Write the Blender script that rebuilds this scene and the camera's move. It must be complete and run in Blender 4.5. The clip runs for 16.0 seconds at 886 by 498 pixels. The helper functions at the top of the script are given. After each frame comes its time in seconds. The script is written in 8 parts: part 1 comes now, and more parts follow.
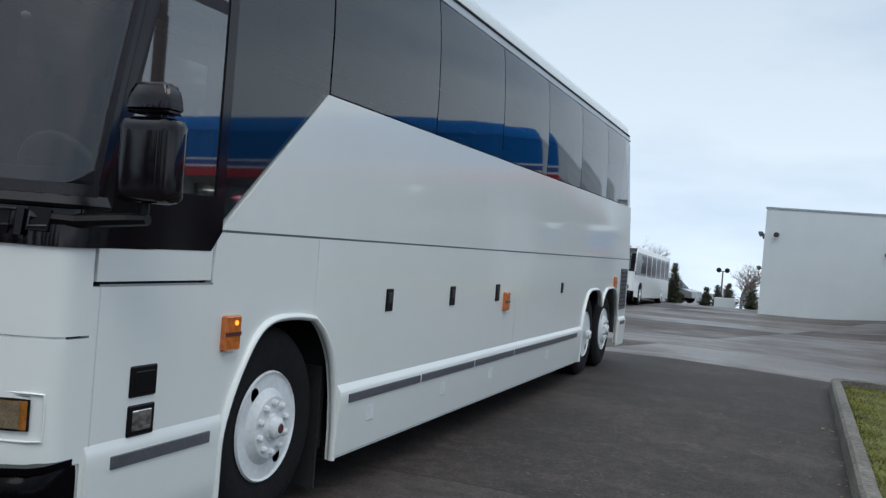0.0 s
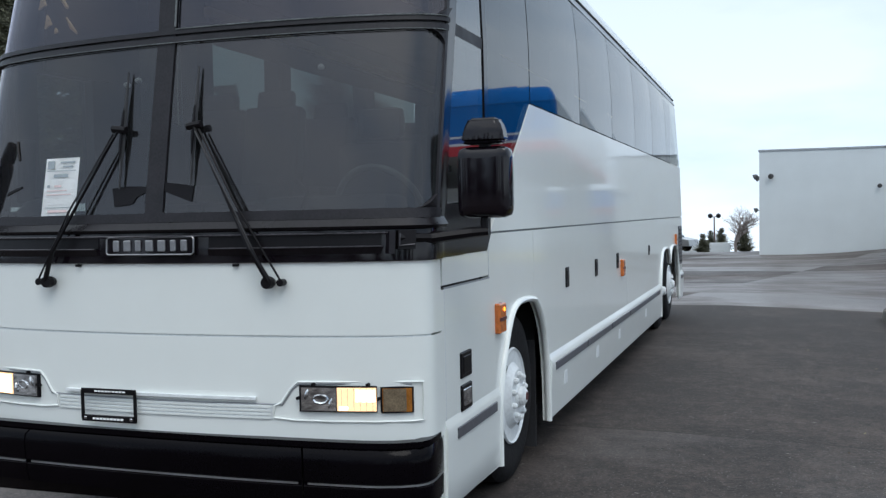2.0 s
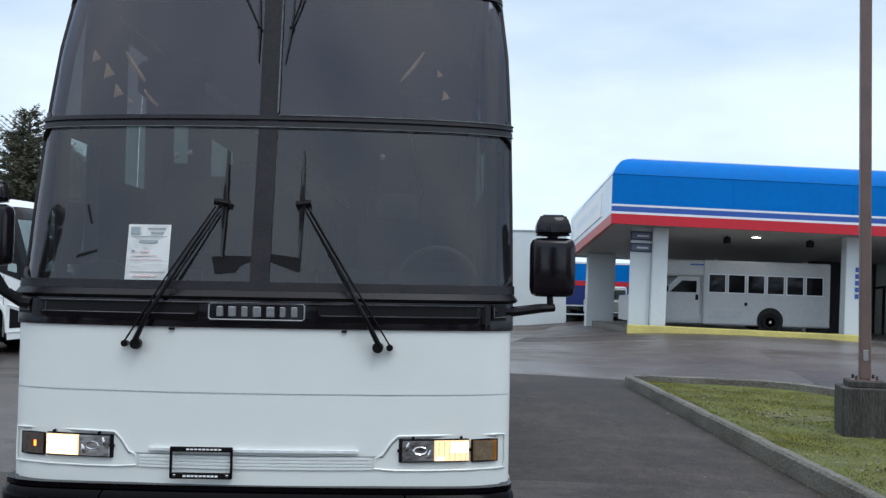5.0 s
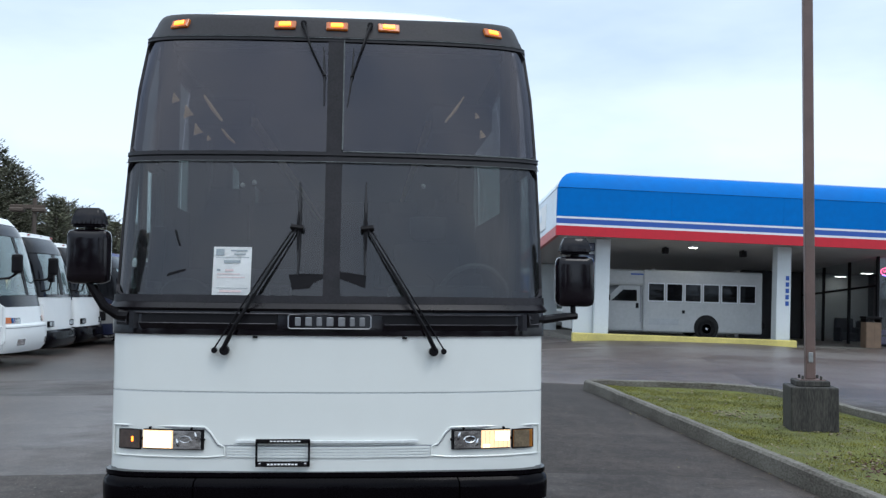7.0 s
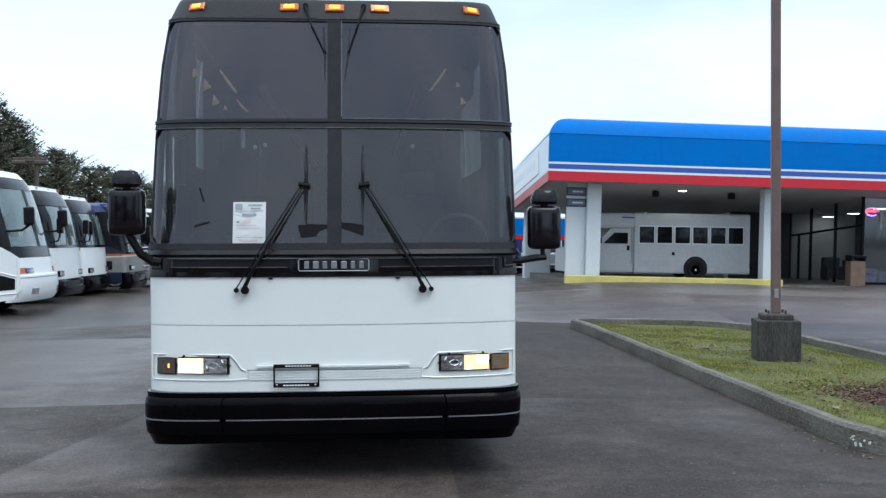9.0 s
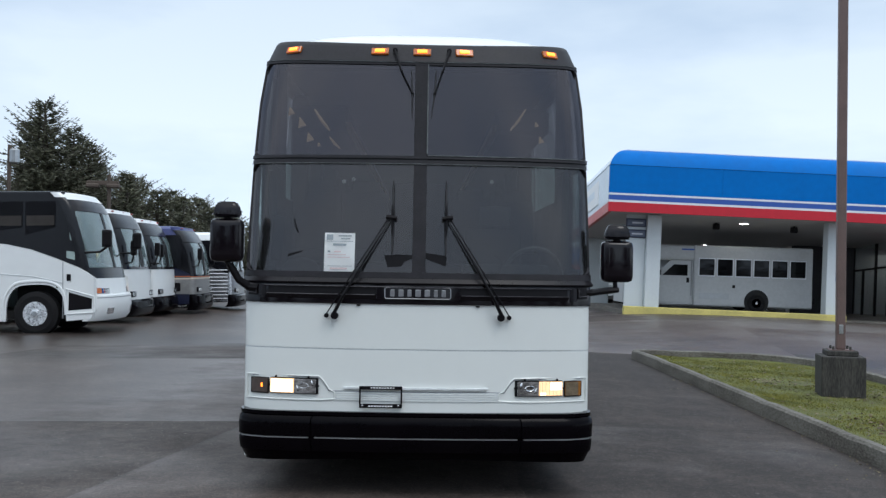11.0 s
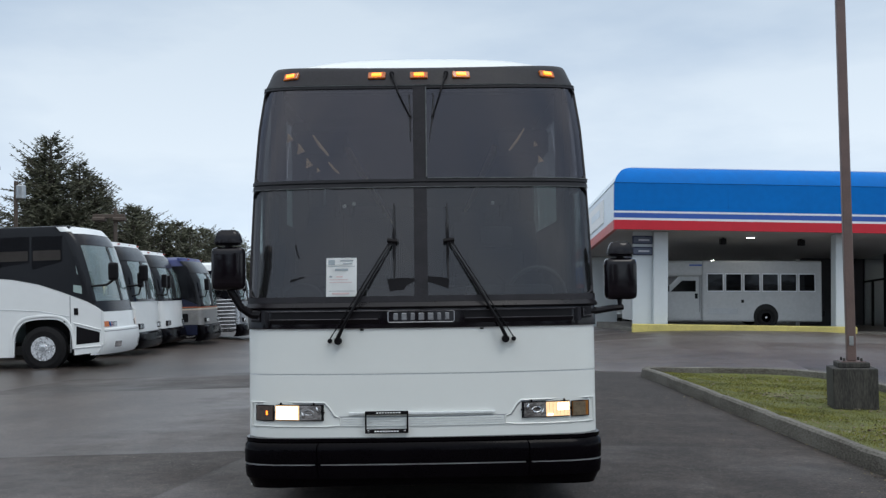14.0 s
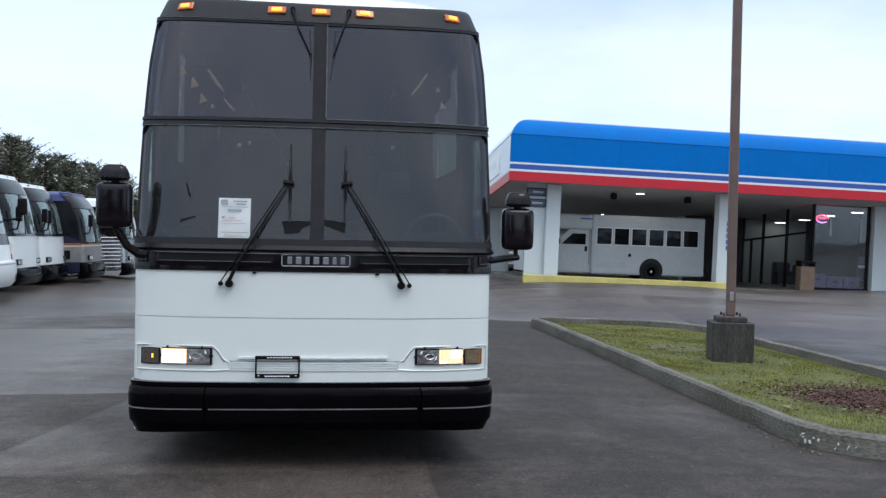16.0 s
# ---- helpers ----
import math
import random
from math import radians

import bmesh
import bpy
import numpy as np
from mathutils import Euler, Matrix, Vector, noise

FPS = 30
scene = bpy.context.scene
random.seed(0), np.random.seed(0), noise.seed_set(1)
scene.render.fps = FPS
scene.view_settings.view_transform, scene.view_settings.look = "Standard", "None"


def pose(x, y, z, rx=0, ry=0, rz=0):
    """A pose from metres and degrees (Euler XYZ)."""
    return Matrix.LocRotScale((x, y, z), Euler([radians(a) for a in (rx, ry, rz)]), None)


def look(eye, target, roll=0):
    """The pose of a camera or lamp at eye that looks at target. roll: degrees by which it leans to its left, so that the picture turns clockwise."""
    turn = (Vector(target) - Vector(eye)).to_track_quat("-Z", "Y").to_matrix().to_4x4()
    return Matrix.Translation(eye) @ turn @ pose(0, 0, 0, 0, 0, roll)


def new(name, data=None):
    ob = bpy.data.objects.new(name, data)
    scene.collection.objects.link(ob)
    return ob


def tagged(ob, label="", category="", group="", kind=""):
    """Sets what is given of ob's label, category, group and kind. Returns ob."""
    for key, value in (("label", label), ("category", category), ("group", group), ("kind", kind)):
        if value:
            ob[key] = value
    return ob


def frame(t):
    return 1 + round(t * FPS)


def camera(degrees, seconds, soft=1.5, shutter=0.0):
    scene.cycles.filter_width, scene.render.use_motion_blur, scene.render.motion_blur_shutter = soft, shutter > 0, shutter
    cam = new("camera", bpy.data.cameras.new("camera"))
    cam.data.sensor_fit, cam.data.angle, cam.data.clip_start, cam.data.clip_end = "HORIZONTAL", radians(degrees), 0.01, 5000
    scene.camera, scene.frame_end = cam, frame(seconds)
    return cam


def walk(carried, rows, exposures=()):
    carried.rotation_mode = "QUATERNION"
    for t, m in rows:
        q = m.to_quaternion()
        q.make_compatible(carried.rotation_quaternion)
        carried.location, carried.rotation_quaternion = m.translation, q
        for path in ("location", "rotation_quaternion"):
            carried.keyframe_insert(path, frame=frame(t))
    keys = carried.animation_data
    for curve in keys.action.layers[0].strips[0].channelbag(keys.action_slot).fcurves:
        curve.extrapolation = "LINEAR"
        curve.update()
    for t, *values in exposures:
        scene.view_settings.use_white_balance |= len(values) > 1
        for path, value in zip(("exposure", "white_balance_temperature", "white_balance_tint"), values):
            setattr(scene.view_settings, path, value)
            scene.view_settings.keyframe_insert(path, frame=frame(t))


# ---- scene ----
cam = camera(50.0, 16.0, soft=1.35)
PATH = [
    (0, (3.878, -2.6, 1.594), (3.169, -0.73, 1.581), 4.6),
    (0.5, (3.751, -2.898, 1.596), (3.014, -1.046, 1.434), 3.3),
    (1, (3.473, -3.232, 1.608), (2.702, -1.399, 1.39), 0.4),
    (1.5, (3.074, -3.463, 1.596), (2.277, -1.636, 1.435), -3.7),
    (2, (2.818, -3.842, 1.665), (2.155, -1.957, 1.595), -1.2),
    (2.5, (2.524, -4.155, 1.681), (2.038, -2.215, 1.687), -2.8),
    (3, (2.075, -4.285, 1.687), (1.525, -2.363, 1.728), -5.6),
    (3.5, (1.803, -4.586, 1.724), (1.493, -2.611, 1.78), -1.4),
    (6, (0.323, -5.2, 1.724), (0.428, -3.204, 1.797), 2.6),
    (6.5, (0.161, -5.492, 1.741), (0.294, -3.498, 1.812), 5.4),
    (7, (0.225, -5.781, 1.732), (0.377, -3.789, 1.824), 0.6),
    (7.5, (0.167, -6.128, 1.734), (0.346, -4.139, 1.846), -1.0),
    (8, (0.109, -6.335, 1.747), (0.299, -4.344, 1.736), 0.7),
    (8.5, (0.201, -6.533, 1.721), (0.366, -4.541, 1.651), 0.1),
    (9, (0.226, -6.773, 1.737), (0.384, -4.779, 1.714), -0.2),
    (9.5, (0.098, -6.998, 1.738), (0.234, -5.002, 1.738), -1.3),
    (10, (0.037, -7.155, 1.763), (0.121, -5.156, 1.776), 0.6),
    (12.5, (0.013, -7.16, 1.767), (0.003, -5.161, 1.828), -0.2),
    (13, (0.02, -7.182, 1.762), (0.005, -5.184, 1.834), -0.5),
    (13.5, (0.028, -7.173, 1.765), (0.016, -5.175, 1.85), -0.3),
    (14, (0.061, -7.129, 1.756), (0.088, -5.13, 1.839), -0.8),
    (14.5, (0.144, -6.983, 1.737), (0.157, -4.986, 1.835), 1.5),
    (15, (0.17, -6.946, 1.738), (0.206, -4.948, 1.828), 1.4),
    (15.5, (0.165, -7.0, 1.728), (0.374, -5.011, 1.711), 1.5),
    (16, (0.041, -7.036, 1.755), (0.29, -5.052, 1.726), 1.1),
]
EXPOSURES = [(0.0, 0.02, 6205, 9), (0.5, 0.0, 6235, 9), (1.0, 0.21, 6220, 9), (1.5, 0.36, 6240, 9), (2.0, 0.32, 6150, 9), (2.5, 0.15, 6055, 9), (3.0, 0.22, 6090, 9), (3.5, 0.13, 6095, 9), (6.0, 0.42, 6060, 9), (7.0, 0.38, 6030, 9), (8.0, 0.38, 6010, 9), (9.0, 0.53, 5975, 8), (10.0, 0.38, 6010, 9), (13.0, 0.05, 6315, 10), (14.5, 0.05, 6315, 10), (15.5, 0.12, 6130, 12), (16.0, 0.36, 6060, 10)]
walk(cam, [(t, look(eye, target, roll)) for t, eye, target, roll in PATH], EXPOSURES)


from mathutils.geometry import tessellate_polygon

# ---- world, sun, exposure ----
world = bpy.data.worlds.new("overcast_sky")
scene.world = world
world.use_nodes = True
wn, wl = world.node_tree.nodes, world.node_tree.links
wn.clear()
w_out = wn.new("ShaderNodeOutputWorld")
w_bg = wn.new("ShaderNodeBackground")
w_sky = wn.new("ShaderNodeTexSky")
w_sky.sky_type, w_sky.sun_disc = "NISHITA", False
w_sky.sun_elevation, w_sky.sun_rotation = radians(38), radians(200)
w_sky.air_density, w_sky.dust_density, w_sky.ozone_density = 1.0, 2.0, 2.0
w_co = wn.new("ShaderNodeTexCoord")
w_map = wn.new("ShaderNodeMapping")
w_map.inputs["Scale"].default_value = (1.0, 1.0, 3.2)
w_noise = wn.new("ShaderNodeTexNoise")
w_noise.inputs["Scale"].default_value, w_noise.inputs["Detail"].default_value = 1.7, 6.0
w_noise.inputs["Roughness"].default_value = 0.52
w_cloud = wn.new("ShaderNodeValToRGB")
w_cloud.color_ramp.elements[0].position, w_cloud.color_ramp.elements[0].color = 0.36, (4.22, 5.45, 7.05, 1)
w_cloud.color_ramp.elements[1].position, w_cloud.color_ramp.elements[1].color = 0.64, (7.0, 8.02, 8.95, 1)
w_sep = wn.new("ShaderNodeSeparateXYZ")
w_lift = wn.new("ShaderNodeValToRGB")
for pos, val, warm in ((0.13, 1.2, 0.04), (0.34, 0.97, 0.0)):
    w_lift.color_ramp.elements.new(pos).color = (val + warm, val, val - warm * 0.8, 1)
w_lift.color_ramp.elements[0].color, w_lift.color_ramp.elements[-1].color = (1.55, 1.5, 1.45, 1), (2.62, 2.32, 2.05, 1)
w_scale = wn.new("ShaderNodeVectorMath")
w_scale.operation = "MULTIPLY"
w_mix = wn.new("ShaderNodeMix")
w_mix.data_type = "RGBA"
w_mix.inputs["Factor"].default_value = 0.93
wl.new(w_co.outputs["Generated"], w_map.inputs["Vector"])
wl.new(w_map.outputs["Vector"], w_noise.inputs["Vector"])
wl.new(w_noise.outputs["Fac"], w_cloud.inputs["Fac"])
wl.new(w_co.outputs["Generated"], w_sep.inputs["Vector"])
wl.new(w_sep.outputs["Z"], w_lift.inputs["Fac"])
wl.new(w_cloud.outputs["Color"], w_scale.inputs[0])
wl.new(w_lift.outputs["Color"], w_scale.inputs[1])
wl.new(w_sky.outputs["Color"], w_mix.inputs["A"])
w_veil = wn.new("ShaderNodeMapRange")
w_veil.inputs["From Min"].default_value, w_veil.inputs["From Max"].default_value = -1.0, 1.0
w_veil.inputs["To Min"].default_value, w_veil.inputs["To Max"].default_value = 1.05, 0.91
w_sun = wn.new("ShaderNodeVectorMath")
w_sun.operation = "SCALE"
wl.new(w_sep.outputs["Y"], w_veil.inputs["Value"])
wl.new(w_scale.outputs["Vector"], w_sun.inputs[0])
wl.new(w_veil.outputs["Result"], w_sun.inputs["Scale"])
wl.new(w_sun.outputs["Vector"], w_mix.inputs["B"])
wl.new(w_mix.outputs["Result"], w_bg.inputs["Color"])
wl.new(w_bg.outputs["Background"], w_out.inputs["Surface"])
w_bg.inputs["Strength"].default_value = 0.1

sun = new("sun", bpy.data.lights.new("sun", "SUN"))
sun.data.energy, sun.data.angle, sun.data.color = 0.7, radians(25), (1.0, 0.95, 0.88)
sun.matrix_world = look((13, -20, 34), (0, 0, 0))


# ---- materials ----
def mat(name, base, rough=0.5, metal=0.0, vary=0.12, scale=3.0, fine=60.0, bump=0.0, coat=0.0,
        rough_vary=0.1, spread=None, stretch=(1, 1, 1), spec=0.5):
    """A principled surface with colour variation at two scales, uneven gloss and fine relief."""
    m = bpy.data.materials.new(name)
    m.use_nodes = True
    n, l = m.node_tree.nodes, m.node_tree.links
    b = n["Principled BSDF"]
    co = n.new("ShaderNodeTexCoord")
    mp = n.new("ShaderNodeMapping")
    mp.inputs["Scale"].default_value = stretch
    big, small = n.new("ShaderNodeTexNoise"), n.new("ShaderNodeTexNoise")
    big.inputs["Scale"].default_value, big.inputs["Detail"].default_value = scale, 4
    small.inputs["Scale"].default_value, small.inputs["Detail"].default_value = fine, 3
    l.new(co.outputs["Object"], mp.inputs["Vector"])
    l.new(mp.outputs["Vector"], big.inputs["Vector"])
    l.new(mp.outputs["Vector"], small.inputs["Vector"])
    add = n.new("ShaderNodeMath")
    add.operation = "ADD"
    half = n.new("ShaderNodeMath")
    half.operation = "MULTIPLY"
    half.inputs[1].default_value = 0.5
    l.new(big.outputs["Fac"], add.inputs[0])
    l.new(small.outputs["Fac"], add.inputs[1])
    l.new(add.outputs["Value"], half.inputs[0])
    ramp = n.new("ShaderNodeValToRGB")
    lo = [c * (1 - vary) for c in base]
    hi = spread or [min(1.0, c * (1 + vary)) for c in base]
    ramp.color_ramp.elements[0].position, ramp.color_ramp.elements[0].color = 0.36, (*lo, 1)
    ramp.color_ramp.elements[1].position, ramp.color_ramp.elements[1].color = 0.64, (*hi, 1)
    l.new(half.outputs["Value"], ramp.inputs["Fac"])
    l.new(ramp.outputs["Color"], b.inputs["Base Color"])
    rr = n.new("ShaderNodeMapRange")
    rr.inputs["From Min"].default_value, rr.inputs["From Max"].default_value = 0.35, 0.65
    rr.inputs["To Min"].default_value = max(0.0, rough * (1 - rough_vary))
    rr.inputs["To Max"].default_value = min(1.0, rough * (1 + rough_vary))
    l.new(big.outputs["Fac"], rr.inputs["Value"])
    l.new(rr.outputs["Result"], b.inputs["Roughness"])
    b.inputs["Metallic"].default_value = metal
    b.inputs["Specular IOR Level"].default_value = spec
    b.inputs["Coat Weight"].default_value = coat
    b.inputs["Coat Roughness"].default_value = 0.06
    if bump:
        bp = n.new("ShaderNodeBump")
        bp.inputs["Strength"].default_value, bp.inputs["Distance"].default_value = bump, 0.01
        l.new(small.outputs["Fac"], bp.inputs["Height"])
        l.new(bp.outputs["Normal"], b.inputs["Normal"])
    return m


def glass(name, tint, rough=0.02, ior=1.5, body=(0.01, 0.01, 0.012), sheen=(1, 1, 1)):
    """A tinted pane: clear tint, mixed with a mirror sheen by Fresnel."""
    m = bpy.data.materials.new(name)
    m.use_nodes = True
    n, l = m.node_tree.nodes, m.node_tree.links
    n.clear()
    out = n.new("ShaderNodeOutputMaterial")
    tr, gl, df = n.new("ShaderNodeBsdfTransparent"), n.new("ShaderNodeBsdfGlossy"), n.new("ShaderNodeBsdfDiffuse")
    tr.inputs["Color"].default_value = (*tint, 1)
    gl.inputs["Roughness"].default_value, gl.inputs["Color"].default_value = rough, (*sheen, 1)
    co, ns = n.new("ShaderNodeTexCoord"), n.new("ShaderNodeTexNoise")
    ns.inputs["Scale"].default_value, ns.inputs["Detail"].default_value = 2.5, 5
    rp = n.new("ShaderNodeValToRGB")
    rp.color_ramp.elements[0].color = (*[c * 0.6 for c in body], 1)
    rp.color_ramp.elements[1].color = (*[c * 1.6 for c in body], 1)
    l.new(co.outputs["Object"], ns.inputs["Vector"])
    l.new(ns.outputs["Fac"], rp.inputs["Fac"])
    l.new(rp.outputs["Color"], df.inputs["Color"])
    add = n.new("ShaderNodeAddShader")
    l.new(tr.outputs[0], add.inputs[0])
    l.new(df.outputs[0], add.inputs[1])
    # Schlick sheen, the same from either side of the pane
    f0 = ((ior - 1) / (ior + 1)) ** 2
    lw, pw, ma, mx = n.new("ShaderNodeLayerWeight"), n.new("ShaderNodeMath"), n.new("ShaderNodeMath"), n.new("ShaderNodeMixShader")
    lw.inputs["Blend"].default_value = 0.5
    pw.operation, ma.operation = "POWER", "MULTIPLY_ADD"
    pw.inputs[1].default_value = 5.0
    ma.inputs[1].default_value, ma.inputs[2].default_value = 0.8 - f0, f0
    l.new(lw.outputs["Facing"], pw.inputs[0])
    l.new(pw.outputs[0], ma.inputs[0])
    l.new(ma.outputs[0], mx.inputs[0])
    l.new(add.outputs[0], mx.inputs[1])
    l.new(gl.outputs[0], mx.inputs[2])
    l.new(mx.outputs[0], out.inputs["Surface"])
    return m


def glow(name, color, strength):
    m = bpy.data.materials.new(name)
    m.use_nodes = True
    b = m.node_tree.nodes["Principled BSDF"]
    b.inputs["Base Color"].default_value = (*color, 1)
    b.inputs["Emission Color"].default_value = (*color, 1)
    b.inputs["Emission Strength"].default_value = strength
    b.inputs["Roughness"].default_value = 0.2
    return m


PAINT = mat("white_coach_paint", (0.765, 0.785, 0.752), 0.34, vary=0.012, scale=0.7, fine=5, coat=0.7, rough_vary=0.15)
PAINT2 = mat("white_bus_paint", (0.77, 0.785, 0.775), 0.35, vary=0.02, scale=0.6, fine=4, coat=0.3)
GROOVE = mat("panel_gap", (0.27, 0.28, 0.29), 0.7)
FAINT = mat("shallow_panel_gap", (0.58, 0.6, 0.61), 0.6)
BLACKTRIM = mat("black_gloss_trim", (0.0055, 0.0035, 0.0055), 0.09, vary=0.3, spec=0.34)
COWLFLAP = mat("scuffed_black_cowl", (0.0075, 0.006, 0.008), 0.3, vary=0.5, scale=7, fine=60, spec=0.25)
COWLGLINT = mat("grey_edge_glint", (0.05, 0.046, 0.052), 0.45, vary=0.6, scale=6, fine=50)
BLACKPLASTIC = mat("black_plastic", (0.0055, 0.0045, 0.0055), 0.4, vary=0.3, bump=0.05, fine=200, spec=0.16)
BUMPER = mat("black_rubber_bumper", (0.0022, 0.0016, 0.0025), 0.13, vary=0.3, bump=0.02, fine=120, spec=0.07)
RUBBER = mat("rubber_seal", (0.02, 0.02, 0.022), 0.6, vary=0.25)
WINDSEAL = mat("weathered_window_seal", (0.013, 0.0115, 0.0142), 0.5, vary=0.5, scale=9, fine=80, spec=0.3)
WORN = mat("worn_grey_seal_bead", (0.11, 0.12, 0.12), 0.65, vary=0.55, scale=14, fine=90)
TYRE = mat("tyre_rubber", (0.0095, 0.009, 0.0095), 0.75, vary=0.4, bump=0.3, fine=40, spec=0.2)
# minibus white, darkened in its colour for the shade under the canopy
SHADEDWHITE = mat("canopy_shaded_bus_paint", (0.45, 0.46, 0.46), 0.4, vary=0.07, scale=0.9, fine=9, coat=0.2)
RIM = mat("white_painted_steel", (0.7, 0.72, 0.72), 0.45, vary=0.1, scale=6, fine=40)
REDHUB = mat("red_hub_cap", (0.09, 0.022, 0.02), 0.5)
STEEL = mat("dull_steel", (0.42, 0.43, 0.44), 0.35, 0.9, vary=0.15)
CHROME = mat("chrome", (0.6, 0.61, 0.63), 0.12, 1.0, vary=0.05)
STRIPMETAL = mat("grey_rub_strip", (0.09, 0.09, 0.1), 0.5, vary=0.25)
UNDER = mat("underbody_dark", (0.012, 0.012, 0.012), 0.9)
CLEAR = bpy.data.materials.new("clear_inner_face")
CLEAR.use_nodes = True
CLEAR.node_tree.nodes.clear()
CLEAR.node_tree.links.new(CLEAR.node_tree.nodes.new("ShaderNodeBsdfTransparent").outputs[0], CLEAR.node_tree.nodes.new("ShaderNodeOutputMaterial").inputs["Surface"])
WS_GLASS = glass("windscreen_glass", (0.245, 0.29, 0.28), ior=1.66, body=(0.009, 0.0092, 0.0098), sheen=(1.0, 0.955, 0.965))
UP_GLASS = glass("tinted_upper_glass", (0.25, 0.235, 0.25), rough=0.03, ior=1.7, body=(0.005, 0.005, 0.0065), sheen=(1.0, 0.94, 1.0))
SIDE_GLASS = glass("dark_side_glass", (0.17, 0.2, 0.19), rough=0.03, ior=1.8, body=(0.003, 0.004, 0.006))
DOOR_GLASS = glass("clear_door_glass", (0.85, 0.88, 0.88), rough=0.02, ior=1.6, body=(0.006, 0.007, 0.007))
WHEELGREY = mat("pale_grey_wheel_rim", (0.1, 0.1, 0.1), 0.5)
HEADREST = mat("grey_headrest_vinyl", (0.06, 0.06, 0.06), 0.6, vary=0.15)
AMBER_SIDE = mat("amber_wrap_lens", (0.3, 0.11, 0.015), 0.2, vary=0.25, scale=30, fine=150, coat=0.4)
DRV_GLASS = glass("driver_window_glass", (0.3, 0.31, 0.32), rough=0.02, ior=2.5, body=(0.012, 0.013, 0.014))
LAMP_GLASS = glass("lamp_lens", (0.85, 0.86, 0.86), rough=0.05, body=(0.05, 0.05, 0.05))
AMBER = mat("amber_lens", (0.5, 0.13, 0.02), 0.2, vary=0.3, scale=40, fine=200, coat=0.4)
AMBER_ON = glow("lit_amber_lens", (1.0, 0.22, 0.02), 3.0)
AMBER_DIM = mat("faded_amber_lens", (0.075, 0.056, 0.048), 0.2, vary=0.3, scale=30, fine=150, coat=0.4)
AMBER_TAN = mat("bleached_amber_lens", (0.16, 0.12, 0.075), 0.2, vary=0.3, scale=30, fine=150, coat=0.4)
HEADLIGHT_ON = glow("lit_headlight", (1.0, 0.64, 0.34), 0.8)
# the faceted reflector throws the light back unevenly
FACETS = HEADLIGHT_ON.node_tree.nodes.new("ShaderNodeTexVoronoi")
FACETS.inputs["Scale"].default_value = 26.0
FACET_GAIN = HEADLIGHT_ON.node_tree.nodes.new("ShaderNodeMapRange")
FACET_GAIN.inputs["From Max"].default_value = 0.8
FACET_GAIN.inputs["To Min"].default_value, FACET_GAIN.inputs["To Max"].default_value = 1.15, 0.5
HEADLIGHT_ON.node_tree.links.new(FACETS.outputs["Distance"], FACET_GAIN.inputs["Value"])
HEADLIGHT_ON.node_tree.links.new(FACET_GAIN.outputs["Result"], HEADLIGHT_ON.node_tree.nodes["Principled BSDF"].inputs["Emission Strength"])
HEADLIGHT_BULB = glow("lit_headlight_core", (1.0, 0.84, 0.68), 2.3)
# dark and bright streaks in the colour paint the lens's blurred reflections
HEADLIGHT_OFF = mat("headlight_reflector", (0.72, 0.72, 0.73), 0.07, 0.95, vary=0.75, scale=8, fine=26, stretch=(1.0, 1.0, 2.2))
PAPER = mat("paper_sheet", (0.9, 0.91, 0.9), 0.8, vary=0.02)
PAPER_INK = mat("printed_ink", (0.3, 0.34, 0.36), 0.8)
PAPER_RED = mat("faint_red_ink", (0.74, 0.58, 0.57), 0.8)
BADGE = mat("badge_metal", (0.27, 0.27, 0.28), 0.35, 0.6, vary=0.15)
SEAT = mat("coach_seat_fabric", (0.018, 0.019, 0.022), 0.9, vary=0.4, fine=150)
INTERIOR = mat("interior_grey_panel", (0.022, 0.022, 0.023), 0.8, vary=0.15)
DASH = mat("dashboard_plastic", (0.014, 0.014, 0.015), 0.7, vary=0.2)
TRIMSTREAK = mat("tan_trim_and_streak", (0.95, 0.72, 0.38), 0.5, vary=0.15)


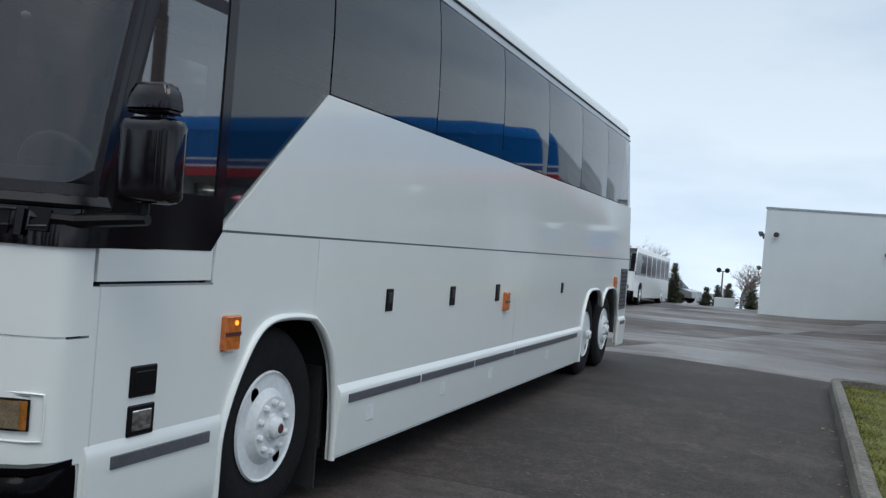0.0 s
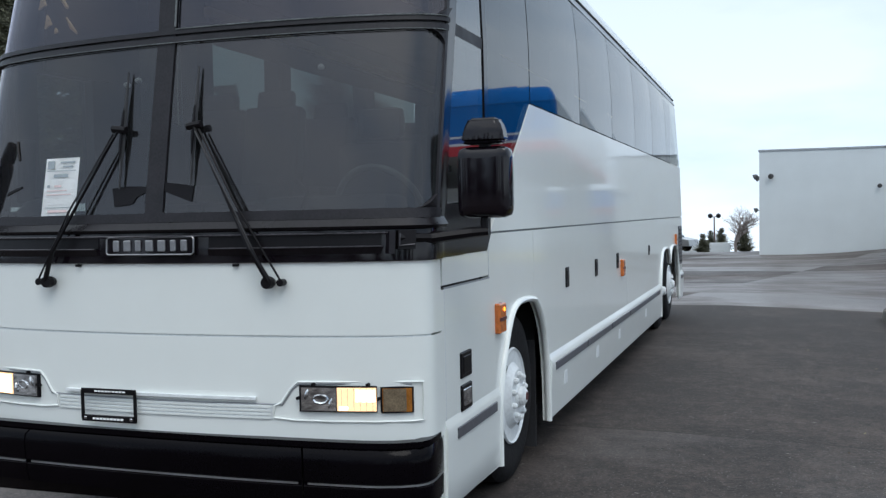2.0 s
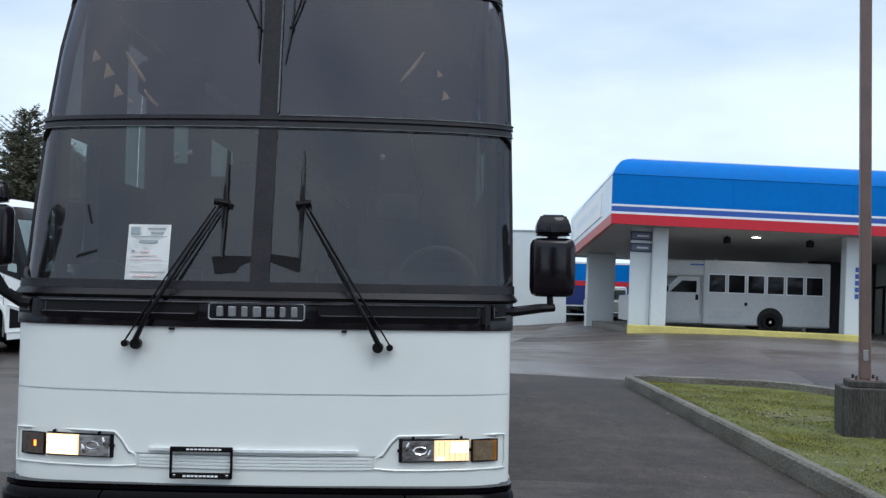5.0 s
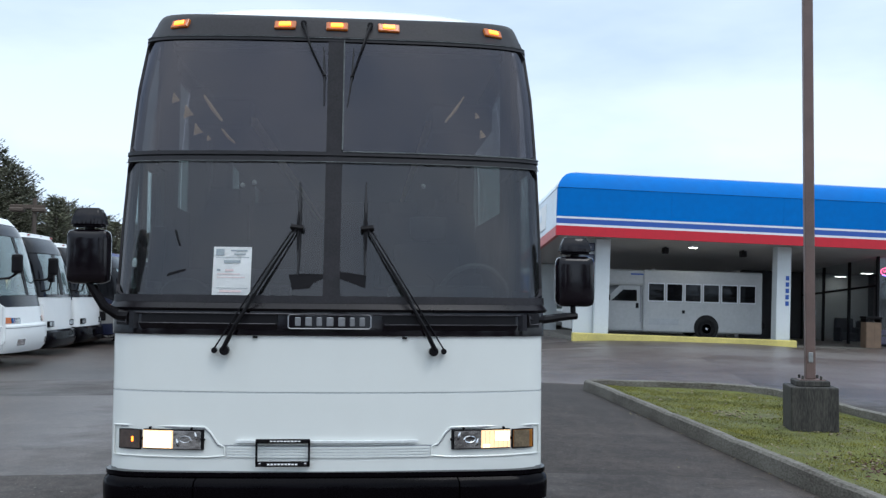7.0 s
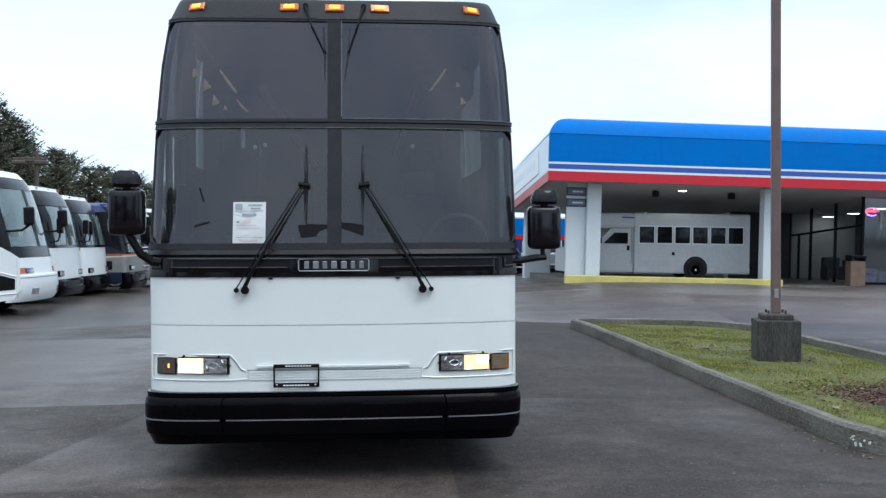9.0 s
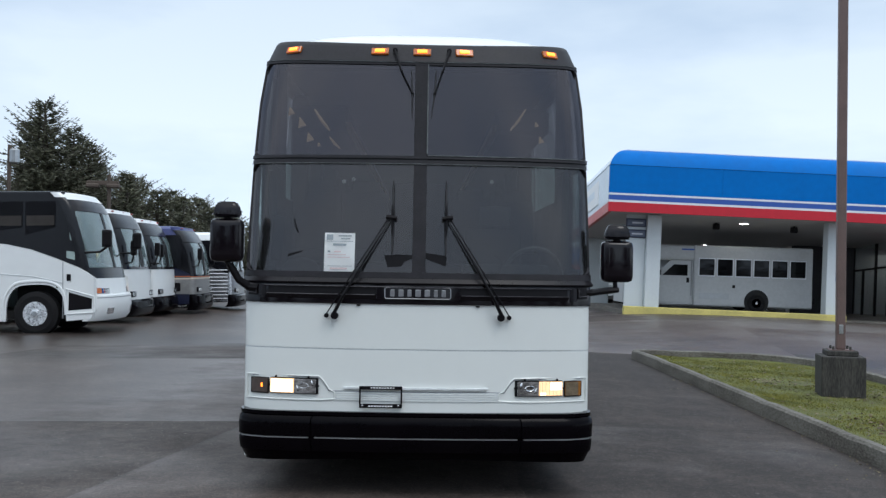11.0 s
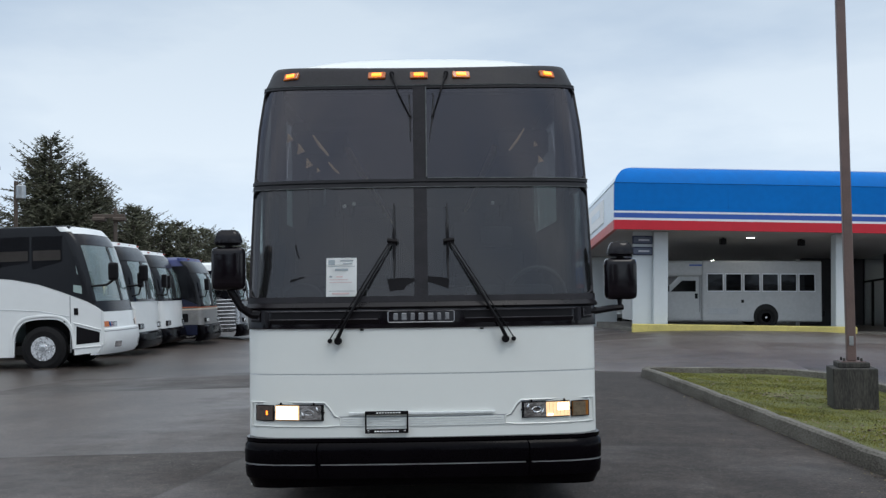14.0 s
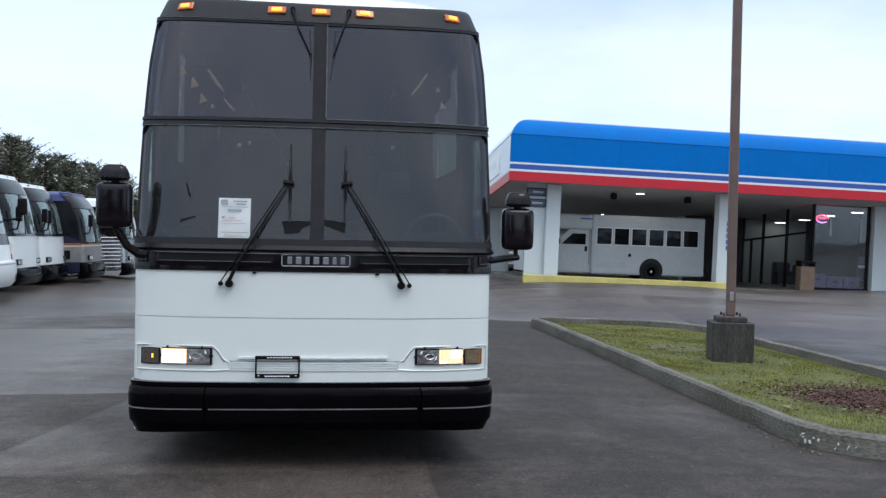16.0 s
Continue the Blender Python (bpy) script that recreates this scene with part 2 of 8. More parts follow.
def asphalt():
    m = bpy.data.materials.new("wet_asphalt")
    m.use_nodes = True
    n, l = m.node_tree.nodes, m.node_tree.links
    b = n["Principled BSDF"]
    co = n.new("ShaderNodeTexCoord")
    def nz(scale, detail, stretch=(1, 1, 1), rough=0.5):
        mp, t = n.new("ShaderNodeMapping"), n.new("ShaderNodeTexNoise")
        mp.inputs["Scale"].default_value = stretch
        t.inputs["Scale"].default_value, t.inputs["Detail"].default_value = scale, detail
        t.inputs["Roughness"].default_value = rough
        l.new(co.outputs["Object"], mp.inputs["Vector"])
        l.new(mp.outputs["Vector"], t.inputs["Vector"])
        return t
    patch, damp, grit, stone = nz(0.2, 4, (0.45, 1.0, 1), 0.5), nz(0.35, 4, (0.7, 1.0, 1), 0.55), nz(38, 5, rough=0.75), nz(85, 2)
    mottle = nz(1.15, 7, (0.8, 1.0, 1), 0.6)
    blotch, fleck = nz(7.5, 6, rough=0.7), nz(17, 2)
    r1 = n.new("ShaderNodeValToRGB")
    r1.color_ramp.elements[0].position, r1.color_ramp.elements[0].color = 0.3, (0.0288, 0.0224, 0.0192, 1)
    r1.color_ramp.elements[1].position, r1.color_ramp.elements[1].color = 0.66, (0.079, 0.061, 0.052, 1)
    # the lot was laid in strips about three and a half metres wide
    sep = n.new("ShaderNodeSeparateXYZ")
    l.new(co.outputs["Object"], sep.inputs["Vector"])
    def calc(op, a, b=None):
        m2 = n.new("ShaderNodeMath")
        m2.operation = op
        for sock, v in zip(m2.inputs, (a, b)):
            if isinstance(v, (int, float)):
                sock.default_value = v
            elif v is not None:
                l.new(v, sock)
        return m2.outputs[0]
    wob = calc("MULTIPLY", nz(1.3, 3).outputs["Fac"], 0.12)
    row = calc("DIVIDE", calc("ADD", sep.outputs["Y"], wob), 3.5)
    col = calc("DIVIDE", calc("ADD", calc("ADD", sep.outputs["X"], calc("MULTIPLY", sep.outputs["Y"], -0.22)), 2.6), 8.0)
    cell = n.new("ShaderNodeCombineXYZ")
    l.new(calc("FLOOR", col), cell.inputs["X"])
    l.new(calc("FLOOR", row), cell.inputs["Y"])
    white = n.new("ShaderNodeTexWhiteNoise")
    l.new(cell.outputs["Vector"], white.inputs["Vector"])
    seam = calc("LESS_THAN", calc("MINIMUM", calc("FRACT", row), calc("MULTIPLY", calc("FRACT", col), 2.3)), 0.011)
    tone = calc("ADD", calc("MULTIPLY", patch.outputs["Fac"], 0.7), calc("MULTIPLY", white.outputs["Value"], 0.3))
    tone = calc("SUBTRACT", tone, calc("MULTIPLY", seam, 0.12))
    tone = calc("ADD", tone, calc("MULTIPLY", calc("SUBTRACT", mottle.outputs["Fac"], 0.5), 0.75))
    # a darker lane runs between the coach and the island
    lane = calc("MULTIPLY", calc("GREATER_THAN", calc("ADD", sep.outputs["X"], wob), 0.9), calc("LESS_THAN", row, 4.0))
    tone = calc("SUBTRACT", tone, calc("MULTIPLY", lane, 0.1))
    # beyond the island the sky's sheen is painted in as a paler tone
    far_sheen = n.new("ShaderNodeMapRange")
    far_sheen.inputs["From Min"].default_value, far_sheen.inputs["From Max"].default_value = 7.5, 12.0
    far_sheen.inputs["To Min"].default_value, far_sheen.inputs["To Max"].default_value = 0.0, 0.32
    l.new(calc("ADD", sep.outputs["X"], wob), far_sheen.inputs["Value"])
    tone = calc("ADD", tone, far_sheen.outputs["Result"])
    pale = r1.color_ramp.elements.new(1.0)
    pale.color = (0.15, 0.138, 0.13, 1)
    tone = calc("ADD", tone, calc("MULTIPLY", calc("SUBTRACT", blotch.outputs["Fac"], 0.5), 0.85))
    l.new(tone, r1.inputs["Fac"])
    r2 = n.new("ShaderNodeValToRGB")
    r2.color_ramp.elements[0].position, r2.color_ramp.elements[0].color = 0.33, (0.28, 0.28, 0.28, 1)
    r2.color_ramp.elements[1].position, r2.color_ramp.elements[1].color = 0.7, (2.05, 2.0, 1.95, 1)
    l.new(grit.outputs["Fac"], r2.inputs["Fac"])
    mx = n.new("ShaderNodeMix")
    mx.data_type, mx.blend_type = "RGBA", "MULTIPLY"
    mx.inputs["Factor"].default_value = 1.0
    l.new(r1.outputs["Color"], mx.inputs["A"])
    l.new(r2.outputs["Color"], mx.inputs["B"])
    # scattered pale grit
    r3 = n.new("ShaderNodeValToRGB")
    r3.color_ramp.elements[0].position, r3.color_ramp.elements[0].color = 0.67, (0, 0, 0, 1)
    r3.color_ramp.elements[1].position, r3.color_ramp.elements[1].color = 0.72, (1, 1, 1, 1)
    l.new(stone.outputs["Fac"], r3.inputs["Fac"])
    mx2 = n.new("ShaderNodeMix")
    mx2.data_type = "RGBA"
    mx2.inputs["B"].default_value = (0.3, 0.285, 0.26, 1)
    l.new(r3.outputs["Color"], mx2.inputs["Factor"])
    l.new(mx.outputs["Result"], mx2.inputs["A"])
    # a few larger chips of pale stone, and dark spots of oil
    r4, r5 = n.new("ShaderNodeValToRGB"), n.new("ShaderNodeValToRGB")
    r4.color_ramp.elements[0].position, r4.color_ramp.elements[0].color = 0.735, (0, 0, 0, 1)
    r4.color_ramp.elements[1].position, r4.color_ramp.elements[1].color = 0.755, (1, 1, 1, 1)
    r5.color_ramp.elements[0].position, r5.color_ramp.elements[0].color = 0.24, (0.45, 0.45, 0.45, 1)
    r5.color_ramp.elements[1].position, r5.color_ramp.elements[1].color = 0.32, (1, 1, 1, 1)
    l.new(fleck.outputs["Fac"], r4.inputs["Fac"])
    l.new(nz(2.6, 5, rough=0.65).outputs["Fac"], r5.inputs["Fac"])
    mx3, mx4 = n.new("ShaderNodeMix"), n.new("ShaderNodeMix")
    mx3.data_type = mx4.data_type = "RGBA"
    mx4.blend_type = "MULTIPLY"
    mx4.inputs["Factor"].default_value = 1.0
    mx3.inputs["B"].default_value = (0.22, 0.2, 0.17, 1)
    l.new(r4.outputs["Color"], mx3.inputs["Factor"])
    l.new(mx2.outputs["Result"], mx3.inputs["A"])
    l.new(mx3.outputs["Result"], mx4.inputs["A"])
    l.new(r5.outputs["Color"], mx4.inputs["B"])
    tar = n.new("ShaderNodeVectorMath")
    tar.operation = "SCALE"
    l.new(mx4.outputs["Result"], tar.inputs[0])
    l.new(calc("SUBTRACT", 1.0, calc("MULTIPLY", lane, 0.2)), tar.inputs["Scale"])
    l.new(tar.outputs["Vector"], b.inputs["Base Color"])
    # standing damp is stronger on the far and the open side of the lot
    side, deep, open_side, tot, tot2 = n.new("ShaderNodeMapRange"), n.new("ShaderNodeMapRange"), n.new("ShaderNodeMapRange"), n.new("ShaderNodeMath"), n.new("ShaderNodeMath")
    for mr, lo, hi, out, amt in ((side, -0.8, -6.0, "X", 0.36), (deep, 12.5, 15.5, "Y", 0.17), (open_side, 7.6, 9.5, "X", 0.42)):
        mr.inputs["From Min"].default_value, mr.inputs["From Max"].default_value = lo, hi
        mr.inputs["To Min"].default_value, mr.inputs["To Max"].default_value = 0.0, amt
        l.new(sep.outputs[out], mr.inputs["Value"])
    tot.operation = tot2.operation = "ADD"
    l.new(calc("ADD", side.outputs["Result"], open_side.outputs["Result"]), tot.inputs[0])
    l.new(deep.outputs["Result"], tot.inputs[1])
    l.new(tot.outputs["Value"], tot2.inputs[0])
    l.new(calc("ADD", calc("ADD", calc("ADD", calc("MULTIPLY", damp.outputs["Fac"], 0.55), 0.15), calc("MULTIPLY", calc("SUBTRACT", mottle.outputs["Fac"], 0.5), 0.3)), calc("MULTIPLY", calc("ADD", white.outputs["Value"], -0.25), 0.3)), tot2.inputs[1])
    rr = n.new("ShaderNodeValToRGB")
    rr.color_ramp.elements[0].position, rr.color_ramp.elements[0].color = 0.52, (0.76, 0.76, 0.76, 1)
    rr.color_ramp.elements[1].position, rr.color_ramp.elements[1].color = 0.8, (0.36, 0.36, 0.36, 1)
    l.new(tot2.outputs["Value"], rr.inputs["Fac"])
    l.new(rr.outputs["Color"], b.inputs["Roughness"])
    # dry tar is dull, the damp film shines
    sheen = n.new("ShaderNodeMapRange")
    sheen.inputs["From Min"].default_value, sheen.inputs["From Max"].default_value = 0.45, 0.8
    sheen.inputs["To Min"].default_value, sheen.inputs["To Max"].default_value = 0.34, 0.55
    l.new(tot2.outputs["Value"], sheen.inputs["Value"])
    l.new(sheen.outputs["Result"], b.inputs["Specular IOR Level"])
    bp = n.new("ShaderNodeBump")
    bp.inputs["Distance"].default_value = 0.012
    # the film of water levels out the grain
    level = n.new("ShaderNodeMapRange")
    level.inputs["From Min"].default_value, level.inputs["From Max"].default_value = 0.5, 0.8
    level.inputs["To Min"].default_value, level.inputs["To Max"].default_value = 0.38, 0.14
    l.new(tot2.outputs["Value"], level.inputs["Value"])
    l.new(level.outputs["Result"], bp.inputs["Strength"])
    l.new(grit.outputs["Fac"], bp.inputs["Height"])
    l.new(bp.outputs["Normal"], b.inputs["Normal"])
    return m


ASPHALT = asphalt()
CONCRETE = mat("weathered_concrete", (0.135, 0.125, 0.108), 0.85, vary=0.45, scale=2.2, fine=45, bump=0.5)
KERBSTONE = mat("stained_kerb_concrete", (0.126, 0.104, 0.078), 0.85, vary=0.55, scale=1.3, fine=22, bump=0.35, spread=(0.2, 0.19, 0.165), stretch=(1, 1, 2.5))
DARKCONCRETE = mat("damp_dark_concrete", (0.036, 0.034, 0.031), 0.85, vary=0.6, scale=5, fine=22, bump=0.3, stretch=(2.5, 2.5, 0.5), spread=(0.075, 0.07, 0.062))
SOIL = mat("mossy_soil", (0.1, 0.098, 0.02), 0.95, vary=0.45, scale=1.6, fine=30, bump=0.6, spread=(0.14, 0.155, 0.036))
MULCH = mat("red_brown_mulch", (0.085, 0.04, 0.032), 0.95, vary=0.5, scale=6, fine=50, bump=0.6)
GRASS = mat("moss_green_grass", (0.108, 0.125, 0.016), 0.8, vary=0.5, scale=1.8, fine=25, spread=(0.25, 0.235, 0.038))
LEAFLITTER = mat("fallen_leaf", (0.09, 0.062, 0.035), 0.85, vary=0.5, scale=4, fine=30, spread=(0.3, 0.26, 0.16))
BLUE = mat("blue_fascia_panel", (0.003, 0.145, 0.49), 0.6, vary=0.06, scale=0.5, fine=4, spec=0.12)
RED = mat("red_fascia_band", (0.5, 0.009, 0.024), 0.6, vary=0.06, scale=0.5, fine=4)
NAVY = mat("navy_stripe", (0.025, 0.085, 0.36), 0.4, vary=0.06)
WHITEBAND = mat("white_stripe", (0.7, 0.72, 0.75), 0.45, vary=0.05)
STUCCO = mat("white_painted_stucco", (0.6, 0.64, 0.65), 0.85, vary=0.05, scale=0.8, fine=30, bump=0.15)
SOFFIT = mat("grey_soffit_panel", (0.46, 0.46, 0.46), 0.8, vary=0.08, scale=0.6)
KERBFLAKE = mat("old_white_kerb_paint", (0.5, 0.49, 0.45), 0.8, vary=0.3, scale=20, fine=90)
YELLOW = mat("faded_yellow_kerb_paint", (0.55, 0.47, 0.15), 0.75, vary=0.2, scale=2, fine=20)
POLE = mat("brown_painted_steel", (0.13, 0.085, 0.075), 0.55, vary=0.2, scale=4)
SHOPGLASS = glass("shop_glass", (0.9, 0.93, 0.93), rough=0.02)
LIGHT_ON = glow("lit_downlight", (1.0, 0.95, 0.85), 18.0)
NEON = glow("neon_pink", (1.0, 0.1, 0.25), 2.2)
WOOD = mat("weathered_timber", (0.085, 0.065, 0.052), 0.85, vary=0.3, stretch=(1, 1, 0.1))
BARK = mat("bark", (0.06, 0.05, 0.04), 0.9, vary=0.4, bump=0.5)
NEEDLE = mat("conifer_needles", (0.078, 0.09, 0.058), 0.75, vary=0.5, scale=0.6, fine=8, spread=(0.165, 0.165, 0.105))
TWIG = mat("bare_twig", (0.28, 0.24, 0.22), 0.9, vary=0.3)
SHRUB = mat("dark_shrub_leaf", (0.03, 0.045, 0.02), 0.8, vary=0.5, scale=1, fine=10)


# ---- mesh helpers ----
def mesh_of(bm, name, material, smooth=False):
    me = bpy.data.meshes.new(name)
    bmesh.ops.recalc_face_normals(bm, faces=bm.faces)
    bm.to_mesh(me)
    bm.free()
    me.materials.append(material)
    if smooth:
        me.shade_smooth()
        me.set_sharp_from_angle(angle=radians(38))
    return me


def part(name, bm, material, parent, label="", smooth=False):
    ob = new(name, mesh_of(bm, name, material, smooth))
    ob.parent = parent
    if label:
        tagged(ob, label)
    return ob


def pane(ob, outer):
    """Glass shell: only its outer faces shine and tint, the inner face and rim stay clear."""
    ob.data.materials.append(CLEAR)
    for i, p in enumerate(ob.data.polygons):
        p.material_index = 0 if (i < outer if outer > 0 else i % 2 == 0 and i < -outer) else 1
    return ob


def thing(name, label, category, group="", m=None, kind=""):
    ob = new(name)
    ob.empty_display_size = 0.3
    if m is not None:
        ob.matrix_basis = m
    return tagged(ob, label, category, group, kind)


def solid(name, bm, material, label, category="", kind="", smooth=False, group=""):
    return tagged(new(name, mesh_of(bm, name, material, smooth)), label, category, group, kind)


def box(bm, x0, x1, y0, y1, z0, z1, bevel=0.0, seg=1, m=None):
    vs = [bm.verts.new((x, y, z)) for x in (x0, x1) for y in (y0, y1) for z in (z0, z1)]
    fs = [bm.faces.new([vs[i] for i in f]) for f in ((0, 1, 3, 2), (4, 6, 7, 5), (0, 4, 5, 1), (2, 3, 7, 6), (0, 2, 6, 4), (1, 5, 7, 3))]
    if bevel:
        es = list({e for f in fs for e in f.edges})
        r = bmesh.ops.bevel(bm, geom=es, offset=bevel, segments=seg, affect="EDGES", profile=0.6)
        vs = list({v for f in r["faces"] for v in f.verts} | {v for v in vs if v.is_valid})
    if m is not None:
        bmesh.ops.transform(bm, matrix=m, verts=[v for v in vs if v.is_valid])
    return bm


def B(x0, x1, y0, y1, z0, z1, bevel=0.0, seg=1, m=None):
    return box(bmesh.new(), x0, x1, y0, y1, z0, z1, bevel, seg, m)


def lathe(profile, steps=32, axis="x", at=(0, 0, 0), bm=None):
    """Turns a profile of (along, radius) round an axis."""
    bm = bm or bmesh.new()
    rings = []
    for a, r in profile:
        ring = []
        for i in range(steps):
            c, s = math.cos(2 * math.pi * i / steps) * r, math.sin(2 * math.pi * i / steps) * r
            p = {"x": (a, c, s), "y": (c, a, s), "z": (c, s, a)}[axis]
            ring.append(bm.verts.new((p[0] + at[0], p[1] + at[1], p[2] + at[2])))
        rings.append(ring)
    for r0, r1 in zip(rings, rings[1:]):
        for i in range(steps):
            j = (i + 1) % steps
            bm.faces.new((r0[i], r0[j], r1[j], r1[i]))
    for ring in (rings[0], rings[-1]):
        bm.faces.new(ring)
    return bm


def tube(points, radius, sides=8, bm=None, flat=1.0):
    """A round bar along a line of points; radius may be a list."""
    bm = bm or bmesh.new()
    pts = [Vector(p) for p in points]
    rs = radius if isinstance(radius, (list, tuple)) else [radius] * len(pts)
    rings = []
    for i, p in enumerate(pts):
        d = (pts[min(i + 1, len(pts) - 1)] - pts[max(i - 1, 0)]).normalized()
        a = d.orthogonal().normalized() if abs(d.z) < 0.95 else Vector((1, 0, 0))
        if abs(d.z) < 0.95:
            a = Vector((0, 0, 1)).cross(d).normalized()
        if rings:
            a = (last - d * last.dot(d)).normalized()
        last = a
        b = d.cross(a).normalized()
        rings.append([bm.verts.new(p + (a * math.cos(2 * math.pi * k / sides) + b * flat * math.sin(2 * math.pi * k / sides)) * rs[i]) for k in range(sides)])
    for r0, r1 in zip(rings, rings[1:]):
        for i in range(sides):
            j = (i + 1) % sides
            bm.faces.new((r0[i], r0[j], r1[j], r1[i]))
    bm.faces.new(rings[0])
    bm.faces.new(rings[-1])
    return bm


def slab(poly, place, depth, bm=None):
    """A flat polygon (a, b) set by place(a, b, d), thickened from d = 0 to depth."""
    bm = bm or bmesh.new()
    f = [bm.verts.new(place(a, b, 0.0)) for a, b in poly]
    k = [bm.verts.new(place(a, b, depth)) for a, b in poly]
    for tri in tessellate_polygon([[Vector((a, b, 0)) for a, b in poly]]):
        bm.faces.new([f[i] for i in tri])
        bm.faces.new([k[i] for i in reversed(tri)])
    for i in range(len(poly)):
        j = (i + 1) % len(poly)
        bm.faces.new((f[i], f[j], k[j], k[i]))
    return bm


def sheet(us, vs, place, depth=None, bm=None):
    """A grid surface place(u, v); with depth, a shell: place(u, v, d)."""
    bm = bm or bmesh.new()
    layers = []
    for d in ([None] if depth is None else [0.0, depth]):
        layers.append([[bm.verts.new(place(u, v) if d is None else place(u, v, d)) for v in vs] for u in us])
    for g in layers:
        for i in range(len(us) - 1):
            for j in range(len(vs) - 1):
                bm.faces.new((g[i][j], g[i + 1][j], g[i + 1][j + 1], g[i][j + 1]))
    if depth is not None:
        g, h = layers
        n, k = len(us) - 1, len(vs) - 1
        for i in range(n):
            bm.faces.new((g[i][0], g[i + 1][0], h[i + 1][0], h[i][0]))
            bm.faces.new((g[i][k], g[i + 1][k], h[i + 1][k], h[i][k]))
        for j in range(k):
            bm.faces.new((g[0][j], g[0][j + 1], h[0][j + 1], h[0][j]))
            bm.faces.new((g[n][j], g[n][j + 1], h[n][j + 1], h[n][j]))
    return bm


def curve_through(pts, n=5):
    """Points along a smooth line through the given ones."""
    out = []
    for i in range(len(pts) - 1):
        p0, p1, p2, p3 = pts[max(i - 1, 0)], pts[i], pts[i + 1], pts[min(i + 2, len(pts) - 1)]
        for k in range(n):
            t = k / n
            out.append(tuple(0.5 * (2 * b + (c - a) * t + (2 * a - 5 * b + 4 * c - d) * t * t + (3 * b - a - 3 * c + d) * t ** 3) for a, b, c, d in zip(p0, p1, p2, p3)))
    return out + [tuple(pts[-1])]


def steps(a, b, n):
    return [a + (b - a) * i / n for i in range(n + 1)]


def lerp(x, xs, ys):
    return float(np.interp(x, xs, ys))


# ---- ground ----
def ground_z(x, y):
    side = max(0.0, abs(x) - 2.0)
    z = (-0.028 if x > 0 else -0.014) * (side - 0.5 + 0.5 * math.exp(-side)) if side > 0 else 0.0
    z = max(z, -0.42)
    z -= 0.0185 * min(80.0, max(0.0, y - 11.0)) * (1 / (1 + math.exp((x - 7.0) / 1.5)) if x > 0 else 1.0) * (1 if x > -4 else max(0.0, 1 + (x + 4) / 5))
    z -= 0.022 * max(0.0, min(45.0, y - 53.0)) + 0.06 * max(0.0, y - 78.0)
    if x > 0:
        z -= 0.05 * math.exp(-((x - 5.0) / 1.8) ** 2) * (1 / (1 + math.exp((min(y, 200) - 19) / 1.5)))
        z += 0.16 * math.exp(-((y - 33) / 9.0) ** 2) / (1 + math.exp((6.5 - x) / 0.9)) / (1 + math.exp((x - 17.4) / 0.6))
    return z


def ground():
    xs = [-2200, -600, -200, -100, -60, -45] + steps(-36, 36, 72)[0:] + [45, 60, 100, 200, 600, 2200]
    ys = [-2200, -600, -200, -80, -40] + steps(-24, 66, 90) + [72, 78, 84, 92, 110, 200, 600, 2200]
    bm = sheet(xs, ys, lambda x, y: (x, y, ground_z(max(-60, min(60, x)), max(-30, y))))
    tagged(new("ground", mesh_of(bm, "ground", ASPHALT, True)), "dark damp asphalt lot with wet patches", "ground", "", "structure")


ground()


# ---- the white coach ----
Z_BAND, Z_WS0, Z_MID, Z_TOP = 1.465, 1.66, 2.58, 3.36
NOSE_Z = [0.2, 1.55, 1.66, 2.1, 2.6, 3.0, 3.36, 3.5, 3.58]
NOSE_Y = [0.0, 0.0, 0.015, 0.09, 0.18, 0.235, 0.285, 0.36, 0.47]
NOSE_D = [0.36, 0.36, 0.38, 0.46, 0.58, 0.7, 0.82, 0.9, 0.98]
NOSE_W = [1.335, 1.335, 1.335, 1.335, 1.331, 1.318, 1.278, 1.222, 1.115]


def half_width(z):
    return lerp(z, [0, 2.5, 2.75, 3.0, 3.2, 3.36, 3.47, 3.56, 3.63, 3.7, 3.76], [1.335, 1.335, 1.332, 1.32, 1.303, 1.28, 1.24, 1.13, 0.92, 0.5, 0.0])


def nose_shape(z):
    """Middle, depth, half width, bow and corner sharpness of the front at height z."""
    return (lerp(z, NOSE_Z, NOSE_Y), lerp(z, NOSE_Z, NOSE_D), lerp(z, NOSE_Z, NOSE_W),
            lerp(z, [1.5, 1.7, 2.6, 3.4], [0.082, 0.088, 0.12, 0.17]), lerp(z, [1.45, 1.7, 2.6, 3.4], [7.0, 6.0, 4.6, 3.6]))


def nose(a, z, out=0.0):
    """The point of the coach's front at turn a (-90 to 90 from the middle) and height z."""
    y0, d, w, bow, p = nose_shape(z)
    u = min(1.0, abs(a) / 90)
    q0 = (1 - 0.93 ** p) ** (1 / p)
    if u < 0.75:
        r = 0.93 * u / 0.75
        q = (1 - r ** p) ** (1 / p)
    else:
        q = q0 * (1 - (u - 0.75) / 0.25)
        r = (1 - q ** p) ** (1 / p)
    x = math.copysign((w + out) * r, a)
    # the upper edges lift a little towards the corners
    lift = lerp(z, [1.7, 2.6, 3.36, 3.52], [0.0, 0.013, 0.068, 0.076]) * (x / w) ** 2
    return (x, y0 + bow * x * x + (d - y0 - bow * w * w) * (1 - q) - out * q, z + lift)


